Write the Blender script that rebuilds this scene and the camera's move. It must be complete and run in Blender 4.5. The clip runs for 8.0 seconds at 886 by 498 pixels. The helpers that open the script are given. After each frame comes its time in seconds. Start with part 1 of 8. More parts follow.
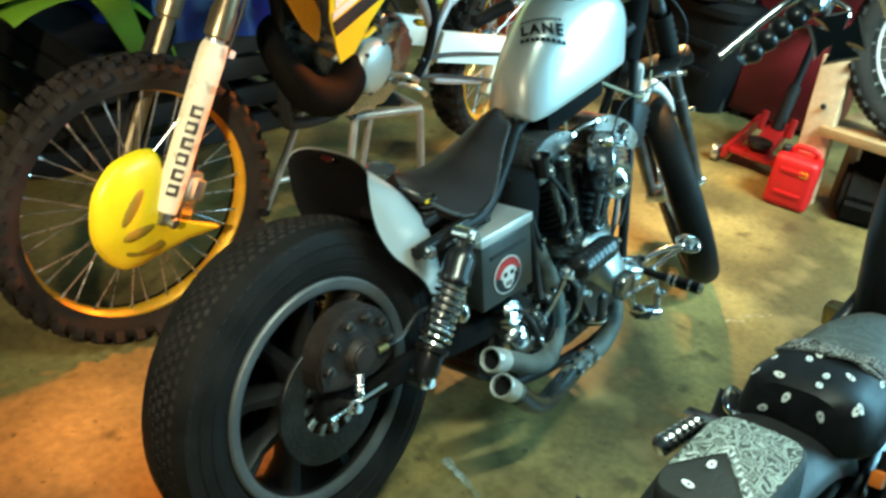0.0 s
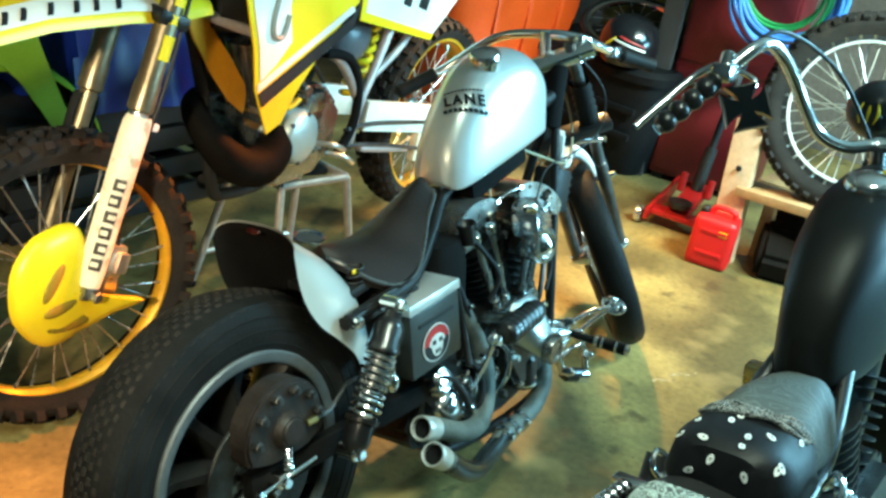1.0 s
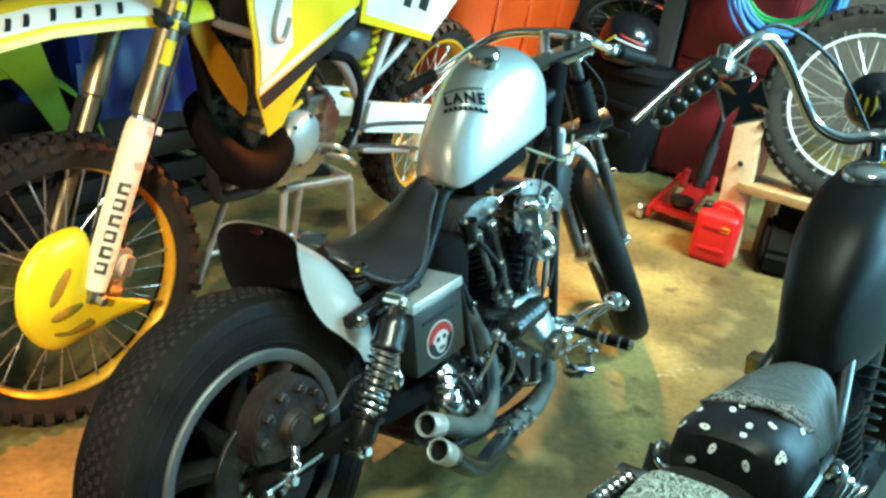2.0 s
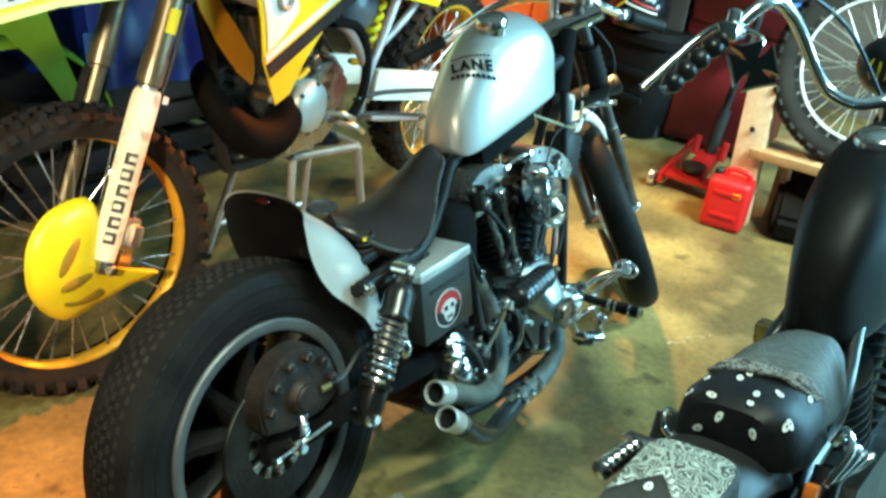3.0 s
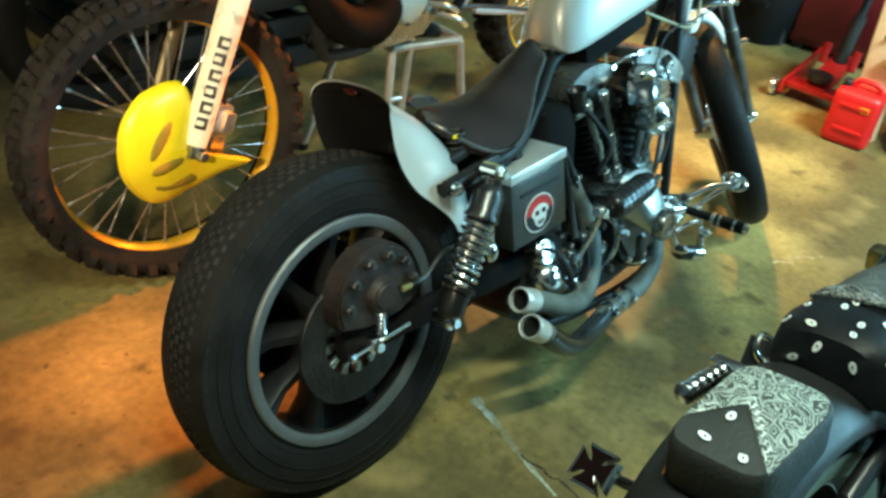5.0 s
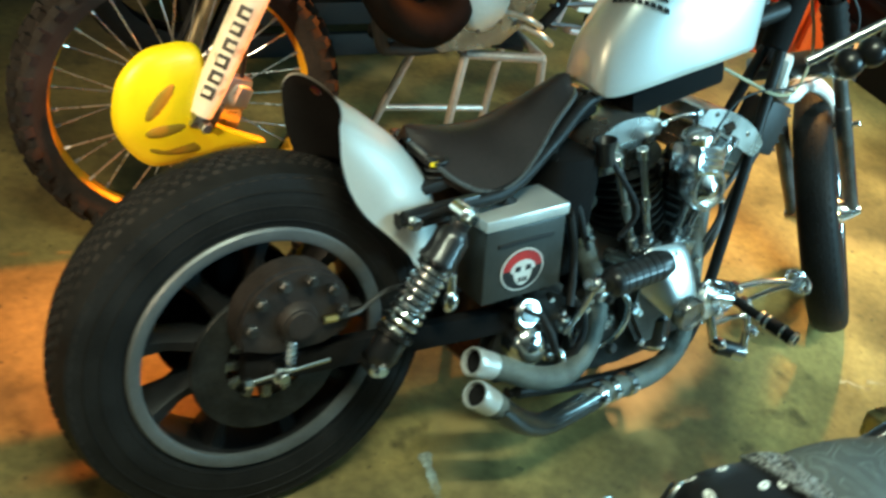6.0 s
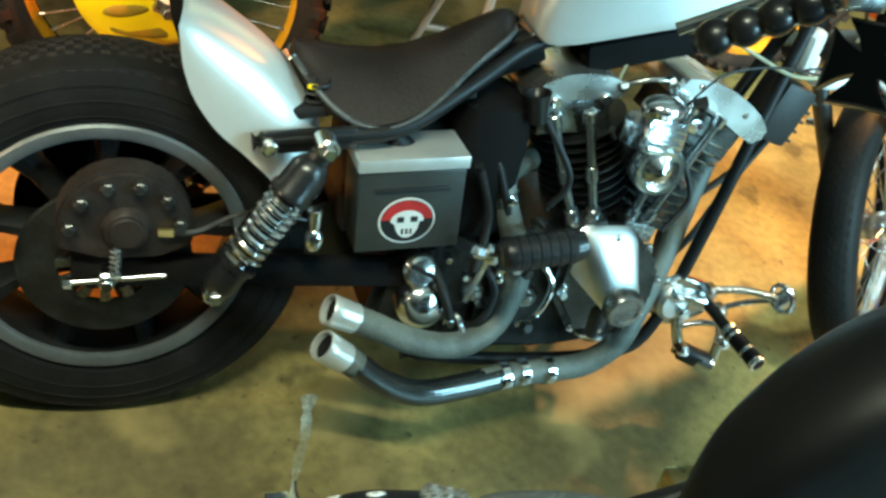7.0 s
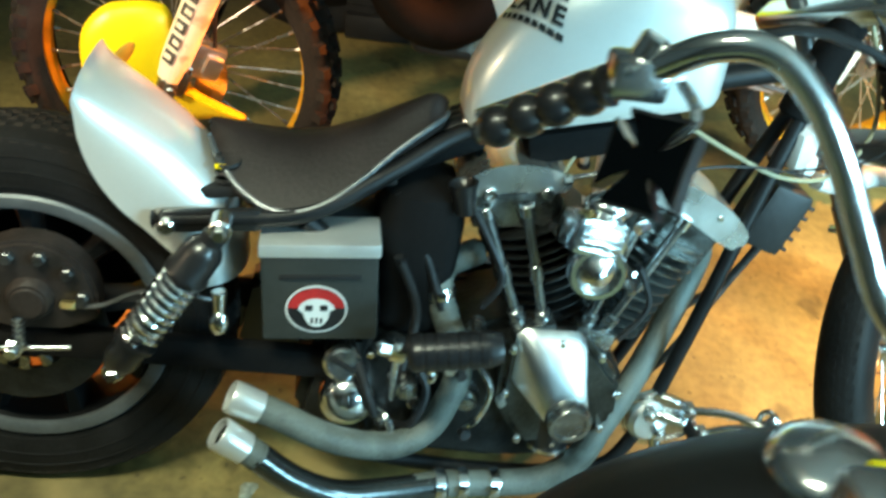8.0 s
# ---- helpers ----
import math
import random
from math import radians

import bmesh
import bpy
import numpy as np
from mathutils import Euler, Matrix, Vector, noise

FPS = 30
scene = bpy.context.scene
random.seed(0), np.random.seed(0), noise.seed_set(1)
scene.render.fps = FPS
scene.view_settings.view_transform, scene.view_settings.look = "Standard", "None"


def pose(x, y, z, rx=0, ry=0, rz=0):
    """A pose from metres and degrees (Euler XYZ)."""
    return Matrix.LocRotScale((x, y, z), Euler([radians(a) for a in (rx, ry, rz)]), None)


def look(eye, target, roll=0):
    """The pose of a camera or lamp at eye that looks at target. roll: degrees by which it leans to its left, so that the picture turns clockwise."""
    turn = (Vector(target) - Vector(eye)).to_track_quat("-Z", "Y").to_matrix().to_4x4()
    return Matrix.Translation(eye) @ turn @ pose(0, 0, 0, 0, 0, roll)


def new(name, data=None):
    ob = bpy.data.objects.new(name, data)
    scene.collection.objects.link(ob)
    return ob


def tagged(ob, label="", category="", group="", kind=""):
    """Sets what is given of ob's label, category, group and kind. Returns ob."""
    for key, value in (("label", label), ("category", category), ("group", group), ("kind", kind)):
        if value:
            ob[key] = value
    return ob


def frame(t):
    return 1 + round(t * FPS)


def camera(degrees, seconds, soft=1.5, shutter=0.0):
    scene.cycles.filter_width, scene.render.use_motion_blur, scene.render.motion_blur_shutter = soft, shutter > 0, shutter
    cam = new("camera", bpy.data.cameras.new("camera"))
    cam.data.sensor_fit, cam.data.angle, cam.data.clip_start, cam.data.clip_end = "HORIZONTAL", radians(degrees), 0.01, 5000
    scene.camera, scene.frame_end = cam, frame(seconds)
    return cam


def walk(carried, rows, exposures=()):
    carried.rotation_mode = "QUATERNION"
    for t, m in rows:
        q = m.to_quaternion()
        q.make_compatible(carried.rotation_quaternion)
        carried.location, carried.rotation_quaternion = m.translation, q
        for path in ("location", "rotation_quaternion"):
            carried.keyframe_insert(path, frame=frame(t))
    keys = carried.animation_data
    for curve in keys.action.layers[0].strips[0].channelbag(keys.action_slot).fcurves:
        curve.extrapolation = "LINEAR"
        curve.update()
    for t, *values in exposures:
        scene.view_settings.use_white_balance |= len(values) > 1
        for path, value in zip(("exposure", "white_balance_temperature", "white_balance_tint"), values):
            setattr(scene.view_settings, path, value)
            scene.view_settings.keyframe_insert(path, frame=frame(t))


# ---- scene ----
cam = camera(47.97, 8.0, soft=2.7, shutter=0.5)
PATH = [
    (0, -1.0778, -1.0831, 1.4699, 60.957, -8.651, -47.827),
    (0.5, -1.0778, -1.0838, 1.481, 63.026, -9.12, -50.179),
    (1, -1.078, -1.0889, 1.489, 65.144, -9.343, -51.97),
    (1.5, -1.0894, -1.1047, 1.4913, 65.604, -8.917, -52.084),
    (2.8, -1.0803, -1.1057, 1.478, 64.282, -7.59, -51.789),
    (3, -1.0771, -1.1094, 1.4883, 63.356, -7.825, -51.541),
    (3.5, -1.0704, -1.0947, 1.4798, 60.698, -8.216, -49.975),
    (4, -1.0687, -1.0939, 1.4767, 59.391, -7.967, -49.051),
    (4.5, -1.0693, -1.0973, 1.4725, 58.723, -7.709, -48.444),
    (4.7, -1.0526, -1.0917, 1.4629, 58.019, -7.248, -47.467),
    (5.8, -0.6734, -1.1392, 1.4552, 53.763, -11.452, -31.672),
    (6, -0.5537, -1.1459, 1.4589, 53.806, -12.525, -28.744),
    (6.2, -0.4791, -1.1181, 1.452, 52.969, -13.318, -27.441),
    (6.5, -0.3132, -1.1056, 1.4567, 50.153, -12.357, -23.486),
    (7, 0.0012, -1.1894, 1.491, 45.981, -13.366, -12.458),
    (7.4, 0.1546, -1.1912, 1.4823, 48.019, -11.008, -8.133),
    (7.5, 0.1976, -1.1731, 1.4915, 46.963, -10.604, -7.057),
    (8, 0.4411, -1.1657, 1.5173, 48.855, -8.411, -1.375),
]
walk(cam, [(t, pose(x, y, z, rx, ry, rz)) for t, x, y, z, rx, ry, rz in PATH],
     [(0.0, 0.05, 5950, 11), (0.5, 0.15, 5950, 11), (1.0, 0.28, 5950, 11), (1.5, 0.28, 5950, 11), (3.0, 0.22, 5900, 11), (3.5, 0.14, 5950, 11), (4.5, 0.10, 6000, 11), (6.0, 0.08, 6400, 15), (6.5, 0.08, 6500, 15), (7.0, 0.18, 6650, 19), (7.5, 0.25, 6650, 19), (8.0, 0.34, 6600, 20)])

# ---- light ----
world = bpy.data.worlds.new("world")
scene.world = world
world.use_nodes = True
world.node_tree.nodes["Background"].inputs[0].default_value = (0.02, 0.024, 0.03, 1)
world.node_tree.nodes["Background"].inputs[1].default_value = 0.1


def area_lamp(name, m, sx, sy, watts, colour):
    data = bpy.data.lights.new(name, "AREA")
    data.shape, data.size, data.size_y, data.energy, data.color = "RECTANGLE", sx, sy, watts, colour
    ob = new(name, data)
    ob.matrix_world = m
    return ob


WARM, AMBER, COOL = (1.0, 0.25, 0.018), (1.0, 0.53, 0.15), (0.40, 0.93, 1.10)
# All lamps below are added out of view, aimed and tinted to match tones.
area_lamp("unseen_warm_beam", look((1.72, 0.42, 1.45), (-0.56, 0.40, 0.0)), 0.10, 0.10, 5.2, WARM).data.spread = radians(27)
area_lamp("unseen_amber_fill", look((1.95, 0.75, 1.36), (1.80, 0.35, 0.0)), 0.10, 0.10, 14.5, AMBER).data.spread = radians(98)
area_lamp("unseen_guard_fill", look((-2.1, -0.9, 1.75), (0.18, 0.74, 0.50)), 0.16, 0.16, 4.4, (1.0, 0.84, 0.50)).data.spread = radians(35)
area_lamp("unseen_cool_fill", look((2.55, -1.80, 1.98), (0.60, -0.05, 0.45)), 1.5, 0.30, 88, COOL)
area_lamp("unseen_low_cool_fill", look((3.3, -3.05, 1.25), (0.6, 0, 0.65)), 1.5, 0.5, 105, COOL)
area_lamp("unseen_back_fill", look((1.9, -1.6, 2.62), (3.1, 0.2, 0.5)), 1.2, 0.12, 52, (0.78, 1.0, 0.78)).data.spread = radians(85)
area_lamp("unseen_floor_fill", look((-0.3, -0.75, 2.62), (-0.18, -0.36, 0.0)), 1.2, 0.10, 10.5, (0.84, 1.0, 0.72)).data.spread = radians(62)



# ---- materials ----
def shade(name, colour, rough=0.5, metal=0.0, vary=0.15, scale=8.0, fine=90.0, bump=0.1, second=None, mix=0.5,
          rough_vary=0.15, coat=0.0, random_piece=0.0, spec=0.5):
    m = bpy.data.materials.new(name)
    m.use_nodes = True
    nt = m.node_tree
    b = nt.nodes["Principled BSDF"]
    link = nt.links.new
    tc = nt.nodes.new("ShaderNodeTexCoord")

    def noise_of(s, detail=4.0):
        n = nt.nodes.new("ShaderNodeTexNoise")
        n.inputs["Scale"].default_value = s
        n.inputs["Detail"].default_value = detail
        link(tc.outputs["Object"], n.inputs["Vector"])
        return n.outputs["Fac"]

    coarse, grain = noise_of(scale), noise_of(fine, 2.0)
    ramp = nt.nodes.new("ShaderNodeValToRGB")
    dark = tuple(c * (1 - vary) for c in colour)
    light = tuple(min(1.0, c * (1 + vary)) for c in colour)
    ramp.color_ramp.elements[0].position, ramp.color_ramp.elements[1].position = 0.3, 0.7
    ramp.color_ramp.elements[0].color, ramp.color_ramp.elements[1].color = (*dark, 1), (*light, 1)
    link(coarse, ramp.inputs[0])
    out = ramp.outputs[0]
    if second:
        step = nt.nodes.new("ShaderNodeValToRGB")
        step.color_ramp.elements[0].position, step.color_ramp.elements[1].position = mix - 0.06, mix + 0.1
        link(noise_of(scale * 0.6, 7.0), step.inputs[0])
        mx = nt.nodes.new("ShaderNodeMix")
        mx.data_type = "RGBA"
        link(step.outputs[0], mx.inputs[0])
        link(out, mx.inputs[6])
        mx.inputs[7].default_value = (*second, 1)
        out = mx.outputs[2]
    gm = nt.nodes.new("ShaderNodeMix")
    gm.data_type, gm.blend_type = "RGBA", "OVERLAY"
    gm.inputs[0].default_value = min(0.5, vary)
    link(out, gm.inputs[6])
    link(grain, gm.inputs[7])
    out = gm.outputs[2]
    if random_piece:
        info = nt.nodes.new("ShaderNodeObjectInfo")
        hs = nt.nodes.new("ShaderNodeHueSaturation")
        mr = nt.nodes.new("ShaderNodeMapRange")
        mr.inputs[3].default_value, mr.inputs[4].default_value = 1 - random_piece, 1 + random_piece
        link(info.outputs["Random"], mr.inputs[0])
        link(mr.outputs[0], hs.inputs["Value"])
        link(out, hs.inputs["Color"])
        out = hs.outputs[0]
    link(out, b.inputs["Base Color"])
    rr = nt.nodes.new("ShaderNodeMapRange")
    rr.inputs[3].default_value, rr.inputs[4].default_value = max(0.02, rough - rough_vary), min(1, rough + rough_vary)
    link(coarse, rr.inputs[0])
    link(rr.outputs[0], b.inputs["Roughness"])
    b.inputs["Metallic"].default_value = metal
    b.inputs["Specular IOR Level"].default_value = spec
    b.inputs["Coat Weight"].default_value = coat
    b.inputs["Coat Roughness"].default_value = 0.08
    if bump:
        bp = nt.nodes.new("ShaderNodeBump")
        bp.inputs["Strength"].default_value = bump
        bp.inputs["Distance"].default_value = 0.004
        link(grain, bp.inputs["Height"])
        link(bp.outputs[0], b.inputs["Normal"])
    return m


RUBBER = shade("rubber", (0.0105, 0.0102, 0.0100), 0.58, 0, 0.3, 14, 160, 0.25, spec=0.16)
RUBBER_DUSTY = shade("dusty_rubber", (0.019, 0.0155, 0.0135), 0.8, 0, 0.4, 9, 140, 0.35, (0.036, 0.026, 0.018), 0.66, spec=0.2)
SPOKE_BLACK = shade("black_wheel_paint", (0.009, 0.009, 0.0095), 0.45, 0, 0.3, 10, 120, 0.05, spec=0.25)
# Near-black, low gloss; also puts shade into bores, frame gaps and tucked-in parts.
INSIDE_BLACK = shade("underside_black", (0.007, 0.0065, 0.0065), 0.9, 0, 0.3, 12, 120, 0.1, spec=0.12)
RIM_GREY = shade("grey_rim_paint", (0.105, 0.115, 0.12), 0.42, 0.35, 0.18, 12, 120, 0.06)
BLACK_PAINT = shade("black_paint", (0.012, 0.012, 0.013), 0.32, 0, 0.3, 10, 120, 0.05, None, 0.5, 0.12, 0.3)
BLACK_SATIN = shade("black_satin", (0.014, 0.014, 0.0145), 0.5, 0, 0.3, 10, 100, 0.12, spec=0.4)
LIT_FIN_METAL = shade("lit_front_fin_metal", (0.12, 0.13, 0.125), 0.36, 0.75, 0.3, 18, 130, 0.15, (0.03, 0.03, 0.028), 0.6)
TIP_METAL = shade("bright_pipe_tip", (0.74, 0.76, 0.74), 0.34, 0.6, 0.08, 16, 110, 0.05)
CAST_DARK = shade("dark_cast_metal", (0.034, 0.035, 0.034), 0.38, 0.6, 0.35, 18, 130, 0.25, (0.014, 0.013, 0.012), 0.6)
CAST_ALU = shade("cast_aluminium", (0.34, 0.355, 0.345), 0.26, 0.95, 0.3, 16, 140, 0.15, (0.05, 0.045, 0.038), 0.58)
CHROME = shade("chrome", (0.82, 0.84, 0.84), 0.18, 1.0, 0.08, 20, 90, 0.03, (0.4, 0.37, 0.32), 0.74, 0.07)
POLISHED = shade("polished_metal", (0.80, 0.83, 0.82), 0.35, 1.0, 0.10, 16, 110, 0.05, (0.36, 0.34, 0.30), 0.74, 0.09)
STEEL_DARK = shade("dark_steel", (0.12, 0.12, 0.12), 0.4, 0.9, 0.3, 16, 120, 0.12)
EXHAUST = shade("exhaust_wrap", (0.125, 0.138, 0.120), 0.55, 0.05, 0.25, 22, 190, 0.4, (0.06, 0.062, 0.05), 0.62)
SILVER_PAINT = shade("silver_paint", (0.67, 0.69, 0.66), 0.34, 0.45, 0.06, 5, 160, 0.02, None, 0.5, 0.05, 0.5)
LEATHER = shade("brown_black_leather", (0.018, 0.0128, 0.0112), 0.44, 0, 0.3, 9, 150, 0.2, spec=0.22)
BRASS = shade("brass", (0.6, 0.5, 0.22), 0.3, 1.0, 0.15, 20, 90, 0.05)
RED_PAINT = shade("red_paint", (0.42, 0.02, 0.018), 0.42, 0, 0.25, 8, 90, 0.06, (0.2, 0.02, 0.015), 0.68)
WHITE_PAINT = shade("white_paint", (0.72, 0.72, 0.69), 0.5, 0, 0.12, 9, 90, 0.05, (0.5, 0.46, 0.38), 0.7)
YELLOW = shade("yellow_plastic", (0.90, 0.64, 0.004), 0.36, 0, 0.08, 7, 90, 0.05, (0.74, 0.46, 0.01), 0.72)
GOLD_RIM = shade("gold_anodised_rim", (0.66, 0.34, 0.010), 0.42, 0.30, 0.2, 9, 110, 0.05, (0.62, 0.24, 0.02), 0.6)
CREAM = shade("worn_cream_fork_guard", (0.78, 0.70, 0.53), 0.5, 0, 0.15, 10, 90, 0.08, (0.46, 0.33, 0.19), 0.6)
CONCRETE = shade("stained_concrete", (0.285, 0.21, 0.070), 0.42, 0, 0.45, 2.6, 45, 0.12, (0.105, 0.08, 0.03), 0.5, 0.16)


def add_spots(m, scale, lo, hi, colour, amount):
    """Small dark drips and stains over a finished surface."""
    nt = m.node_tree
    b = nt.nodes["Principled BSDF"]
    old = b.inputs["Base Color"].links[0].from_socket
    tc = nt.nodes.new("ShaderNodeTexCoord")
    n = nt.nodes.new("ShaderNodeTexNoise")
    n.inputs["Scale"].default_value, n.inputs["Detail"].default_value = scale, 3.0
    nt.links.new(tc.outputs["Object"], n.inputs["Vector"])
    mr = nt.nodes.new("ShaderNodeMapRange")
    mr.inputs[1].default_value, mr.inputs[2].default_value, mr.inputs[4].default_value = lo, hi, amount
    nt.links.new(n.outputs["Fac"], mr.inputs[0])
    mx = nt.nodes.new("ShaderNodeMix")
    mx.data_type = "RGBA"
    nt.links.new(mr.outputs[0], mx.inputs[0])
    nt.links.new(old, mx.inputs[6])
    mx.inputs[7].default_value = (*colour, 1)
    nt.links.new(mx.outputs[2], b.inputs["Base Color"])


add_spots(CONCRETE, 9.0, 0.60, 0.70, (0.05, 0.036, 0.016), 0.65)
add_spots(CONCRETE, 38.0, 0.66, 0.72, (0.04, 0.03, 0.014), 0.6)
add_spots(CONCRETE, 3.3, 0.58, 0.72, (0.36, 0.26, 0.10), 0.7)
add_spots(CREAM, 22.0, 0.58, 0.68, (0.30, 0.20, 0.10), 0.6)
CABLE_CREAM = shade("cream_cable", (0.34, 0.31, 0.19), 0.5, 0, 0.15)
WALL_PAINT = shade("dirty_wall_paint", (0.16, 0.13, 0.11), 0.8, 0, 0.3, 2.5, 40, 0.2, (0.09, 0.07, 0.06), 0.6)
CEIL_PAINT = shade("ceiling_board", (0.42, 0.40, 0.36), 0.85, 0, 0.15, 2, 40, 0.1)


# ---- mesh helpers ----
def V(*a):
    return Vector(a)


def smooth_line(pts, steps=6, closed=False):
    """Catmull-Rom through pts."""
    P = [Vector(p) for p in pts]
    n = len(P)
    if n < 3:
        return P
    out = []
    for i in range(n if closed else n - 1):
        if closed:
            a, b, c, e = P[(i - 1) % n], P[i], P[(i + 1) % n], P[(i + 2) % n]
        else:
            a, b, c, e = P[max(i - 1, 0)], P[i], P[i + 1], P[min(i + 2, n - 1)]
        for k in range(steps):
            t = k / steps
            out.append(0.5 * (2 * b + (c - a) * t + (2 * a - 5 * b + 4 * c - e) * t * t + (3 * b - a - 3 * c + e) * t ** 3))
    if not closed:
        out.append(P[-1])
    return out


def rings(bm, loops, closed_loop=True, cap0=True, cap1=True, wrap=False):
    """Skin a list of point loops."""
    vs = [[bm.verts.new(p) for p in lp] for lp in loops]
    n = len(vs[0])
    pairs = list(zip(vs, vs[1:])) + ([(vs[-1], vs[0])] if wrap else [])
    for a, b in pairs:
        for i in range(n if closed_loop else n - 1):
            j = (i + 1) % n
            bm.faces.new((a[i], a[j], b[j], b[i]))
    if closed_loop and not wrap:
        if cap0:
            bm.faces.new(vs[0][::-1])
        if cap1:
            bm.faces.new(vs[-1])
    return bm


def frame_of(d):
    d = Vector(d).normalized()
    up = V(0, 0, 1) if abs(d.z) < 0.9 else V(1, 0, 0)
    s = d.cross(up).normalized()
    return s, s.cross(d).normalized(), d


def tube(bm, pts, r, n=10, steps=6, closed=False, caps=True):
    P = smooth_line(pts, steps, closed)
    m = len(P)
    rs = r if isinstance(r, (list, tuple)) else [r]
    loops, prev = [], None
    for i, p in enumerate(P):
        if closed:
            d = P[(i + 1) % m] - P[i - 1]
        else:
            d = P[min(i + 1, m - 1)] - P[max(i - 1, 0)]
        d.normalize()
        if prev is None:
            s, u, _ = frame_of(d)
        else:
            s = (prev - d * prev.dot(d)).normalized()
            u = d.cross(s)
        prev = s
        f = i / max(1, m - 1) * (len(rs) - 1)
        k = min(int(f), len(rs) - 1)
        rad = rs[k] + (rs[min(k + 1, len(rs) - 1)] - rs[k]) * (f - k)
        loops.append([p + rad * (math.cos(a) * s + math.sin(a) * u) for a in [math.tau * q / n for q in range(n)]])
    return rings(bm, loops, True, caps, caps, closed)


def cyl(bm, p0, p1, r, r1=None, n=18, bev=0.0):
    p0, p1 = Vector(p0), Vector(p1)
    d = (p1 - p0)
    ln = d.length
    r1 = r if r1 is None else r1
    prof = [(0.0001, 0), (r - bev, 0), (r, bev), (r1, ln - bev), (r1 - bev, ln), (0.0001, ln)] if bev else [(r, 0), (r1, ln)]
    return lathe(bm, prof, p0, d, n, cap=not bev)


def lathe(bm, prof, origin, axis, n=32, cap=False, wrap=False):
    s, u, d = frame_of(axis)
    o = Vector(origin)
    loops = [[o + d * h + r * (math.cos(a) * s + math.sin(a) * u) for a in [math.tau * k / n for k in range(n)]] for r, h in prof]
    return rings(bm, loops, True, cap, cap, wrap)


def box(bm, c, size, rot=None, bev=0.003, seg=2):
    sub = bmesh.new()
    bmesh.ops.create_cube(sub, size=1)
    for v in sub.verts:
        v.co = Vector((v.co.x * size[0], v.co.y * size[1], v.co.z * size[2]))
    if bev:
        bmesh.ops.bevel(sub, geom=list(sub.edges), offset=bev, segments=seg, affect="EDGES", profile=0.6)
    m = Matrix.Translation(c) @ (rot.to_4x4() if rot else Matrix.Identity(4))
    bmesh.ops.transform(sub, matrix=m, verts=sub.verts)
    merge(bm, sub)
    return bm


def ball(bm, c, r, seg=16, m=None):
    sub = bmesh.new()
    bmesh.ops.create_uvsphere(sub, u_segments=seg, v_segments=max(6, seg // 2), radius=1)
    r = r if isinstance(r, (tuple, list)) else (r, r, r)
    mm = Matrix.Translation(c) @ (m.to_4x4() if m else Matrix.Identity(4)) @ Matrix.Diagonal((*r, 1))
    bmesh.ops.transform(sub, matrix=mm, verts=sub.verts)
    merge(bm, sub)
    return bm


def merge(bm, sub):
    tmp = {}
    for v in sub.verts:
        tmp[v] = bm.verts.new(v.co)
    for f in sub.faces:
        bm.faces.new([tmp[v] for v in f.verts])
    sub.free()


def plate(bm, pts, thick, bev=0.0):
    """A flat polygon (3D points) thickened along its normal."""
    P = [Vector(p) for p in pts]
    nrm = V(0, 0, 0)
    for i in range(len(P)):
        nrm += (P[i] - P[0]).cross(P[(i + 1) % len(P)] - P[0])
    nrm.normalize()
    sub = bmesh.new()
    a = [sub.verts.new(p - nrm * thick / 2) for p in P]
    b = [sub.verts.new(p + nrm * thick / 2) for p in P]
    sub.faces.new(a[::-1])
    sub.faces.new(b)
    for i in range(len(P)):
        j = (i + 1) % len(P)
        sub.faces.new((a[i], a[j], b[j], b[i]))
    if bev:
        bmesh.ops.bevel(sub, geom=list(sub.edges), offset=bev, segments=2, affect="EDGES")
    merge(bm, sub)
    return bm


def thicken(bm, t):
    """Give an open sheet thickness, inwards."""
    bmesh.ops.recalc_face_normals(bm, faces=bm.faces)
    bmesh.ops.solidify(bm, geom=list(bm.faces), thickness=t)
    return bm


def part(name, bm, material, parent=None, label="", flat=False):
    bmesh.ops.recalc_face_normals(bm, faces=bm.faces)
    me = bpy.data.meshes.new(name)
    bm.to_mesh(me)
    bm.free()
    me.materials.append(material)
    if not flat:
        me.shade_smooth()
        me.set_sharp_from_angle(angle=radians(38))
    ob = new(name, me)
    if parent:
        ob.parent = parent
    if label:
        tagged(ob, label)
    return ob


def thing(name, m, label, category, group="", kind=""):
    ob = new(name)
    ob.empty_display_size = 0.1
    ob.matrix_world = m
    return tagged(ob, label, category, group, kind)


def B():
    return bmesh.new()


# ---- the garage ----
def slab(name, lo, hi, material, label, category):
    bm = B()
    c = [(a + b) / 2 for a, b in zip(lo, hi)]
    box(bm, c, [b - a for a, b in zip(lo, hi)], None, 0)
    return tagged(part(name, bm, material, None, "", True), label, category, "", "structure")


slab("floor", (-3.2, -3.4, -0.12), (4.6, 3.2, 0.0), CONCRETE, "oil-stained worn concrete garage floor with a patched crack", "floor")
slab("wall_back", (4.6, -3.4, -0.12), (4.75, 3.2, 2.72), WALL_PAINT, "dark grimy garage wall behind the clutter", "wall")
slab("wall_side", (-3.2, 3.2, -0.12), (4.75, 3.35, 2.72), WALL_PAINT, "dark grimy garage wall beside the dirt bike", "wall")
slab("wall_far", (-3.2, -3.55, -0.12), (4.75, -3.4, 2.72), WALL_PAINT, "plain dark garage wall", "wall")
slab("wall_entry", (-3.35, -3.55, -0.12), (-3.2, 3.35, 2.72), WALL_PAINT, "plain dark garage wall", "wall")
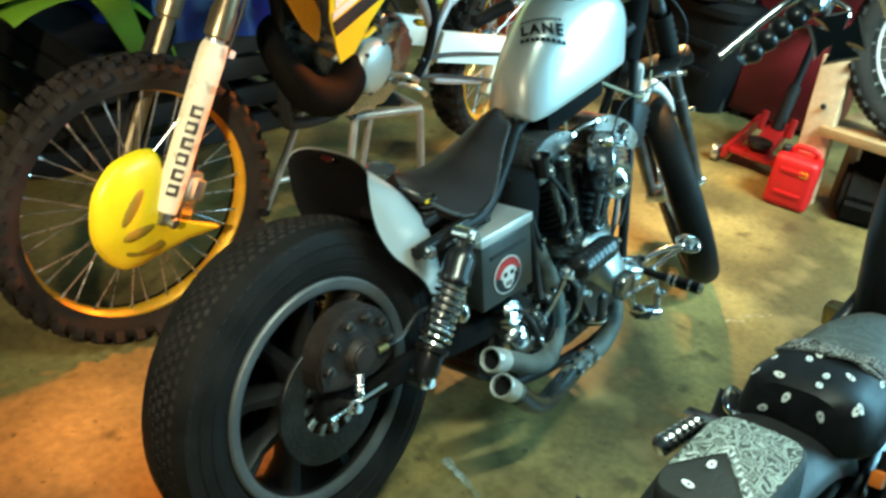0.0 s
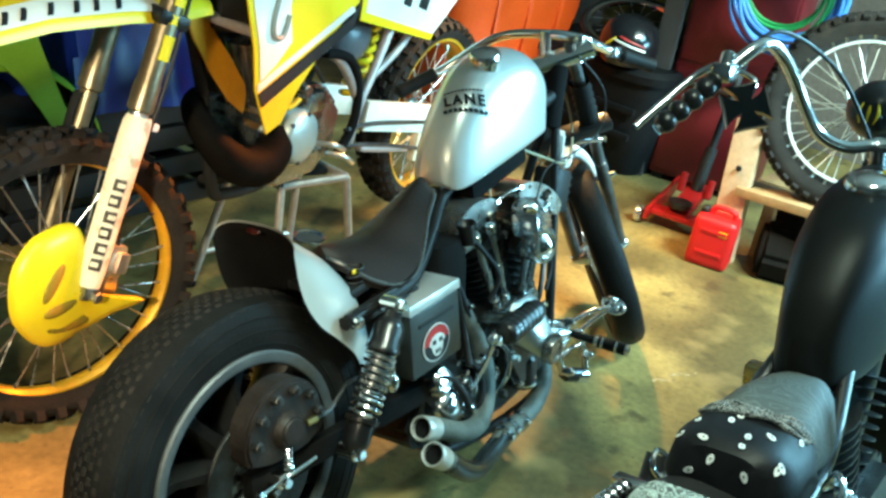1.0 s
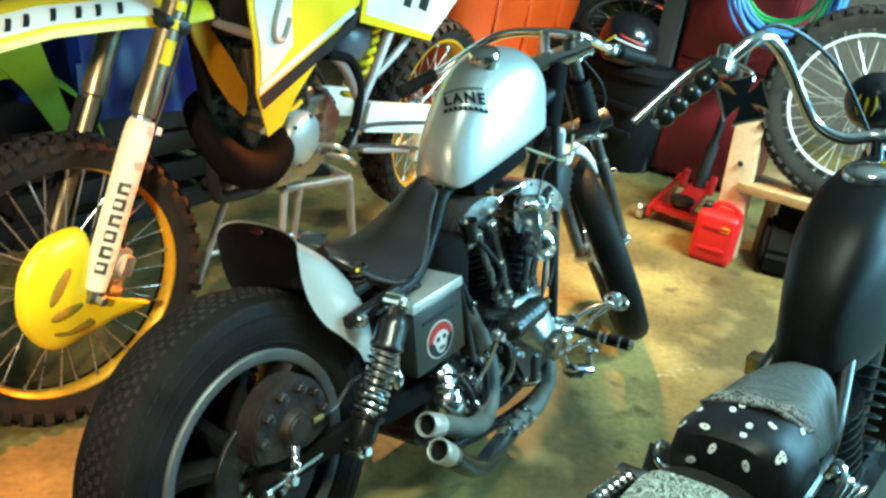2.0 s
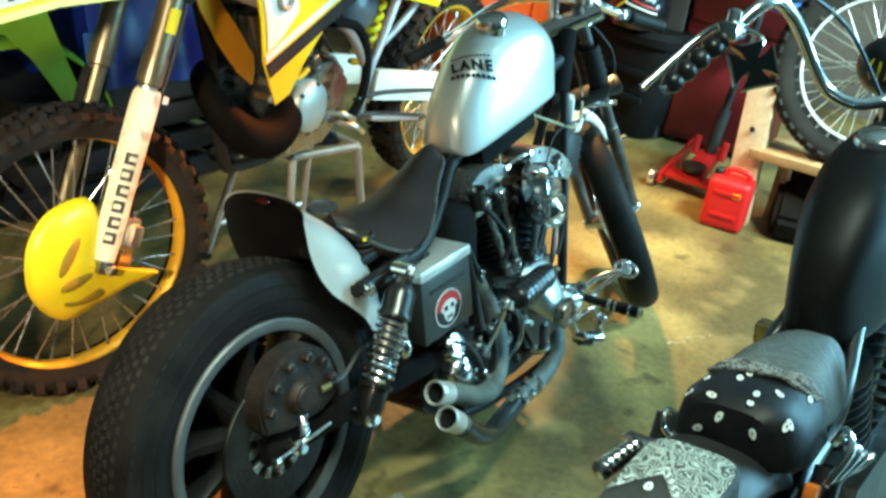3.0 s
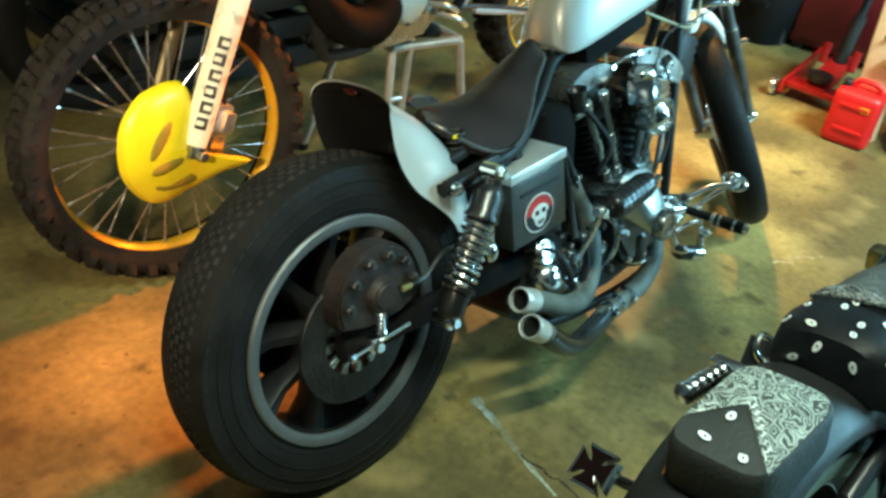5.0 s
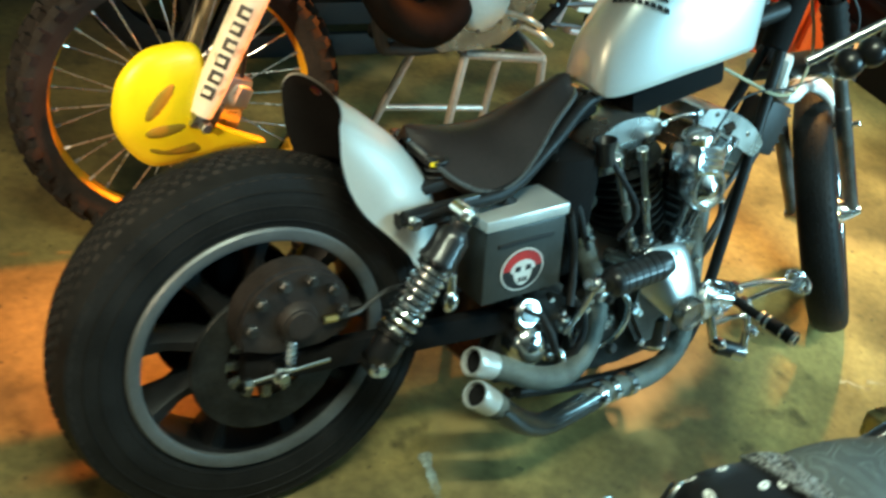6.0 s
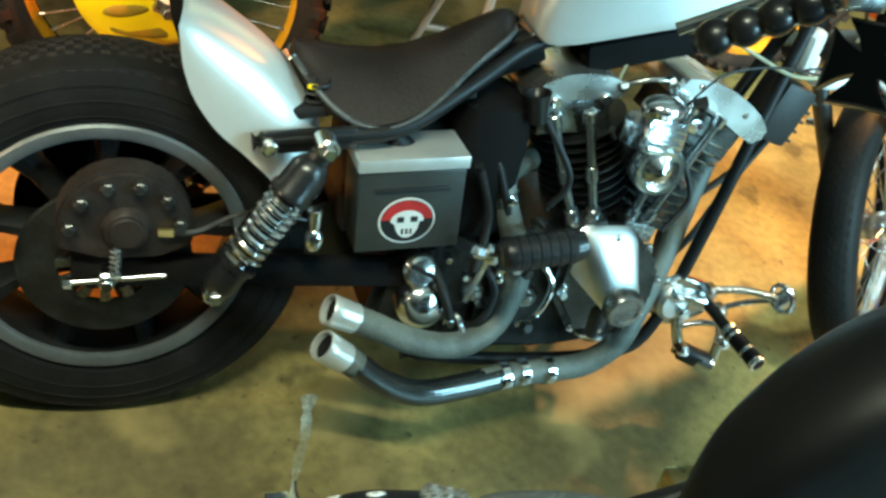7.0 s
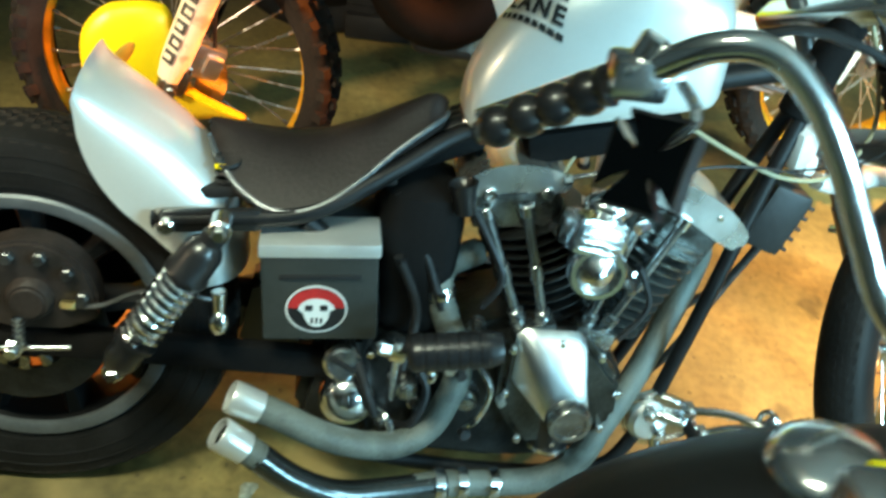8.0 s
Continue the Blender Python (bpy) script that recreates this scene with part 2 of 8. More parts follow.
slab("ceiling", (-3.35, -3.55, 2.72), (4.75, 3.35, 2.84), CEIL_PAINT, "plain board garage ceiling", "ceiling")


# ---- wheels ----
def tyre_profile(R, half, rim, square=0.6):
    """Half-open tyre section (radius, height) from one bead round to the other."""
    h = R - rim
    side = [(rim - 0.012, 0.70 * half), (rim + 0.004, 0.82 * half), (rim + 0.3 * h, 0.98 * half), (rim + 0.55 * h, 1.0 * half),
            (rim + 0.76 * h, 0.93 * half), (rim + 0.90 * h, square * half + 0.14 * half), (rim + 0.97 * h, square * half * 0.72), (R, square * half * 0.3)]
    return side + [(r, -x) for r, x in side[::-1]]


def knobs(bm, centre, axis, R, half, count, rows, size):
    """Blocky tread: rows of (offset across, phase, tilt)."""
    s, u, d = frame_of(axis)
    c = Vector(centre)
    for across, phase, tilt in rows:
        for k in range(count):
            a = math.tau * (k + phase) / count
            out = math.cos(a) * s + math.sin(a) * u
            along = -math.sin(a) * s + math.cos(a) * u
            n = (out * math.cos(tilt) + d * math.sin(tilt)).normalized()
            w = (d * math.cos(tilt) - out * math.sin(tilt)).normalized()
            drop = 0.36 * half * (across / half) ** 2
            p = c + d * across + out * (R - drop)
            rot = Matrix((along, w, n)).transposed()
            base, top = [], []
            for i, j in ((-1, -1), (1, -1), (1, 1), (-1, 1)):
                base.append(bm.verts.new(p + rot @ V(i * size[0] * 0.5, j * size[1] * 0.5, -size[2] * 0.4)))
                top.append(bm.verts.new(p + rot @ V(i * size[0] * 0.41, j * size[1] * 0.41, size[2] * 0.6)))
            bm.faces.new(top)
            for i in range(4):
                j = (i + 1) % 4
                bm.faces.new((base[i], base[j], top[j], top[i]))
    return bm


# ---- the silver chopper ----
chopper = thing("motorcycle", pose(-0.0165, -0.068, 0, -12.5, 0.44, 1.97),
                "stripped silver custom motorcycle with black frame, leaning on its stand", "motorcycle")
AX = V(0, 1, 0)
RC = V(0, 0, 0.318)


# Casting with a brown base tone and darker random patches.
CALIPER_BROWN = shade("brown_casting", (0.030, 0.022, 0.019), 0.5, 0.3, 0.35, 16, 130, 0.25, (0.018, 0.015, 0.013), 0.6)


def chopper_rear_wheel():
    bm = B()
    lathe(bm, tyre_profile(0.322, 0.067, 0.218, 0.74), RC, AX, 72, wrap=False)
    tyre = part("rear_tyre", bm, RUBBER, chopper, "worn fat black rear tyre")
    for sg in (-1, 1):
        for r, y in ((0.236, 0.0600), (0.262, 0.0668), (0.2855, 0.0655)):
            bm = B()
            lathe(bm, [(r - 0.0022, sg * (y - 0.002)), (r - 0.0012, sg * (y + 0.0012)), (r + 0.0012, sg * (y + 0.0012)), (r + 0.0022, sg * (y - 0.002))], RC, AX, 64, wrap=True)
            part("sidewall_ridge", bm, RUBBER, tyre)
    bm = B()
    rows = [(x, 0.5 * (i % 2), math.asin(max(-0.7, min(0.7, x / 0.10)))) for i, x in enumerate((-0.056, -0.042, -0.028, -0.014, 0, 0.014, 0.028, 0.042, 0.056))]
    knobs(bm, RC, AX, 0.3205, 0.072, 84, rows, (0.0155, 0.0095, 0.0065))
    part("tread", bm, RUBBER_DUSTY, tyre, "dusty blocky tread", True)
    bm = B()
    lathe(bm, [(0.214, -0.052), (0.207, -0.048), (0.205, -0.03), (0.205, 0.03), (0.207, 0.048), (0.214, 0.052), (0.200, 0.054), (0.197, 0.046), (0.196, 0.03), (0.196, -0.03), (0.197, -0.046), (0.200, -0.054)], RC, AX, 72, wrap=True)
    wheel = part("rear_rim", bm, SPOKE_BLACK, chopper, "black cast wheel with a grey lip")
    for sg in (-1, 1):
        bm = B()
        lathe(bm, [(0.222, sg * 0.055), (0.2225, sg * 0.060), (0.219, sg * 0.0635), (0.205, sg * 0.0635), (0.1995, sg * 0.060), (0.1985, sg * 0.053), (0.204, sg * 0.0515)], RC, AX, 72, wrap=True)
        part("rim_lip", bm, RIM_GREY, wheel, "grey painted rim lip")
    bm = B()
    for k in range(9):
        a = math.tau * k / 9 + 0.16
        o, t = V(math.cos(a), 0, math.sin(a)), V(-math.sin(a), 0, math.cos(a))
        loops = []
        for r, w, th in ((0.045, 0.027, 0.05), (0.09, 0.017, 0.036), (0.15, 0.014, 0.03), (0.203, 0.023, 0.045)):
            c = RC + o * r
            loops.append([c + t * w + AX * th * 0.6, c + t * w * 0.5 + AX * th, c - t * w * 0.5 + AX * th, c - t * w + AX * th * 0.6,
                          c - t * w - AX * th * 0.6, c - t * w * 0.5 - AX * th, c + t * w * 0.5 - AX * th, c + t * w - AX * th * 0.6])
        sub = B()
        rings(sub, loops)
        part("wheel_spoke", sub, SPOKE_BLACK, wheel)
    lathe(bm, [(0.0001, -0.07), (0.05, -0.07), (0.058, -0.055), (0.056, 0.05), (0.05, 0.07), (0.0001, 0.07)], RC, AX, 32)
    part("hub", bm, BLACK_PAINT, wheel)
    bm = B()
    lathe(bm, [(0.072, -0.083), (0.128, -0.083), (0.130, -0.080), (0.130, -0.077), (0.128, -0.075), (0.072, -0.075)], RC, AX, 64, wrap=True)
    rotor = part("brake_disc", bm, CAST_DARK, chopper, "dark worn steel rear brake disc")
    bm = B()
    lathe(bm, [(0.0001, -0.088), (0.034, -0.088), (0.036, -0.075)], RC, AX, 24)
    carrier = part("disc_carrier", bm, CAST_ALU, rotor, "silver slotted disc carrier")
    for k in range(12):
        a = math.tau * k / 12
        o, t = V(math.cos(a), 0, math.sin(a)), V(-math.sin(a), 0, math.cos(a))
        c = RC + AX * -0.079
        bm = B()
        plate(bm, [c + o * 0.034 + t * 0.0045, c + o * 0.074 + t * 0.009, c + o * 0.074 - t * 0.009, c + o * 0.034 - t * 0.0045], 0.010, 0.0015)
        part("carrier_arm", bm, CAST_ALU, rotor)
    # black belt pulley on the far side
    bm = B()
    lathe(bm, [(0.03, 0.072), (0.118, 0.072), (0.135, 0.076), (0.138, 0.08), (0.138, 0.104), (0.135, 0.108), (0.12, 0.1), (0.03, 0.1)], RC, AX, 48, wrap=True)
    part("drive_pulley", bm, INSIDE_BLACK, chopper, "black rear drive pulley")
    # brake caliper over the axle
    cc = V(0.026, -0.10, 0.402)
    bm = B()
    outline = [cc + 0.098 * V(math.cos(a), 0, math.sin(a)) for a in [radians(x) for x in range(-8, 196, 12)]]
    outline += [cc + V(-0.09, 0, -0.035), cc + V(-0.03, 0, -0.052), cc + V(0.05, 0, -0.05), cc + V(0.095, 0, -0.03)]
    plate(bm, outline, 0.05, 0.006)
    cal = part("brake_caliper", bm, CALIPER_BROWN, chopper, "dark cast brake caliper with bolts")
    bm = B()
    lathe(bm, [(0.0001, 0.040), (0.023, 0.040), (0.025, 0.036), (0.029, 0.036), (0.031, 0.033), (0.036, 0.02), (0.04, 0.0)], V(0.027, -0.104, 0.406), -AX, 28)
    part("piston_cover", bm, CALIPER_BROWN, cal, "round dark piston cover")
    for k in range(6):
        a = radians(10 + 33 * k)
        bm = B()
        p = cc + 0.078 * V(math.cos(a), 0, math.sin(a)) - AX * 0.024
        cyl(bm, p, p - AX * 0.014, 0.010, n=6, bev=0.002)
        cyl(bm, p - AX * 0.014, p - AX * 0.02, 0.006, n=10)
        part("caliper_bolt", bm, STEEL_DARK, cal)
    bm = B()
    p = V(0.072, -0.13, 0.402)
    cyl(bm, p, p + V(0.022, -0.004, 0.002), 0.007, n=6, bev=0.001)
    part("brake_fitting", bm, BRASS, cal, "brass brake line fitting")
    bm = B()
    tube(bm, [p + V(0.02, -0.004, 0.002), V(0.13, -0.136, 0.408), V(0.2, -0.12, 0.43), V(0.3, -0.09, 0.40)], 0.004, 8)
    part("brake_line", bm, STEEL_DARK, cal, "thin steel brake line")
    # axle end and chain adjuster
    bm = B()
    cyl(bm, V(0, -0.09, 0.318), V(0, -0.138, 0.318), 0.016, n=6, bev=0.003)
    cyl(bm, V(0, -0.138, 0.318), V(0, -0.15, 0.318), 0.010, n=16, bev=0.002)
    axle = part("axle_nut", bm, CHROME, chopper, "chrome axle nut")
    bm = B()
    cyl(bm, V(-0.055, -0.134, 0.317), V(0.085, -0.134, 0.328), 0.0042, n=10)
    cyl(bm, V(-0.062, -0.134, 0.3165), V(-0.048, -0.134, 0.3175), 0.009, n=6, bev=0.002)
    part("adjuster_bolt", bm, CHROME, axle)
    bm = B()
    helix = [V(0.012 + 0.008 * math.cos(t * 0.9), -0.138 + 0.008 * math.sin(t * 0.9), 0.326 + 0.0013 * t) for t in range(0, 44)]
    tube(bm, helix, 0.002, 6, 1)
    part("adjuster_spring", bm, CHROME, axle)
    for sgn in (-1, 1):
        bm = B()
        box(bm, V(0.23, 0.095 * sgn, 0.309), (0.56, 0.028, 0.05), Euler((0, radians(1.5), 0)).to_matrix(), 0.008)
        box(bm, V(0.0, 0.1 * sgn, 0.312), (0.06, 0.02, 0.05), None, 0.006)
        part("swingarm", bm, INSIDE_BLACK, chopper)


def chopper_shock(sgn):
    lo, hi = V(0.153, 0.166 * sgn, 0.318), V(0.300, 0.160 * sgn, 0.565)
    d = (hi - lo).normalized()
    s, u, _ = frame_of(d)
    ln = (hi - lo).length
    bm = B()
    lathe(bm, [(0.0001, 0), (0.018, 0.0), (0.024, 0.012), (0.027, 0.02), (0.027, 0.055), (0.033, 0.058), (0.033, 0.066), (0.0001, 0.068)], lo, d, 24)
    cyl(bm, lo + d * 0.05, lo + d * (ln - 0.03), 0.016, n=16)
    shock = part("shock_absorber", bm, BLACK_PAINT, chopper, "black shock absorber with chrome coil spring")
    bm = B()
    a0, a1, turns = 0.07, 0.198, 9
    pts = []
    for k in range(turns * 14 + 1):
        t = math.tau * k / 14
        pts.append(lo + d * (a0 + (a1 - a0) * k / (turns * 14)) + 0.027 * (math.cos(t) * s + math.sin(t) * u))
    tube(bm, pts, 0.0056, 8, 1)
    part("coil_spring", bm, CHROME, shock, "chrome coil spring")
    bm = B()
    lathe(bm, [(0.0001, 0.196), (0.034, 0.196), (0.034, 0.204), (0.031, 0.208), (0.030, 0.245), (0.024, 0.256), (0.018, 0.262), (0.018, 0.275), (0.0001, 0.276)], lo, d, 24)
    part("shock_cap", bm, BLACK_PAINT, shock, "black top cap")
    for p in (lo, hi):
        bm = B()
        cyl(bm, p - AX * 0.03 * sgn, p + AX * 0.014 * sgn, 0.017, n=18, bev=0.003)
        cyl(bm, p + AX * 0.014 * sgn, p + AX * 0.026 * sgn, 0.011, n=6, bev=0.002)
        part("mount_bolt", bm, CHROME, shock)


def chopper_fender():
    st = [((0.335, 0.44), (0.262, 0.43)), ((0.325, 0.515), (0.240, 0.472)), ((0.300, 0.584), (0.196, 0.516)), ((0.242, 0.650), (0.150, 0.557)),
          ((0.186, 0.692), (0.117, 0.604)), ((0.142, 0.720), (0.099, 0.652)), ((0.112, 0.738), (0.093, 0.690)), ((0.100, 0.752), (0.090, 0.712))]
    for mat_, off, name in ((SILVER_PAINT, 0.0, "rear_fender"), (None, -0.0035, "")):
        bm = B()
        crest = smooth_line([V(a[0], 0, a[1]) for a, _ in st], 4)
        edge = smooth_line([V(b[0], 0, b[1]) for _, b in st], 4)
        loops = []
        for c, e in zip(crest, edge):
            row = []
            for k in range(25):
                a = radians(-90 + 7.5 * k)
                f = 1 - abs(math.cos(a)) ** 0.8
                p = c.lerp(e, f)
                row.append(V(p.x, 0.104 * (abs(math.sin(a)) ** 0.8) * (1 if a > 0 else -1), p.z))
            loops.append(row)
        rings(bm, loops, False)
        bmesh.ops.recalc_face_normals(bm, faces=bm.faces)
        if name:
            out = part(name, bm, mat_, chopper, "silver bobbed rear fender with an upturned tail")
        else:
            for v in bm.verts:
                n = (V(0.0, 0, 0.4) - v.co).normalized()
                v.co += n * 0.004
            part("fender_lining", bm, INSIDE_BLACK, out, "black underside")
            bm = B()
            ball(bm, V(0.106, 0.012, 0.732), (0.004, 0.018, 0.006), 16)
            part("tail_lens", bm, shade("deep_red_lens", (0.03, 0.002, 0.003), 0.3), out, "small dark red tail lens")


def chopper_body():
    # solo saddle
    secs = [(0.268, 0.660, 0.018, 0.012), (0.280, 0.660, 0.050, 0.024), (0.312, 0.655, 0.086, 0.05), (0.355, 0.650, 0.110, 0.066), (0.40, 0.650, 0.118, 0.068),
            (0.45, 0.660, 0.108, 0.060), (0.50, 0.682, 0.084, 0.048), (0.545, 0.708, 0.060, 0.038), (0.585, 0.730, 0.045, 0.03), (0.60, 0.733, 0.036, 0.024), (0.612, 0.729, 0.022, 0.016), (0.618, 0.722, 0.008, 0.006)]
    bm = B()
    loops = []
    for u, w, hv, dr in secs:
        row = []
        for k in range(21):
            f = -1 + k / 10
            row.append(V(u, hv * f, w - dr * abs(f) ** 2.2 + 0.006 * math.cos(f * 4.4)))
        for k in range(20, -1, -1):
            f = -1 + k / 10
            row.append(V(u, hv * f * 0.97, w - dr * abs(f) ** 2.2 - 0.02))
        loops.append(row)
    rings(bm, loops)
    seat = part("seat", bm, LEATHER, chopper, "dark brown leather solo saddle with piping")
    for sgn in (-1, 1):
        bm = B()
        tube(bm, [V(u, sgn * hv, w - dr - 0.004) for u, w, hv, dr in secs], 0.0045, 8, 4)
        part("piping", bm, shade("seat_piping", (0.07, 0.08, 0.085), 0.3, 0.1, 0.1), seat, "grey edge piping")
    bm = B()
    box(bm, V(0.289, -0.072, 0.620), (0.016, 0.004, 0.007), None, 0.001)
    part("seat_tag", bm, YELLOW, seat, "small yellow tag")
    for sgn in (-1, 1):
        bm = B()
        helix = [V(0.30 + 0.017 * math.cos(t * 0.6), 0.06 * sgn + 0.017 * math.sin(t * 0.6), 0.575 + 0.0012 * t) for t in range(50)]
        tube(bm, helix, 0.003, 6, 1)
        part("seat_spring", bm, BLACK_SATIN, seat)
    # frame tubes
    rails = []
    for sgn in (-1, 1):
        rails += [
            ([V(0.20, 0.115 * sgn, 0.548), V(0.30, 0.115 * sgn, 0.56), V(0.42, 0.11 * sgn, 0.575), V(0.54, 0.07 * sgn, 0.635), V(0.64, 0.03 * sgn, 0.69), V(0.75, 0.02 * sgn, 0.73)], 0.014),
            ([V(0.40, 0.10 * sgn, 0.572), V(0.52, 0.085 * sgn, 0.45), V(0.53, 0.09 * sgn, 0.25), V(0.56, 0.095 * sgn, 0.12)], 0.015),
            ([V(0.50, 0.10 * sgn, 0.13), V(0.70, 0.105 * sgn, 0.108), V(0.92, 0.105 * sgn, 0.112), V(1.00, 0.10 * sgn, 0.17), V(1.06, 0.075 * sgn, 0.36), V(1.12, 0.045 * sgn, 0.60), V(1.165, 0.02 * sgn, 0.76)], 0.0125),
        ]
    rails.append(([V(0.55, 0, 0.66), V(0.75, 0, 0.72), V(1.0, 0, 0.80), V(1.19, 0, 0.85)], 0.02))
    for pts, r in rails:
        bm = B()
        tube(bm, pts, r, 12, 5)
        part("frame_tube", bm, SPOKE_BLACK, chopper)
    bm = B()
    cyl(bm, V(1.165, 0, 0.76), V(1.225 - 0.02, 0, 0.92), 0.03, n=20, bev=0.004)
    part("head_tube", bm, INSIDE_BLACK, chopper)
    for sgn in (-1, 1):
        bm = B()
        box(bm, V(0.285, 0.118 * sgn, 0.556), (0.14, 0.016, 0.035), Euler((0, radians(-6), 0)).to_matrix(), 0.006)
        strut = part("fender_strut", bm, BLACK_PAINT, chopper)
        bm = B()
        cyl(bm, V(0.223, 0.122 * sgn, 0.548), V(0.223, 0.140 * sgn, 0.546), 0.013, n=16, bev=0.004)
        part("strut_bolt", bm, CHROME, strut)
    # battery box
    bm = B()
    box(bm, V(0.448, -0.105, 0.452), (0.172, 0.088, 0.142), Euler((0, radians(-4.5), 0)).to_matrix(), 0.005)
    bx = part("battery_box", bm, shade("box_grey", (0.046, 0.049, 0.045), 0.36, 0.3, 0.15), chopper, "grey metal battery box with a chrome lid and round badge")
    rot = Euler((0, radians(-4.5), 0)).to_matrix()
    bm = B()
    box(bm, V(0.442, -0.105, 0.535), (0.178, 0.094, 0.022), rot, 0.004)
    part("box_lid", bm, TIP_METAL, bx, "polished metal lid")
    bm = B()
    box(bm, V(0.446, -0.1505, 0.492), (0.12, 0.004, 0.007), rot, 0.001)
    part("box_slot", bm, BLACK_SATIN, bx)
    # round badge: red half disc, white field, dark marks
    bc = V(0.444, -0.1498, 0.437)
    for name, mat_, dep, shape in (
            ("badge_rim", WHITE_PAINT, 0.0015, [(0.046, 0.041, x) for x in range(0, 360, 12)]),
            ("badge_field", BLACK_SATIN, 0.0022, [(0.043, 0.038, x) for x in range(0, 360, 12)]),
            ("badge_band", RED_PAINT, 0.003, [(0.042, 0.037, x) for x in range(5, 176, 10)] + [(0.028, 0.018, x) for x in range(170, 9, -10)]),
            ("badge_centre", WHITE_PAINT, 0.0038, [(0.027, 0.02, x) for x in range(0, 181, 12)] + [(0.02, 0.03, x) for x in range(190, 360, 12)])):
        bm = B()
        plate(bm, [bc + rot @ V(a * math.cos(radians(x)), -dep, b * math.sin(radians(x))) for a, b, x in shape], 0.0015)
        part(name, bm, mat_, bx)
    for x, z, w, h in ((-0.011, 0.004, 0.008, 0.006), (0.011, 0.004, 0.008, 0.006), (-0.007, -0.018, 0.0025, 0.006), (0, -0.018, 0.0025, 0.006), (0.007, -0.018, 0.0025, 0.006)):
        bm = B()
        box(bm, bc + rot @ V(x, -0.005, z), (w * 1.4, 0.002, h * 1.6), rot, 0.0008)
        part("badge_mark", bm, BLACK_SATIN, bx)
    # tank
    secs = [(0.638, 0.722, 0.775, 0.030), (0.645, 0.710, 0.80, 0.048), (0.662, 0.703, 0.838, 0.062), (0.70, 0.71, 0.895, 0.074), (0.76, 0.728, 0.952, 0.085), (0.83, 0.748, 0.984, 0.093), (0.90, 0.766, 0.994, 0.097),
            (0.955, 0.780, 0.984, 0.097), (0.985, 0.787, 0.965, 0.093), (0.998, 0.797, 0.945, 0.082)]
    cen = smooth_line([V(u, wb, wt) for u, wb, wt, h in secs], 4)
    hw = smooth_line([V(u, h, 0) for u, wb, wt, h in secs], 4)
    bm = B()
    loops = []
    for c, h in zip(cen, hw):
        # flat belly, crisp lower edge, flat flank that grows taller towards the front, domed top
        k0 = 0.10 + 0.38 * max(0.0, min(1.0, (c.x - 0.64) / 0.30))
        half = [(0.0, 0.0), (0.5, 0.0), (0.88, 0.004), (0.965, 0.016), (0.995, 0.045), (1.0, 0.08)]
        for q in range(15):
            a = math.pi / 2 * q / 14
            half.append((math.cos(a) ** 0.86, max(0.1, k0) + (1 - max(0.1, k0)) * math.sin(a) ** 0.92))
        loops.append([V(c.x, h.y * a, c.y + (c.z - c.y) * b) for a, b in half] + [V(c.x, -h.y * a, c.y + (c.z - c.y) * b) for a, b in half[-2:0:-1]])
    rings(bm, loops)
    tank = part("fuel_tank", bm, SILVER_PAINT, chopper, "satin silver peanut fuel tank with black lettering")
    bm = B()
    lathe(bm, [(0.030, -0.02), (0.031, 0.004), (0.036, 0.008), (0.037, 0.020), (0.033, 0.027), (0.022, 0.031), (0.0001, 0.032)], V(0.812, -0.030, 0.966), V(-0.30, -0.16, 1), 28)
    part("fuel_cap", bm, CHROME, tank, "round chrome fuel cap")
    bm = B()
    cyl(bm, V(0.652, -0.03, 0.705), V(0.652, 0.03, 0.708), 0.013, n=16, bev=0.003)
    part("tank_bolt", bm, CHROME, tank)
    tank_lettering(tank)


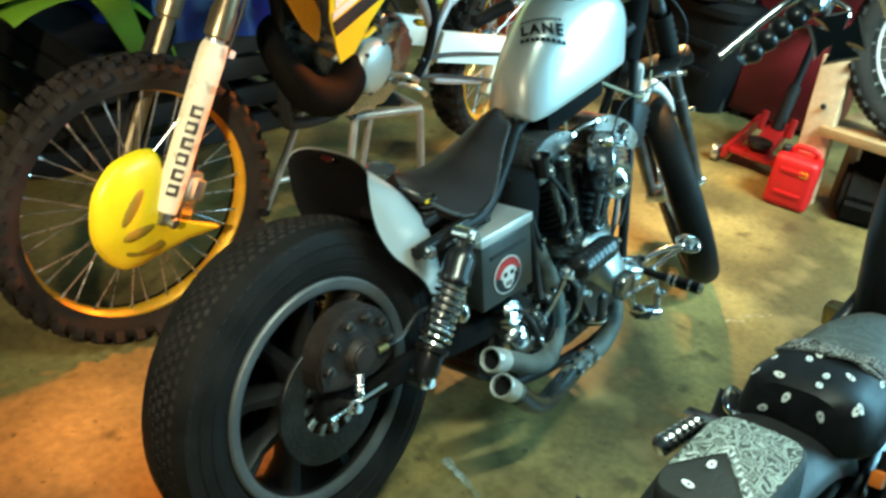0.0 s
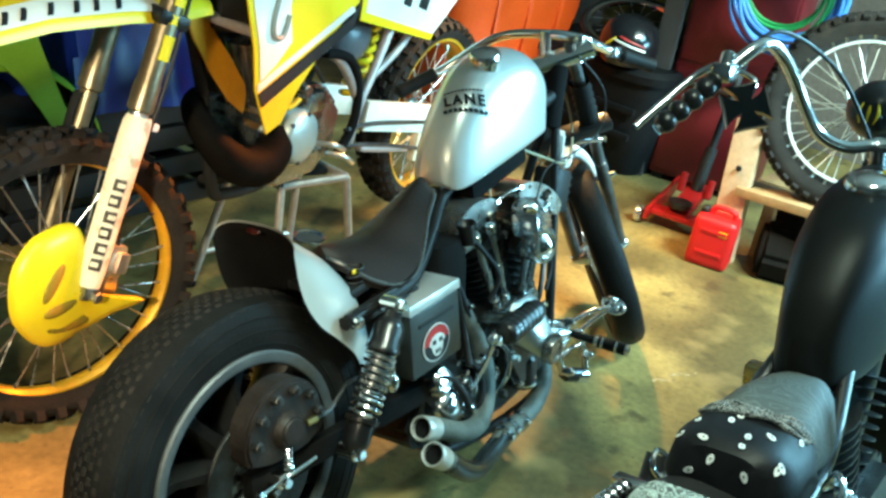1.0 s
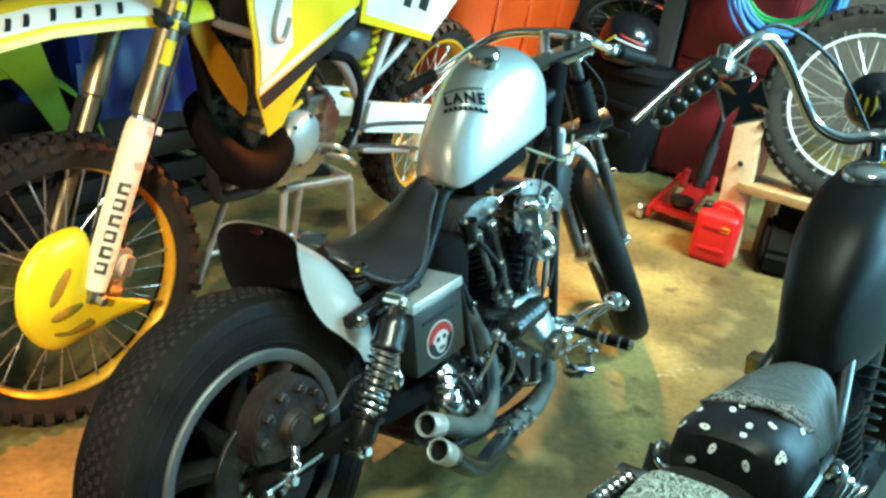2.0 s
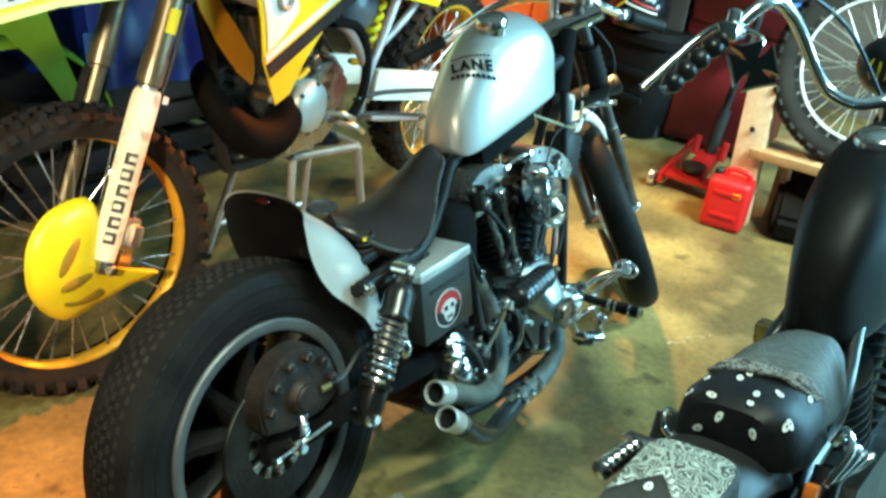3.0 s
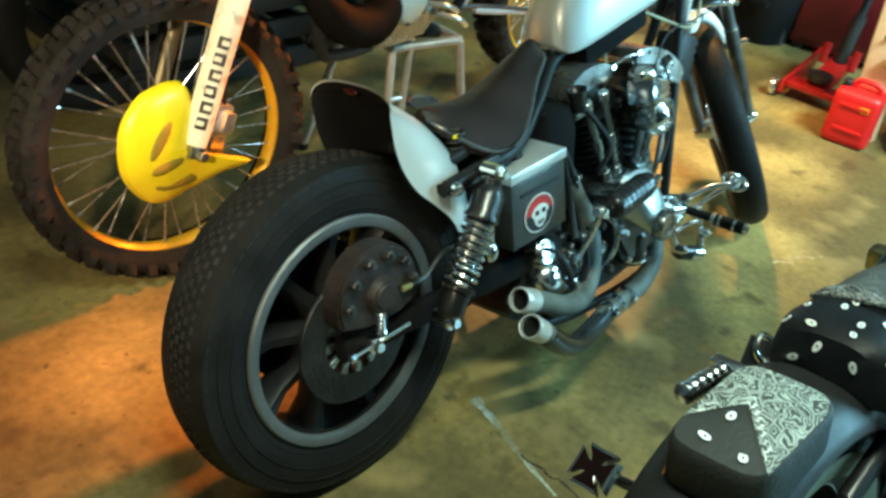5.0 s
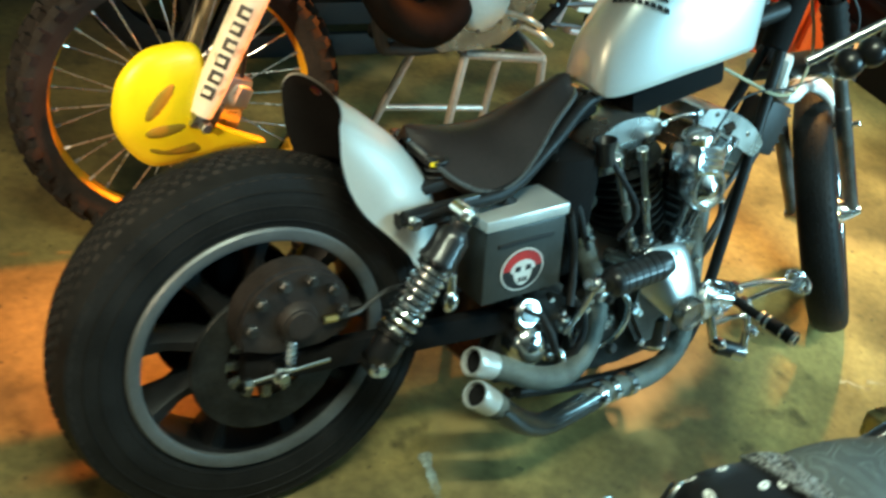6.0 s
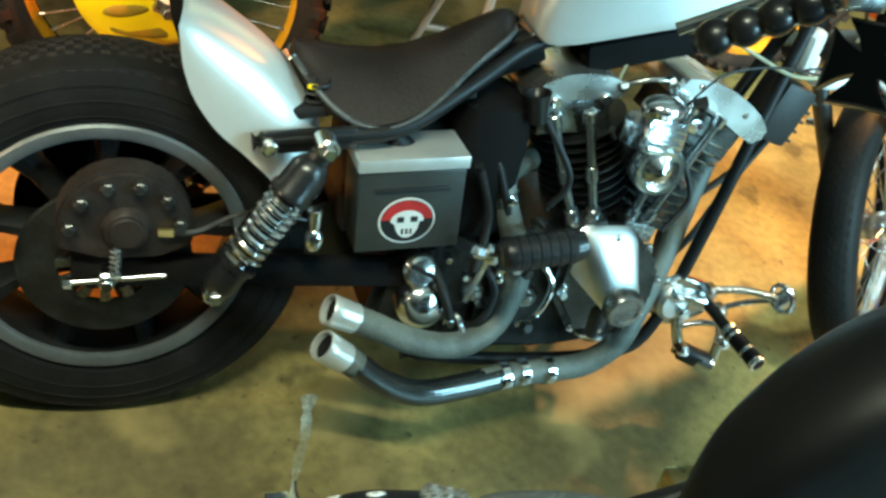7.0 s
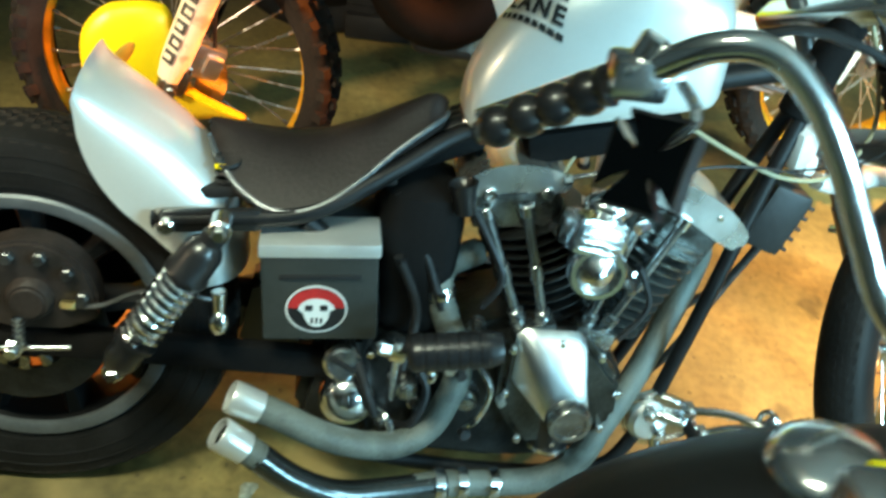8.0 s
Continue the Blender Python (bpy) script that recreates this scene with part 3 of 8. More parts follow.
def tank_lettering(tank):
    """Black print laid on the rear right shoulder of the tank."""
    bpy.context.view_layer.update()
    c, N = V(0.712, -0.040, 0.897), V(-0.66, -0.34, 0.66).normalized()
    X = (V(0.05, -0.073, 0.014) - N * V(0.05, -0.073, 0.014).dot(N)).normalized()
    Y = N.cross(X)
    ink = shade("black_print", (0.022, 0.022, 0.021), 0.5, 0, 0.3, 40, 200, 0.02, (0.12, 0.12, 0.11), 0.72, spec=0.05)

    def lay(name, flat, faces):
        bm = B()
        vs = [bm.verts.new((x, y, 0)) for x, y in flat]
        for f in faces:
            try:
                bm.faces.new([vs[i] for i in f])
            except ValueError:
                pass
        bmesh.ops.triangulate(bm, faces=bm.faces)
        bmesh.ops.subdivide_edges(bm, edges=[e for e in bm.edges if e.calc_length() > 0.004], cuts=3, use_grid_fill=True)
        for v in bm.verts:
            x, y = v.co.x, v.co.y
            hit, loc, nrm, _ = tank.ray_cast(c + X * x + Y * y + N * 0.1, -N)
            v.co = (loc + nrm * 0.002 + N * 0.003) if hit else (c + X * x + Y * y)
        part(name, bm, ink, tank, "", True)

    font = bpy.data.curves.new("print", "FONT")
    font.body, font.size, font.align_x, font.align_y = "LANE", 0.031, "CENTER", "CENTER"
    font.space_character = 1.3
    font.offset = 0.0014
    ob = new("print", font)
    dg = bpy.context.evaluated_depsgraph_get()
    me = ob.evaluated_get(dg).to_mesh()
    flat = [(v.co.x, v.co.y * 1.05) for v in me.vertices]
    faces = [list(q.vertices) for q in me.polygons]
    ob.evaluated_get(dg).to_mesh_clear()
    bpy.data.objects.remove(ob)
    bpy.data.curves.remove(font)
    lay("lettering", flat, faces)
    for k in range(9):
        x = -0.044 + 0.011 * k
        lay("lettering_bar", [(x - 0.0042, -0.027), (x + 0.0042, -0.027), (x + 0.0042, -0.0185), (x - 0.0042, -0.0185)], [(0, 1, 2, 3)])
    for k in range(11):
        x = -0.04 + 0.008 * k
        lay("lettering_bar", [(x - 0.0028, 0.021), (x + 0.0028, 0.021), (x + 0.0028, 0.0255), (x - 0.0028, 0.0255)], [(0, 1, 2, 3)])


PUSHROD = shade("dark_pushrod_steel", (0.30, 0.32, 0.32), 0.24, 0.9, 0.25, 18, 120, 0.05)
ROCKER_METAL = shade("satin_rocker_metal", (0.62, 0.63, 0.61), 0.30, 0.9, 0.12, 16, 110, 0.06, (0.30, 0.29, 0.27), 0.7)
ROCKER_REAR = [(0.648, 0.607), (0.658, 0.634), (0.690, 0.655), (0.735, 0.664), (0.785, 0.660), (0.812, 0.645), (0.814, 0.628), (0.79, 0.622), (0.73, 0.618), (0.68, 0.606)]
COVER_DULL = shade("dull_dark_cover", (0.10, 0.105, 0.10), 0.36, 0.85, 0.35, 16, 140, 0.2, (0.02, 0.018, 0.015), 0.55)


def chopper_engine():
    bm = B()
    outline = [(0.60, 0.16), (0.64, 0.125), (0.78, 0.115), (0.92, 0.135), (0.97, 0.2), (0.975, 0.29), (0.93, 0.36), (0.86, 0.41), (0.78, 0.41), (0.70, 0.385), (0.63, 0.32), (0.6, 0.24)]
    plate(bm, [V(u, 0, w) for u, w in outline], 0.2, 0.02)
    eng = part("engine_case", bm, CAST_DARK, chopper, "dark cast crankcase")
    bm = B()
    plate(bm, [V(u, 0.0, w) for u, w in ((0.42, 0.2), (0.46, 0.15), (0.62, 0.14), (0.63, 0.33), (0.56, 0.37), (0.45, 0.36))], 0.2, 0.018)
    part("gearbox", bm, CAST_DARK, chopper, "dark cast gearbox housing")
    crank = V(0.885, 0, 0.285)
    for ang, nm in ((-22.5, "rear"), (22.5, "front")):
        d = V(math.sin(radians(ang)), 0, math.cos(radians(ang)))
        bm = B()
        cyl(bm, crank + d * 0.06, crank + d * 0.335, 0.058, n=24)
        barrel = part("cylinder", bm, CAST_DARK, chopper, "finned black cylinder")
        # Rear fins coloured dark, front ones bright: how each is lit is painted in.
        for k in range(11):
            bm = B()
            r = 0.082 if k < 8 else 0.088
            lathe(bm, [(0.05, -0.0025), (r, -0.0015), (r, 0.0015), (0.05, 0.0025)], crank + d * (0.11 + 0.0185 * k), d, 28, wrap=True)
            part("fin", bm, CAST_DARK if ang < 0 else LIT_FIN_METAL if k < 7 else CAST_ALU, barrel)
        # rocker box: rounded lid along the fore-aft line
        top = V(0.735, 0, 0.622) if ang < 0 else V(0.985, 0, 0.638)
        tilt = radians(6 if ang < 0 else -33)
        side = V(-math.cos(tilt), 0, -math.sin(tilt))
        up_ = V(-math.sin(tilt), 0, math.cos(tilt))
        outline = ROCKER_REAR if ang < 0 else \
            [(0.904, 0.634), (0.908, 0.654), (0.928, 0.665), (0.985, 0.660), (1.05, 0.634), (1.10, 0.600), (1.122, 0.568), (1.112, 0.550), (1.08, 0.556), (1.02, 0.590), (0.96, 0.616)]
        bm = B()
        plate(bm, smooth_line([V(a, 0, b) for a, b in outline], 4, True), 0.136, 0.007)
        rb = part("rocker_box", bm, ROCKER_METAL, chopper, "satin grey metal rocker box")
        bm = B()
        base_line = [V(0.668, 0, 0.592), V(0.795, 0, 0.604)] if ang < 0 else [V(0.93, 0, 0.606), V(1.07, 0, 0.546)]
        mid = (base_line[0] + base_line[1]) / 2
        run = base_line[1] - base_line[0]
        box(bm, mid - up_ * 0.014, (run.length, 0.124, 0.060), Euler((0, -math.atan2(run.z, run.x), 0)).to_matrix(), 0.005)
        # Rear head brighter than the front: its light is put into the material.
        part("rocker_base", bm, CAST_ALU if ang < 0 else COVER_DULL, rb, "cast head below the lid, the rear one coloured brighter")
        for t in (-0.06, 0.06):
            bm = B()
            p = top + side * -t * 0.75 - AX * 0.066 - up_ * 0.006 if ang < 0 else V(1.01 + t * 0.9, -0.062, 0.628 - t * 0.42)
            cyl(bm, p, p - AX * 0.009, 0.011 if ang < 0 else 0.006, n=14, bev=0.002)
            part("rocker_bolt", bm, CHROME, rb)
    for u0, u1, w1 in ((0.775, 0.682, 0.600), (0.815, 0.745, 0.610), (0.875, 0.938, 0.635), (0.905, 1.00, 0.610)):
        bm = B()
        a, b = V(u0, -0.092, 0.385), V(u1, -0.088, w1)
        d = (b - a).normalized()
        cyl(bm, a, b, 0.0085, n=14)
        cyl(bm, a - d * 0.01, a + d * 0.045, 0.0135, n=16, bev=0.003)
        cyl(bm, a + d * 0.1, a + d * 0.13, 0.0115, n=16, bev=0.002)
        rod = part("pushrod_tube", bm, PUSHROD, chopper, "dark steel pushrod tube")
        bm = B()
        cyl(bm, b - d * 0.022, b, 0.0125, n=16, bev=0.002)
        part("tube_collar", bm, CHROME, rod)
    # cam cover and cone
    bm = B()
    plate(bm, [V(u, -0.118, w) for u, w in ((0.745, 0.40), (0.87, 0.41), (0.945, 0.33), (0.95, 0.25), (0.90, 0.20), (0.80, 0.19), (0.745, 0.27))], 0.05, 0.012)
    cam_cover = part("cam_cover", bm, COVER_DULL, chopper, "cast aluminium cam cover")
    bm = B()
    loops = []
    for f, v in ((0.0, -0.135), (0.12, -0.152), (0.85, -0.185), (1.0, -0.190)):
        row = []
        for k in range(24):
            a = math.tau * k / 24 + 0.13
            ca, sa = math.cos(a), math.sin(a)
            m = max(abs(ca), abs(sa))
            sq = V(0.815 + 0.056 * ca / m, v, 0.368 + 0.050 * sa / m)
            ro = V(0.852 + 0.034 * ca, v, 0.292 + 0.034 * sa)
            row.append(sq.lerp(ro, f))
        loops.append(row)
    rings(bm, loops)
    cone = part("cone_cover", bm, POLISHED, cam_cover, "polished tapered ignition cover")
    bm = B()
    lathe(bm, [(0.036, 0.0), (0.037, 0.02), (0.033, 0.026), (0.026, 0.026), (0.024, 0.023), (0.0001, 0.023)], V(0.852, -0.186, 0.290), V(0.05, -1, -0.1), 28)
    part("timing_cap", bm, CAST_ALU, cam_cover, "round cast timing cap")
    for u, w in ((0.755, 0.385), (0.755, 0.30), (0.79, 0.21), (0.85, 0.205), (0.925, 0.24), (0.94, 0.31), (0.90, 0.38), (0.83, 0.402)):
        bm = B()
        cyl(bm, V(u, -0.142, w), V(u, -0.152, w), 0.008, n=6, bev=0.002)
        cyl(bm, V(u, -0.152, w), V(u, -0.156, w), 0.0045, n=10)
        part("case_bolt", bm, CHROME, cam_cover)
    # lifter blocks under the pushrods
    for u in (0.795, 0.89):
        bm = B()
        box(bm, V(u, -0.092, 0.392), (0.07, 0.05, 0.036), Euler((0, radians(-12 if u < 0.85 else 12), 0)).to_matrix(), 0.008)
        part("lifter_block", bm, CAST_ALU, chopper, "cast lifter block")
    # black oil tank and plates that fill and darken the frame behind the battery box
    bm = B()
    loops = []
    for w, hu, hv in ((0.36, 0.05, 0.07), (0.38, 0.065, 0.085), (0.55, 0.07, 0.09), (0.60, 0.062, 0.08), (0.615, 0.03, 0.05)):
        loops.append([V(0.595 + hu * math.copysign(abs(math.cos(t)) ** 0.6, math.cos(t)), -0.01 + hv * math.copysign(abs(math.sin(t)) ** 0.6, math.sin(t)), w) for t in [math.tau * k / 24 for k in range(24)]])
    rings(bm, loops)
    part("oil_tank", bm, INSIDE_BLACK, chopper, "dull near-black oil tank that keeps the frame gap dark")
    bm = B()
    box(bm, V(0.46, 0.02, 0.45), (0.19, 0.16, 0.20), None, 0.02)
    part("battery", bm, BLACK_SATIN, chopper, "black battery case")
    bm = B()
    plate(bm, [V(u, 0.11, w) for u, w in ((0.30, 0.22), (0.42, 0.16), (0.80, 0.14), (0.95, 0.18), (0.98, 0.30), (0.88, 0.40), (0.5, 0.40), (0.32, 0.34))], 0.07, 0.02)
    part("primary_cover", bm, BLACK_PAINT, chopper, "black primary drive cover")
    bm = B()
    box(bm, V(0.40, 0.0, 0.60), (0.30, 0.16, 0.02), Euler((0, radians(-10), 0)).to_matrix(), 0.006)
    part("seat_pan", bm, BLACK_SATIN, chopper, "black steel seat pan")
    # small plumbing round the cases
    for pts, r, mt in (([V(0.70, -0.12, 0.20), V(0.72, -0.15, 0.25), V(0.73, -0.15, 0.31), V(0.70, -0.13, 0.35)], 0.006, CHROME),
                       ([V(0.58, -0.11, 0.20), V(0.61, -0.15, 0.23), V(0.63, -0.14, 0.29), V(0.60, -0.12, 0.34)], 0.007, BLACK_SATIN),
                       ([V(0.545, -0.11, 0.24), V(0.57, -0.15, 0.24), V(0.585, -0.16, 0.20)], 0.006, CHROME),
                       ([V(0.70, -0.115, 0.44), V(0.72, -0.13, 0.50), V(0.69, -0.11, 0.56), V(0.66, -0.09, 0.60)], 0.006, BLACK_SATIN)):
        bm = B()
        tube(bm, pts, r, 9, 6)
        part("oil_line", bm, mt, chopper)
    for p, r in ((V(0.70, -0.12, 0.265), 0.022), (V(0.655, -0.115, 0.20), 0.016), (V(0.60, -0.115, 0.275), 0.02), (V(0.565, -0.12, 0.215), 0.013), (V(0.635, -0.12, 0.31), 0.012)):
        bm = B()
        lathe(bm, [(r, -0.03), (r, 0.006), (r * 0.8, 0.012), (r * 0.55, 0.012), (r * 0.5, 0.02), (0.0001, 0.021)], p, V(0, -1, 0), 18)
        part("case_plug", bm, CHROME if r < 0.02 else CAST_ALU, eng)
    # oil filter
    bm = B()
    a, b = V(0.577, -0.232, 0.423), V(0.712, -0.236, 0.445)
    d = (b - a).normalized()
    prof = [(0.0001, 0), (0.02, 0), (0.027, 0.006)]
    for k in range(7):
        prof += [(0.0285, 0.012 + k * 0.016), (0.0285, 0.022 + k * 0.016), (0.027, 0.0235 + k * 0.016), (0.027, 0.0265 + k * 0.016)]
    prof += [(0.022, 0.14), (0.0001, 0.14)]
    lathe(bm, prof, a, d, 24)
    filt = part("oil_filter", bm, BLACK_PAINT, chopper, "ribbed black oil filter")
    bm = B()
    cyl(bm, V(0.675, -0.225, 0.432), V(0.70, -0.10, 0.40), 0.014, n=14, bev=0.003)
    part("filter_stem", bm, CAST_ALU, filt)
    # upright dark canister below the cam cover
    bm = B()
    lathe(bm, [(0.0001, 0.0), (0.028, 0.0), (0.0345, 0.006), (0.036, 0.014), (0.036, 0.075), (0.03, 0.082), (0.0001, 0.083)], V(0.852, -0.118, 0.172), V(-0.02, 0.02, 1), 28)
    canister = part("canister", bm, BLACK_PAINT, chopper, "black upright canister below the cam cover")
    bm = B()
    lathe(bm, [(0.0345, -0.004), (0.0378, -0.003), (0.0378, 0.003), (0.0345, 0.004)], V(0.852, -0.118, 0.184), V(-0.02, 0.02, 1), 28, wrap=True)
    part("canister_band", bm, CHROME, canister)
    bm = B()
    box(bm, V(0.566, -0.222, 0.420), (0.026, 0.028, 0.026), Euler((0.2, 0.3, 0)).to_matrix(), 0.006)
    cyl(bm, V(0.558, -0.222, 0.42), V(0.535, -0.226, 0.428), 0.011, n=6, bev=0.002)
    tube(bm, [V(0.566, -0.215, 0.41), V(0.568, -0.19, 0.35), V(0.575, -0.15, 0.28)], 0.006, 10)
    part("oil_fitting", bm, CHROME, chopper)
    # starter dome with slotted cap
    bm = B()
    lathe(bm, [(0.045, -0.02), (0.047, 0.02), (0.044, 0.034), (0.034, 0.046), (0.018, 0.053), (0.0001, 0.055)], V(0.505, -0.105, 0.255), V(0.1, -1, 0.1), 28)
    part("starter_cover", bm, CHROME, chopper, "chrome domed starter cover")
    bm = B()
    lathe(bm, [(0.03, -0.03), (0.03, 0.012), (0.025, 0.017), (0.02, 0.017), (0.02, 0.024), (0.0001, 0.026)], V(0.492, -0.12, 0.325), V(0.0, -1, 0.35), 24)
    cap_ = part("filler_plug", bm, CHROME, chopper, "chrome filler plug")
    bm = B()
    box(bm, V(0.492, -0.1475, 0.336), (0.05, 0.006, 0.007), Euler((0.35, 0.5, 0)).to_matrix(), 0.002)
    part("plug_slot", bm, BLACK_SATIN, cap_)
    bm = B()
    ball(bm, V(0.302, -0.145, 0.398), (0.016, 0.014, 0.022), 16)
    cyl(bm, V(0.302, -0.143, 0.41), V(0.300, -0.14, 0.45), 0.009, 0.012, 14, 0.002)
    part("marker_lamp", bm, CHROME, chopper, "small chrome marker lamp")
    # Two near-black filler boxes, added to shade the gaps round the tank.
    bm = B()
    box(bm, V(0.86, 0.01, 0.705), (0.24, 0.11, 0.05), Euler((0, radians(-14), 0)).to_matrix(), 0.01)
    part("ignition_coil", bm, INSIDE_BLACK, chopper, "black coil box added to darken the gap under the tank")
    bm = B()
    box(bm, V(0.62, 0.03, 0.66), (0.12, 0.10, 0.05), Euler((0, radians(-25), 0)).to_matrix(), 0.01)
    part("wiring_cover", bm, INSIDE_BLACK, chopper, "black wiring box added to darken the gap behind the tank")
    rnd = random.Random(21)
    for k in range(14):
        p = V(rnd.uniform(0.80, 0.93), rnd.uniform(-0.15, -0.09), rnd.uniform(0.50, 0.655))
        bm = B()
        d = V(rnd.uniform(-1, 1), rnd.uniform(-1, -0.2), rnd.uniform(-1, 1)).normalized()
        cyl(bm, p, p + d * rnd.uniform(0.012, 0.03), rnd.uniform(0.005, 0.010), n=rnd.choice((6, 12)), bev=0.0015)
        part("carb_fitting", bm, rnd.choice((CHROME, CHROME, POLISHED, BRASS, BLACK_PAINT)), chopper)
    for k in range(10):
        p = V(rnd.uniform(0.52, 0.76), rnd.uniform(-0.155, -0.12), rnd.uniform(0.19, 0.36))
        bm = B()
        cyl(bm, p, p + V(rnd.uniform(-0.3, 0.3), -1, rnd.uniform(-0.3, 0.3)).normalized() * rnd.uniform(0.008, 0.02), rnd.uniform(0.006, 0.012), n=6, bev=0.0015)
        part("case_fitting", bm, rnd.choice((CHROME, POLISHED, CHROME, BLACK_PAINT)), chopper)
    bm = B()
    ball(bm, V(0.865, -0.112, 0.628), (0.040, 0.032, 0.024), 18)
    part("carburettor_top", bm, CHROME, chopper, "rounded chrome carburettor top")
    # carburettor and air cleaner
    bm = B()
    cyl(bm, V(0.885, -0.05, 0.575), V(0.868, -0.13, 0.565), 0.03, 0.034, 24, 0.004)
    box(bm, V(0.875, -0.10, 0.535), (0.06, 0.06, 0.05), None, 0.012)
    carb = part("carburettor", bm, CAST_ALU, chopper, "cast carburettor")
    bm = B()
    lathe(bm, [(0.030, -0.035), (0.042, -0.03), (0.045, -0.01), (0.045, 0.008), (0.041, 0.014), (0.034, 0.014), (0.031, 0.008), (0.022, 0.012), (0.012, 0.022), (0.0001, 0.024)], V(0.850, -0.168, 0.548), V(-0.05, -1, 0.05), 36)
    part("carb_cover", bm, CHROME, carb, "round domed chrome cover")
    bm = B()
    rotc = Euler((radians(-10), radians(12), radians(8))).to_matrix()
    box(bm, V(0.838, -0.145, 0.598), (0.088, 0.068, 0.058), rotc, 0.012)
    air = part("air_cleaner", bm, CHROME, carb, "small square ribbed chrome air cleaner")
    for k in range(4):
        bm = B()
        box(bm, V(0.838, -0.145, 0.598) + rotc @ V(0, -0.035, -0.018 + 0.012 * k), (0.07, 0.006, 0.005), rotc, 0.002)
        part("cleaner_rib", bm, CHROME, air)
    bm = B()
    lathe(bm, [(0.016, 0), (0.018, 0.03), (0.022, 0.045), (0.023, 0.05), (0.02, 0.05), (0.014, 0.04), (0.0001, 0.03)], V(0.655, -0.092, 0.588), V(-0.22, 0.05, 1), 20)
    part("intake_horn", bm, BLACK_PAINT, carb, "black intake horn")
    bm = B()
    tube(bm, [V(0.800, -0.066, 0.640), V(0.812, -0.070, 0.651), V(0.840, -0.080, 0.664), V(0.868, -0.086, 0.668), V(0.895, -0.078, 0.660), V(0.915, -0.066, 0.650)], 0.0042, 10, 6)
    oil = part("rocker_oil_line", bm, CHROME, chopper, "thin bright oil line between the rocker boxes")
    for p in (V(0.806, -0.068, 0.646), V(0.880, -0.086, 0.667)):
        bm = B()
        cyl(bm, p - V(0.007, 0, 0.002), p + V(0.007, 0, 0.002), 0.0085, n=6, bev=0.0015)
        part("banjo_nut", bm, CHROME, oil)
    for pts, r, mt in (([V(0.803, -0.055, 0.645), V(0.806, -0.05, 0.658), V(0.822, -0.036, 0.682), V(0.845, -0.018, 0.712)], 0.0034, CABLE_CREAM),
                       ([V(0.983, -0.026, 0.738), V(1.06, -0.045, 0.706), V(1.15, -0.05, 0.675), V(1.25, -0.02, 0.675), V(1.31, 0.01, 0.75), V(1.28, 0.03, 0.87), V(1.23, 0.05, 0.97)], 0.0036, CABLE_CREAM),
                       ([V(0.90, -0.12, 0.64), V(0.97, -0.10, 0.69), V(1.08, -0.08, 0.70), V(1.2, -0.05, 0.68)], 0.0022, BLACK_SATIN),
                       ([V(0.93, -0.12, 0.54), V(0.96, -0.13, 0.47), V(0.92, -0.14, 0.41)], 0.005, BLACK_SATIN)):
        bm = B()
        tube(bm, pts, r, 8, 6)
        part("cable", bm, mt, chopper)
    for sgn, off in ((-1, 0.0), (1, 0.03)):
        bm = B()
        tube(bm, [V(1.19 + off, 0.03 * sgn, 0.60), V(1.13 + off, 0.02 * sgn, 0.46), V(1.06, 0.04 * sgn, 0.33), V(1.03, 0.0, 0.24)], 0.0075, 10, 6)
        part("braided_hose", bm, STEEL_DARK, chopper)
    # hoses of the oil system
    for pts in ([V(0.56, -0.12, 0.52), V(0.60, -0.11, 0.42), V(0.585, -0.14, 0.33)], [V(0.55, -0.07, 0.60), V(0.60, -0.09, 0.52), V(0.64, -0.1, 0.42)], [V(0.5, -0.1, 0.36), V(0.53, -0.15, 0.3), V(0.55, -0.16, 0.25)]):
        bm = B()
        tube(bm, pts, 0.008, 10, 8)
        part("oil_hose", bm, BLACK_SATIN, chopper)


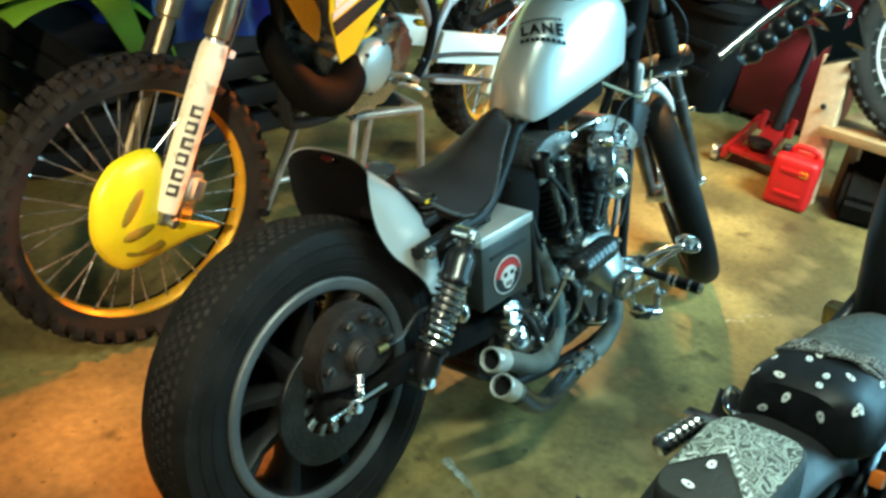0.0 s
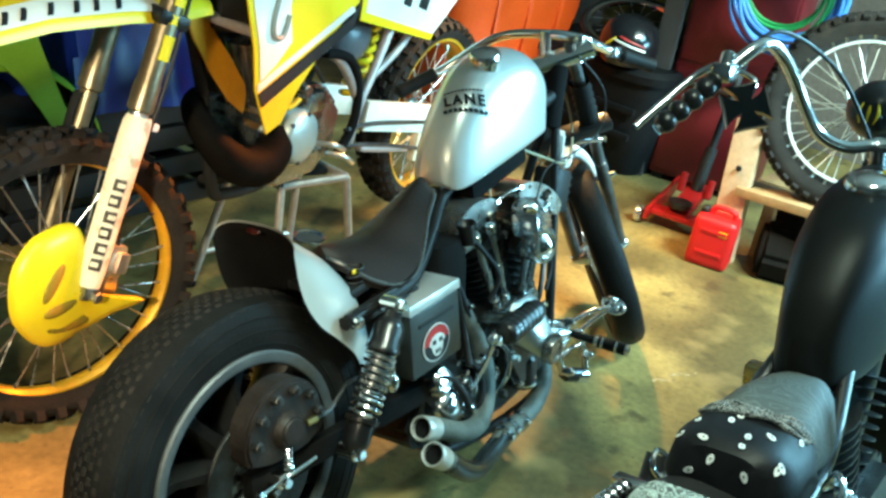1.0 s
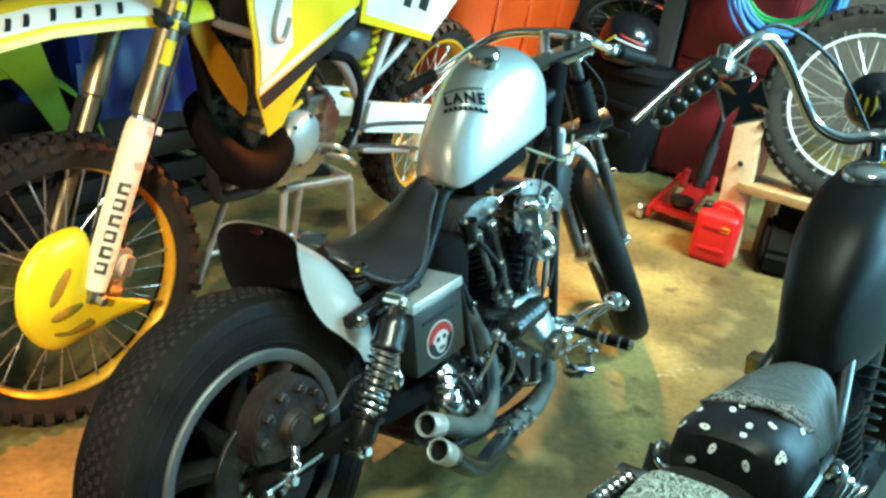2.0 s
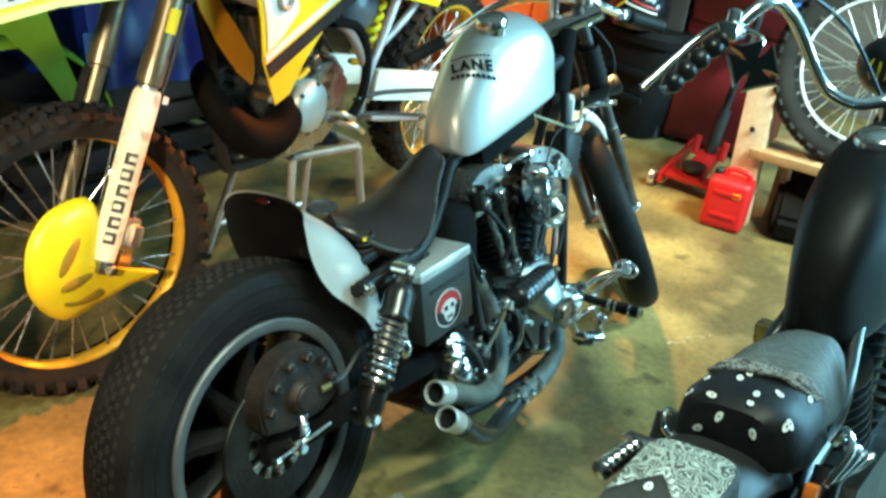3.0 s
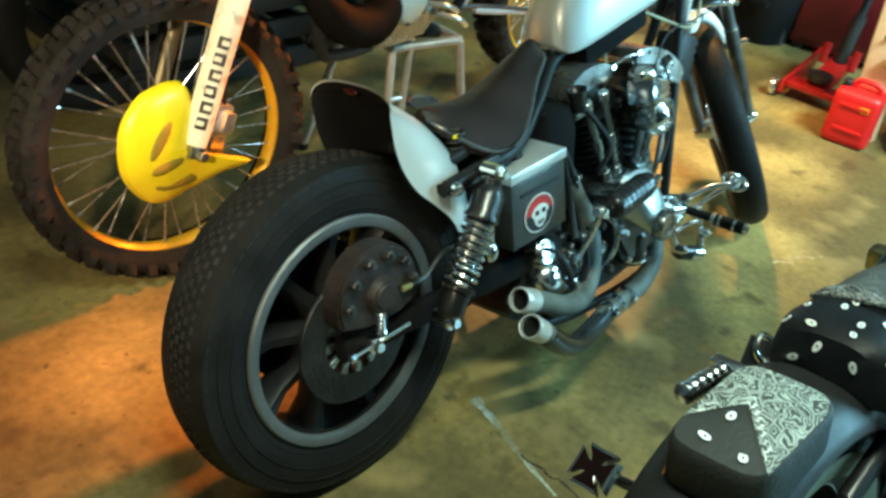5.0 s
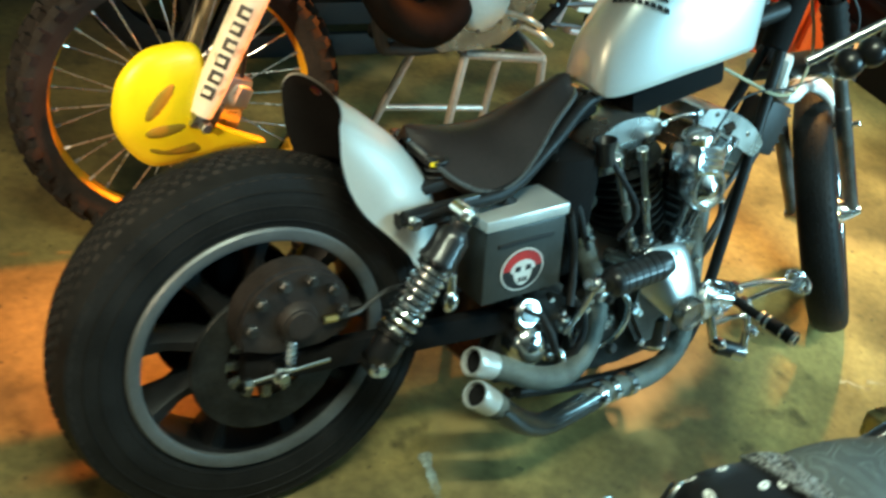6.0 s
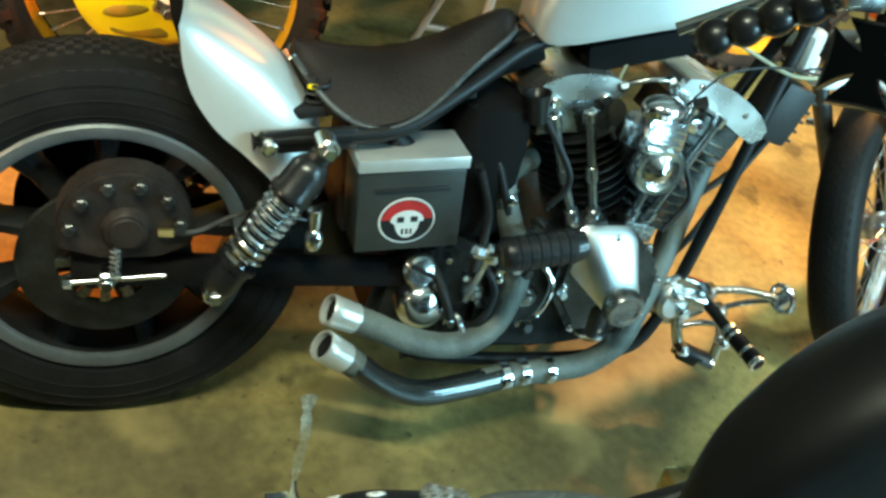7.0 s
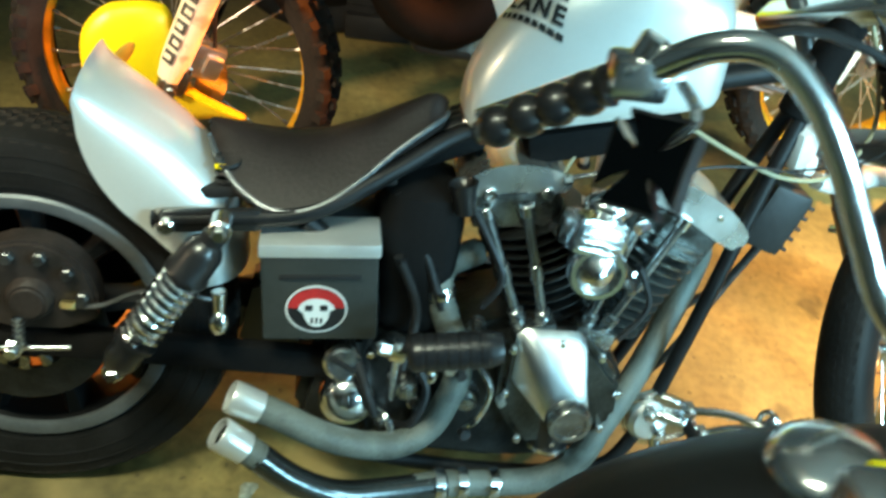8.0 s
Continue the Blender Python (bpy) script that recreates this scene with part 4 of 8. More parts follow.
def chopper_exhaust():
    low = [V(0.330, -0.232, 0.249), V(0.37, -0.229, 0.219), V(0.43, -0.224, 0.168), V(0.50, -0.210, 0.130), V(0.58, -0.192, 0.122), V(0.68, -0.174, 0.128), V(0.78, -0.160, 0.124), V(0.845, -0.155, 0.132),
           V(0.902, -0.148, 0.172), V(0.937, -0.122, 0.222), V(0.974, -0.087, 0.262), V(1.012, -0.048, 0.308), V(1.052, -0.004, 0.372), V(1.084, 0.028, 0.440), V(1.088, 0.03, 0.50), V(1.05, 0.02, 0.545)]
    up = [V(0.345, -0.195, 0.293), V(0.40, -0.194, 0.268), V(0.47, -0.190, 0.230), V(0.54, -0.178, 0.205), V(0.60, -0.160, 0.198), V(0.645, -0.142, 0.222), V(0.668, -0.128, 0.265), V(0.682, -0.112, 0.302),
          V(0.676, -0.10, 0.345), V(0.655, -0.09, 0.39), V(0.636, -0.078, 0.44), V(0.645, -0.05, 0.472), V(0.70, -0.01, 0.48)]
    for pts, lab in ((low, "lower"), (up, "upper")):
        bm = B()
        tube(bm, pts, 0.0225, 18, 7)
        pipe = part("exhaust_pipe", bm, EXHAUST, chopper, "grey heat-stained exhaust pipe with a bright tip")
        d = (pts[0] - pts[1]).normalized()
        bm = B()
        lathe(bm, [(0.0245, -0.012), (0.0255, 0.02), (0.0262, 0.036), (0.0245, 0.039), (0.0215, 0.038), (0.020, 0.0), (0.0001, -0.002)], pts[0] - d * 0.018, d, 28)
        part("exhaust_tip", bm, TIP_METAL, pipe, "bright silver pipe tip")
        # Black disc set inside the tip; it stands for the shade in the pipe.
        bm = B()
        lathe(bm, [(0.0208, 0.028), (0.0001, 0.022)], pts[0] - d * 0.018, d, 28)
        part("pipe_bore", bm, INSIDE_BLACK, pipe, "black disc painting in the dark of the bore")
    bm = B()
    tube(bm, low[1:6], 0.0232, 18, 8)
    part("pipe_sleeve", bm, shade("dark_chrome", (0.10, 0.11, 0.11), 0.2, 0.9, 0.2), chopper, "dark glossy pipe sleeve")
    for p, d in ((V(0.668, -0.1755, 0.1275), V(1, 0.15, 0.03)), (V(0.706, -0.170, 0.1285), V(1, 0.15, 0.03)), (V(0.637, -0.079, 0.438), V(-0.3, 0.25, 0.9)), (V(0.760, -0.163, 0.1245), V(1, 0.15, -0.03))):
        bm = B()
        lathe(bm, [(0.022, -0.009), (0.0262, -0.008), (0.0262, 0.008), (0.022, 0.009)], p, d, 24, wrap=True)
        box(bm, p + V(0, -0.026, 0.008), (0.014, 0.014, 0.012), None, 0.002)
        part("pipe_clamp", bm, CHROME, chopper)


def chopper_controls():
    bm = B()
    plate(bm, [V(0.985, -0.088, 0.262), V(1.03, -0.092, 0.285), V(1.09, -0.105, 0.27), V(1.115, -0.112, 0.225), V(1.085, -0.10, 0.185), V(1.03, -0.09, 0.165), V(0.985, -0.085, 0.20)], 0.016, 0.005)
    ctl = part("control_bracket", bm, CHROME, chopper, "chrome forward control bracket")
    bm = B()
    lathe(bm, [(0.0001, 0.0), (0.034, 0.0), (0.038, 0.006), (0.038, 0.02), (0.03, 0.028), (0.0001, 0.03)], V(1.025, -0.085, 0.225), V(0.1, -1, 0.05), 24)
    part("bracket_boss", bm, POLISHED, ctl, "round polished boss")
    # master cylinder slung under the bracket, with its push rod
    bm = B()
    cyl(bm, V(1.066, -0.118, 0.122), V(1.128, -0.150, 0.106), 0.0195, n=20, bev=0.005)
    cyl(bm, V(1.058, -0.114, 0.124), V(1.066, -0.118, 0.122), 0.012, n=12, bev=0.002)
    part("master_cylinder", bm, BLACK_PAINT, ctl, "black brake master cylinder")
    bm = B()
    cyl(bm, V(1.098, -0.134, 0.112), V(1.132, -0.152, 0.104), 0.0205, n=20, bev=0.004)
    part("cylinder_cap", bm, CHROME, ctl)
    for pts, r in (([V(1.045, -0.10, 0.205), V(1.052, -0.11, 0.165), V(1.066, -0.118, 0.125)], 0.011), ([V(1.112, -0.125, 0.226), V(1.130, -0.14, 0.18), V(1.130, -0.148, 0.118)], 0.010),
                   ([V(1.03, -0.105, 0.245), V(1.075, -0.118, 0.238), V(1.112, -0.125, 0.226)], 0.010), ([V(1.055, -0.115, 0.178), V(1.09, -0.125, 0.192), V(1.125, -0.14, 0.196)], 0.006)):
        bm = B()
        tube(bm, pts, r, 12, 5)
        part("link_rod", bm, CHROME, ctl)
    for p in (V(1.045, -0.112, 0.212), V(1.112, -0.132, 0.228), V(1.062, -0.13, 0.135), V(1.130, -0.152, 0.165), V(1.02, -0.112, 0.25), V(1.085, -0.118, 0.265)):
        bm = B()
        cyl(bm, p + V(0, 0.012, 0), p - V(0, 0.014, 0), 0.013, n=6, bev=0.003)
        cyl(bm, p - V(0, 0.014, 0), p - V(0, 0.02, 0), 0.007, n=12, bev=0.001)
        part("link_bolt", bm, CHROME, ctl)
    # peg
    a, b = V(1.099, -0.185, 0.225), V(1.115, -0.280, 0.2115)
    bm = B()
    cyl(bm, V(1.088, -0.115, 0.235), a, 0.0105, n=14)
    cyl(bm, a, b, 0.0158, n=18, bev=0.004)
    peg = part("foot_peg", bm, RUBBER, ctl, "black rubber foot peg with chrome bands")
    for f, w in ((0.10, 0.006), (0.27, 0.004), (0.66, 0.004), (0.95, 0.005)):
        bm = B()
        lathe(bm, [(0.012, -w), (0.0172, -w * 0.8), (0.0172, w * 0.8), (0.012, w)], a.lerp(b, f), b - a, 20, wrap=True)
        part("peg_band", bm, CHROME, peg)
    # brake lever: two rods forward to a ribbed oval pad
    bm = B()
    tube(bm, [V(1.085, -0.125, 0.268), V(1.13, -0.15, 0.285), V(1.165, -0.178, 0.292), V(1.18, -0.19, 0.292)], 0.0075, 10)
    tube(bm, [V(1.112, -0.132, 0.23), V(1.145, -0.158, 0.262), V(1.175, -0.185, 0.285)], 0.006, 10)
    lever = part("brake_lever", bm, CHROME, ctl, "chrome brake lever")
    rot = Euler((radians(12), radians(-50), radians(-20))).to_matrix()
    pc = V(1.190, -0.198, 0.294)
    bm = B()
    tube(bm, [pc + rot @ V(0.018 * math.cos(q), 0.034 * math.sin(q), 0.006) for q in [math.tau * k / 12 for k in range(12)]], 0.0055, 8, 3, True)
    lathe(bm, [(0.0001, 0), (0.016, 0.0), (0.016, 0.006), (0.0001, 0.007)], pc, rot @ V(0, 0, 1), 20)
    for k in (-1, 0, 1):
        box(bm, pc + rot @ V(0, 0.013 * k, 0.006), (0.030, 0.006, 0.008), rot, 0.002)
    part("pedal_pad", bm, CHROME, lever, "ribbed oval chrome pedal pad")


STEER = Matrix.Translation((1.27 - 0.046, 0.03, 0.88 + 0.004)) @ Matrix.Rotation(radians(41), 4, Vector((-0.5, 0, 0.866))) @ Matrix.Translation((-1.27, 0, -0.88))


def turned(bm):
    bmesh.ops.transform(bm, matrix=STEER, verts=bm.verts)
    return bm


def chopper_front():
    FC = V(1.60, 0, 0.313)
    bm = B()
    lathe(bm, tyre_profile(0.303, 0.045, 0.225, 0.6), FC, AX, 64)
    tyre = part("front_tyre", turned(bm), RUBBER, chopper, "black front tyre")
    bm = B()
    knobs(bm, FC, AX, 0.3005, 0.044, 78, [(x, 0.5 * (i % 2), math.asin(x / 0.07)) for i, x in enumerate((-0.030, -0.020, -0.010, 0.0, 0.010, 0.020, 0.030))], (0.016, 0.0075, 0.005))
    part("tread", turned(bm), RUBBER, tyre, "fine worn tread", True)
    bm = B()
    lathe(bm, [(0.236, -0.04), (0.237, -0.036), (0.225, -0.03), (0.213, -0.015), (0.213, 0.015), (0.225, 0.03), (0.237, 0.036), (0.236, 0.04), (0.22, 0.02), (0.22, -0.02)], FC, AX, 64, wrap=True)
    part("front_rim", turned(bm), CHROME, chopper, "chrome front rim")
    bm = B()
    lathe(bm, [(0.0001, -0.09), (0.012, -0.09), (0.03, -0.05), (0.034, -0.04), (0.03, 0), (0.034, 0.04), (0.03, 0.05), (0.012, 0.09), (0.0001, 0.09)], FC, AX, 24)
    hub = part("front_hub", turned(bm), CHROME, chopper)
    for k in range(36):
        a = math.tau * k / 36
        sg = 1 if k % 2 else -1
        bm = B()
        b = a + (0.5 if (k // 2) % 2 else -0.5)
        cyl(bm, FC + V(0.032 * math.cos(b), 0.04 * sg, 0.032 * math.sin(b)), FC + V(0.216 * math.cos(a), 0.004 * sg, 0.216 * math.sin(a)), 0.0016, n=5)
        part("spoke", turned(bm), CHROME, hub)
    axis = V(-0.5, 0, 0.866)
    for sgn in (-1, 1):
        o = V(0, 0.070 * sgn, 0)
        bm = B()
        cyl(bm, FC + o, FC + o + axis * 0.33, 0.016, 0.019, 20, 0.004)
        leg = part("fork_leg", turned(bm), STEEL_DARK, chopper, "dark steel front fork leg")
        bm = B()
        cyl(bm, FC + o + axis * 0.31, FC + o + axis * 0.735, 0.016, n=20, bev=0.003)
        part("fork_tube", turned(bm), STEEL_DARK, leg, "dull steel fork tube")
        bm = B()
        lathe(bm, [(0.026 + (0.004 if k % 2 else 0.0), 0.012 * k) for k in range(12)], FC + o + axis * 0.48, axis, 20)
        part("fork_boot", turned(bm), RUBBER, leg, "black ribbed rubber gaiter")
        bm = B()
        cyl(bm, FC + o * 1.15 + axis * 0.27, FC + o * 1.5 + axis * 0.27, 0.008, n=10, bev=0.002)
        part("fork_boss", turned(bm), CHROME, leg)
    for f in (0.46, 0.70):
        bm = B()
        box(bm, FC + axis * f + V(-0.015, 0, 0), (0.06, 0.25, 0.03), Euler((0, radians(-30), 0)).to_matrix(), 0.01)
        part("triple_clamp", turned(bm), CHROME if f > 0.6 else BLACK_PAINT, chopper, "triple clamp")
    bm = B()
    tube(bm, [FC + axis * 0.40 + V(0.0, -0.10, 0.0), FC + axis * 0.42 + V(-0.03, 0, 0.01), FC + axis * 0.40 + V(0.0, 0.10, 0.0)], 0.009, 12, 6)
    part("fork_brace", turned(bm), CHROME, chopper, "slim chrome fork brace")
    bm = B()
    box(bm, V(1.185, -0.016, 0.716), (0.050, 0.036, 0.072), Euler((0.1, -0.15, 0.5)).to_matrix(), 0.014)
    box(bm, V(1.205, -0.006, 0.682), (0.034, 0.032, 0.040), Euler((0.1, -0.3, 0.5)).to_matrix(), 0.011)
    part("fork_bracket", bm, WHITE_PAINT, chopper, "bright white fork bracket")
    bm = B()
    tube(bm, [V(1.235, 0.000, 0.655), V(1.295, 0.020, 0.642), V(1.36, 0.048, 0.652), V(1.434, 0.066, 0.645), V(1.482, 0.055, 0.615), V(1.508, 0.034, 0.566), V(1.512, 0.030, 0.545)], [0.014, 0.017, 0.019, 0.019, 0.015, 0.011, 0.010], 12, 6)
    brace = part("tyre_brace", bm, WHITE_PAINT, chopper, "pale metal brace over the front tyre")
    bm = B()
    cyl(bm, V(1.512, 0.040, 0.556), V(1.510, 0.012, 0.554), 0.014, n=6, bev=0.003)
    part("brace_bolt", bm, CHROME, brace)
    # handlebar
    bm = B()
    bar = [V(1.05, 0.40, 0.84), V(1.16, 0.34, 0.89), V(1.225, 0.2, 0.98), V(1.235, 0.05, 0.995), V(1.27, -0.03, 0.985), V(1.33, -0.045, 0.965), V(1.40, -0.06, 0.94), V(1.52, -0.12, 0.895)]
    tube(bm, bar, 0.0125, 12, 8)
    hb = part("handlebar", bm, CHROME, chopper, "low chrome handlebar")
    for i, j in ((0, 1), (7, 6)):
        bm = B()
        a, b = bar[i], bar[j]
        d = (b - a).normalized()
        lathe(bm, [(0.0001, -0.006), (0.02, -0.006), (0.0205, 0.0), (0.0185, 0.008), (0.0185, 0.10), (0.0205, 0.105), (0.0175, 0.112), (0.012, 0.114)], a, d, 20)
        part("grip", bm, RUBBER, hb, "black rubber grip")
        if i == 0:
            continue
        bm = B()
        box(bm, a + d * 0.135, (0.035, 0.035, 0.03), None, 0.006)
        tube(bm, [a + d * 0.14 + V(0.02, 0, 0), a + d * 0.12 + V(0.06, 0, -0.005), a + d * 0.03 + V(0.065, 0, -0.01)], 0.005, 8)
        part("lever", bm, CHROME, hb)
    for p in (V(1.225, 0.05, 0.93), V(1.26, -0.03, 0.92)):
        bm = B()
        cyl(bm, p, p + V(0.005, 0, 0.075), 0.015, n=16, bev=0.004)
        part("riser", bm, CHROME, hb)
    bm = B()
    box(bm, V(1.172, -0.005, 0.595), (0.075, 0.08, 0.115), Euler((0, radians(18), 0)).to_matrix(), 0.012)
    regulator = part("regulator", bm, BLACK_SATIN, chopper, "finned black regulator on the down tubes")
    for k in range(5):
        bm = B()
        box(bm, V(1.172, -0.005, 0.595) + Euler((0, radians(18), 0)).to_matrix() @ V(0.041, 0, -0.040 + 0.020 * k), (0.012, 0.072, 0.006), Euler((0, radians(18), 0)).to_matrix(), 0.002)
        part("regulator_fin", bm, BLACK_SATIN, regulator)
    # loose cables at the head
    for pts, mt in (([V(1.20, -0.06, 0.95), V(1.28, -0.10, 0.85), V(1.27, -0.09, 0.74), V(1.15, -0.06, 0.69)], BLACK_SATIN),):
        bm = B()
        tube(bm, pts, 0.0022, 8, 8)
        part("cable", bm, mt, chopper)
    bm = B()
    cyl(bm, V(0.62, 0.10, 0.17), V(0.66, 0.33, 0.075), 0.011, n=14, bev=0.003)
    part("side_stand", bm, BLACK_PAINT, chopper)


chopper_rear_wheel()
chopper_shock(-1)
chopper_shock(1)
chopper_fender()
chopper_body()
chopper_engine()
chopper_exhaust()
chopper_controls()
chopper_front()


# ---- the yellow dirt bike ----
def wire_wheel(parent, c, axis, R, half, rim_r, rim_half, hub_r, hub_half, rim_mat, spoke_mat, tyre_label, rim_label, blocks, block_size, spokes=36, spoke_r=0.0021):
    c, axis = Vector(c), Vector(axis).normalized()
    s, u, d = frame_of(axis)
    bm = B()
    lathe(bm, tyre_profile(R - block_size[2] * 0.6, half * 0.92, rim_r, 0.66), c, axis, 56)
    tyre = part("tyre", bm, RUBBER_DUSTY, parent, tyre_label)
    bm = B()
    h = half
    rows = [(-0.92 * h, 0.0, -0.75), (-0.42 * h, 0.5, -0.25), (0.0, 0.0, 0.0), (0.42 * h, 0.5, 0.25), (0.92 * h, 0.0, 0.75)]
    knobs(bm, c, axis, R - block_size[2] * 0.6, half, blocks, rows, block_size)
    part("tread", bm, RUBBER_DUSTY, tyre, "chunky rubber tread blocks", True)
    bm = B()
    lathe(bm, [(rim_r + 0.004, -rim_half), (rim_r + 0.006, -rim_half * 0.85), (rim_r - 0.008, -rim_half * 0.7), (rim_r - 0.012, -0.3 * rim_half), (rim_r - 0.012, 0.3 * rim_half),
               (rim_r - 0.008, rim_half * 0.7), (rim_r + 0.006, rim_half * 0.85), (rim_r + 0.004, rim_half), (rim_r - 0.010, rim_half * 0.95), (rim_r - 0.017, rim_half * 0.6),
               (rim_r - 0.021, 0.2 * rim_half), (rim_r - 0.021, -0.2 * rim_half), (rim_r - 0.017, -rim_half * 0.6), (rim_r - 0.010, -rim_half * 0.95)], c, axis, 64, wrap=True)
    rim = part("rim", bm, rim_mat, parent, rim_label)
    bm = B()
    lathe(bm, [(0.0001, -hub_half - 0.015), (0.012, -hub_half - 0.015), (0.012, -hub_half), (hub_r, -hub_half), (hub_r, -hub_half * 0.7), (hub_r * 0.6, -hub_half * 0.5), (hub_r * 0.6, hub_half * 0.5),
               (hub_r, hub_half * 0.7), (hub_r, hub_half), (0.012, hub_half), (0.012, hub_half + 0.015), (0.0001, hub_half + 0.015)], c, axis, 28)
    hub = part("hub", bm, CAST_ALU, parent, "cast metal hub")
    for k in range(spokes):
        a = math.tau * (k + 0.5) / spokes
        sg = 1 if k % 2 else -1
        b = a + (0.62 if (k // 2) % 2 else -0.62)
        p0 = c + d * (hub_half * 0.85 * sg) + hub_r * 0.95 * (math.cos(b) * s + math.sin(b) * u)
        p1 = c + d * (0.006 * sg) + (rim_r - 0.018) * (math.cos(a) * s + math.sin(a) * u)
        q = (p1 - p0).normalized()
        bm = B()
        cyl(bm, p0, p1, spoke_r, n=5)
        cyl(bm, p1 - q * 0.016, p1 + q * 0.004, spoke_r * 1.9, n=6)
        part("spoke", bm, spoke_mat, rim)
    return rim


SPOKE_STEEL = shade("spoke_steel", (0.62, 0.61, 0.58), 0.28, 0.9, 0.15, 20, 90, 0.04)
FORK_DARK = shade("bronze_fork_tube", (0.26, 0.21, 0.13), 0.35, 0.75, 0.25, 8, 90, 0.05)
# Brown steel taken near-black: the pipe's shade is put into its colour.
PIPE_SHADED = shade("shaded_steel_pipe", (0.006, 0.005, 0.0042), 0.7, 0.0, 0.35, 7, 80, 0.1, (0.003, 0.003, 0.003), 0.55, spec=0.05)
STAND_STEEL = shade("bare_steel_stand", (0.62, 0.57, 0.52), 0.36, 0.7, 0.25, 9, 90, 0.08, (0.22, 0.15, 0.1), 0.66)
FRAME_ALU = shade("frame_aluminium", (0.46, 0.40, 0.39), 0.45, 0.4, 0.2, 8, 90, 0.08)
WHITE_PLASTIC = shade("white_plastic", (0.76, 0.74, 0.66), 0.45, 0, 0.1, 6, 90, 0.05, (0.6, 0.55, 0.42), 0.72)
GREY_PRINT = shade("grey_print", (0.30, 0.30, 0.24), 0.5, 0, 0.1)
LIME = shade("lime_plastic", (0.22, 0.45, 0.02), 0.4, 0, 0.12, 5, 90, 0.04)

PRINT_BROWN = shade("worn_brown_print", (0.045, 0.036, 0.028), 0.6, 0, 0.3, 30, 120, 0.05, (0.25, 0.20, 0.14), 0.66)
SLOT_SHADE = shade("slot_shade_yellow", (0.26, 0.17, 0.005), 0.7)
dirt = thing("dirt_bike", pose(0.086, 0.70, 0, 0, 0, 9), "yellow motocross dirt bike with gold rims propped on a work stand", "motorcycle")
DC, DAX = V(0.002, 0.014, 0.348), V(-0.261, -0.961, 0.091)


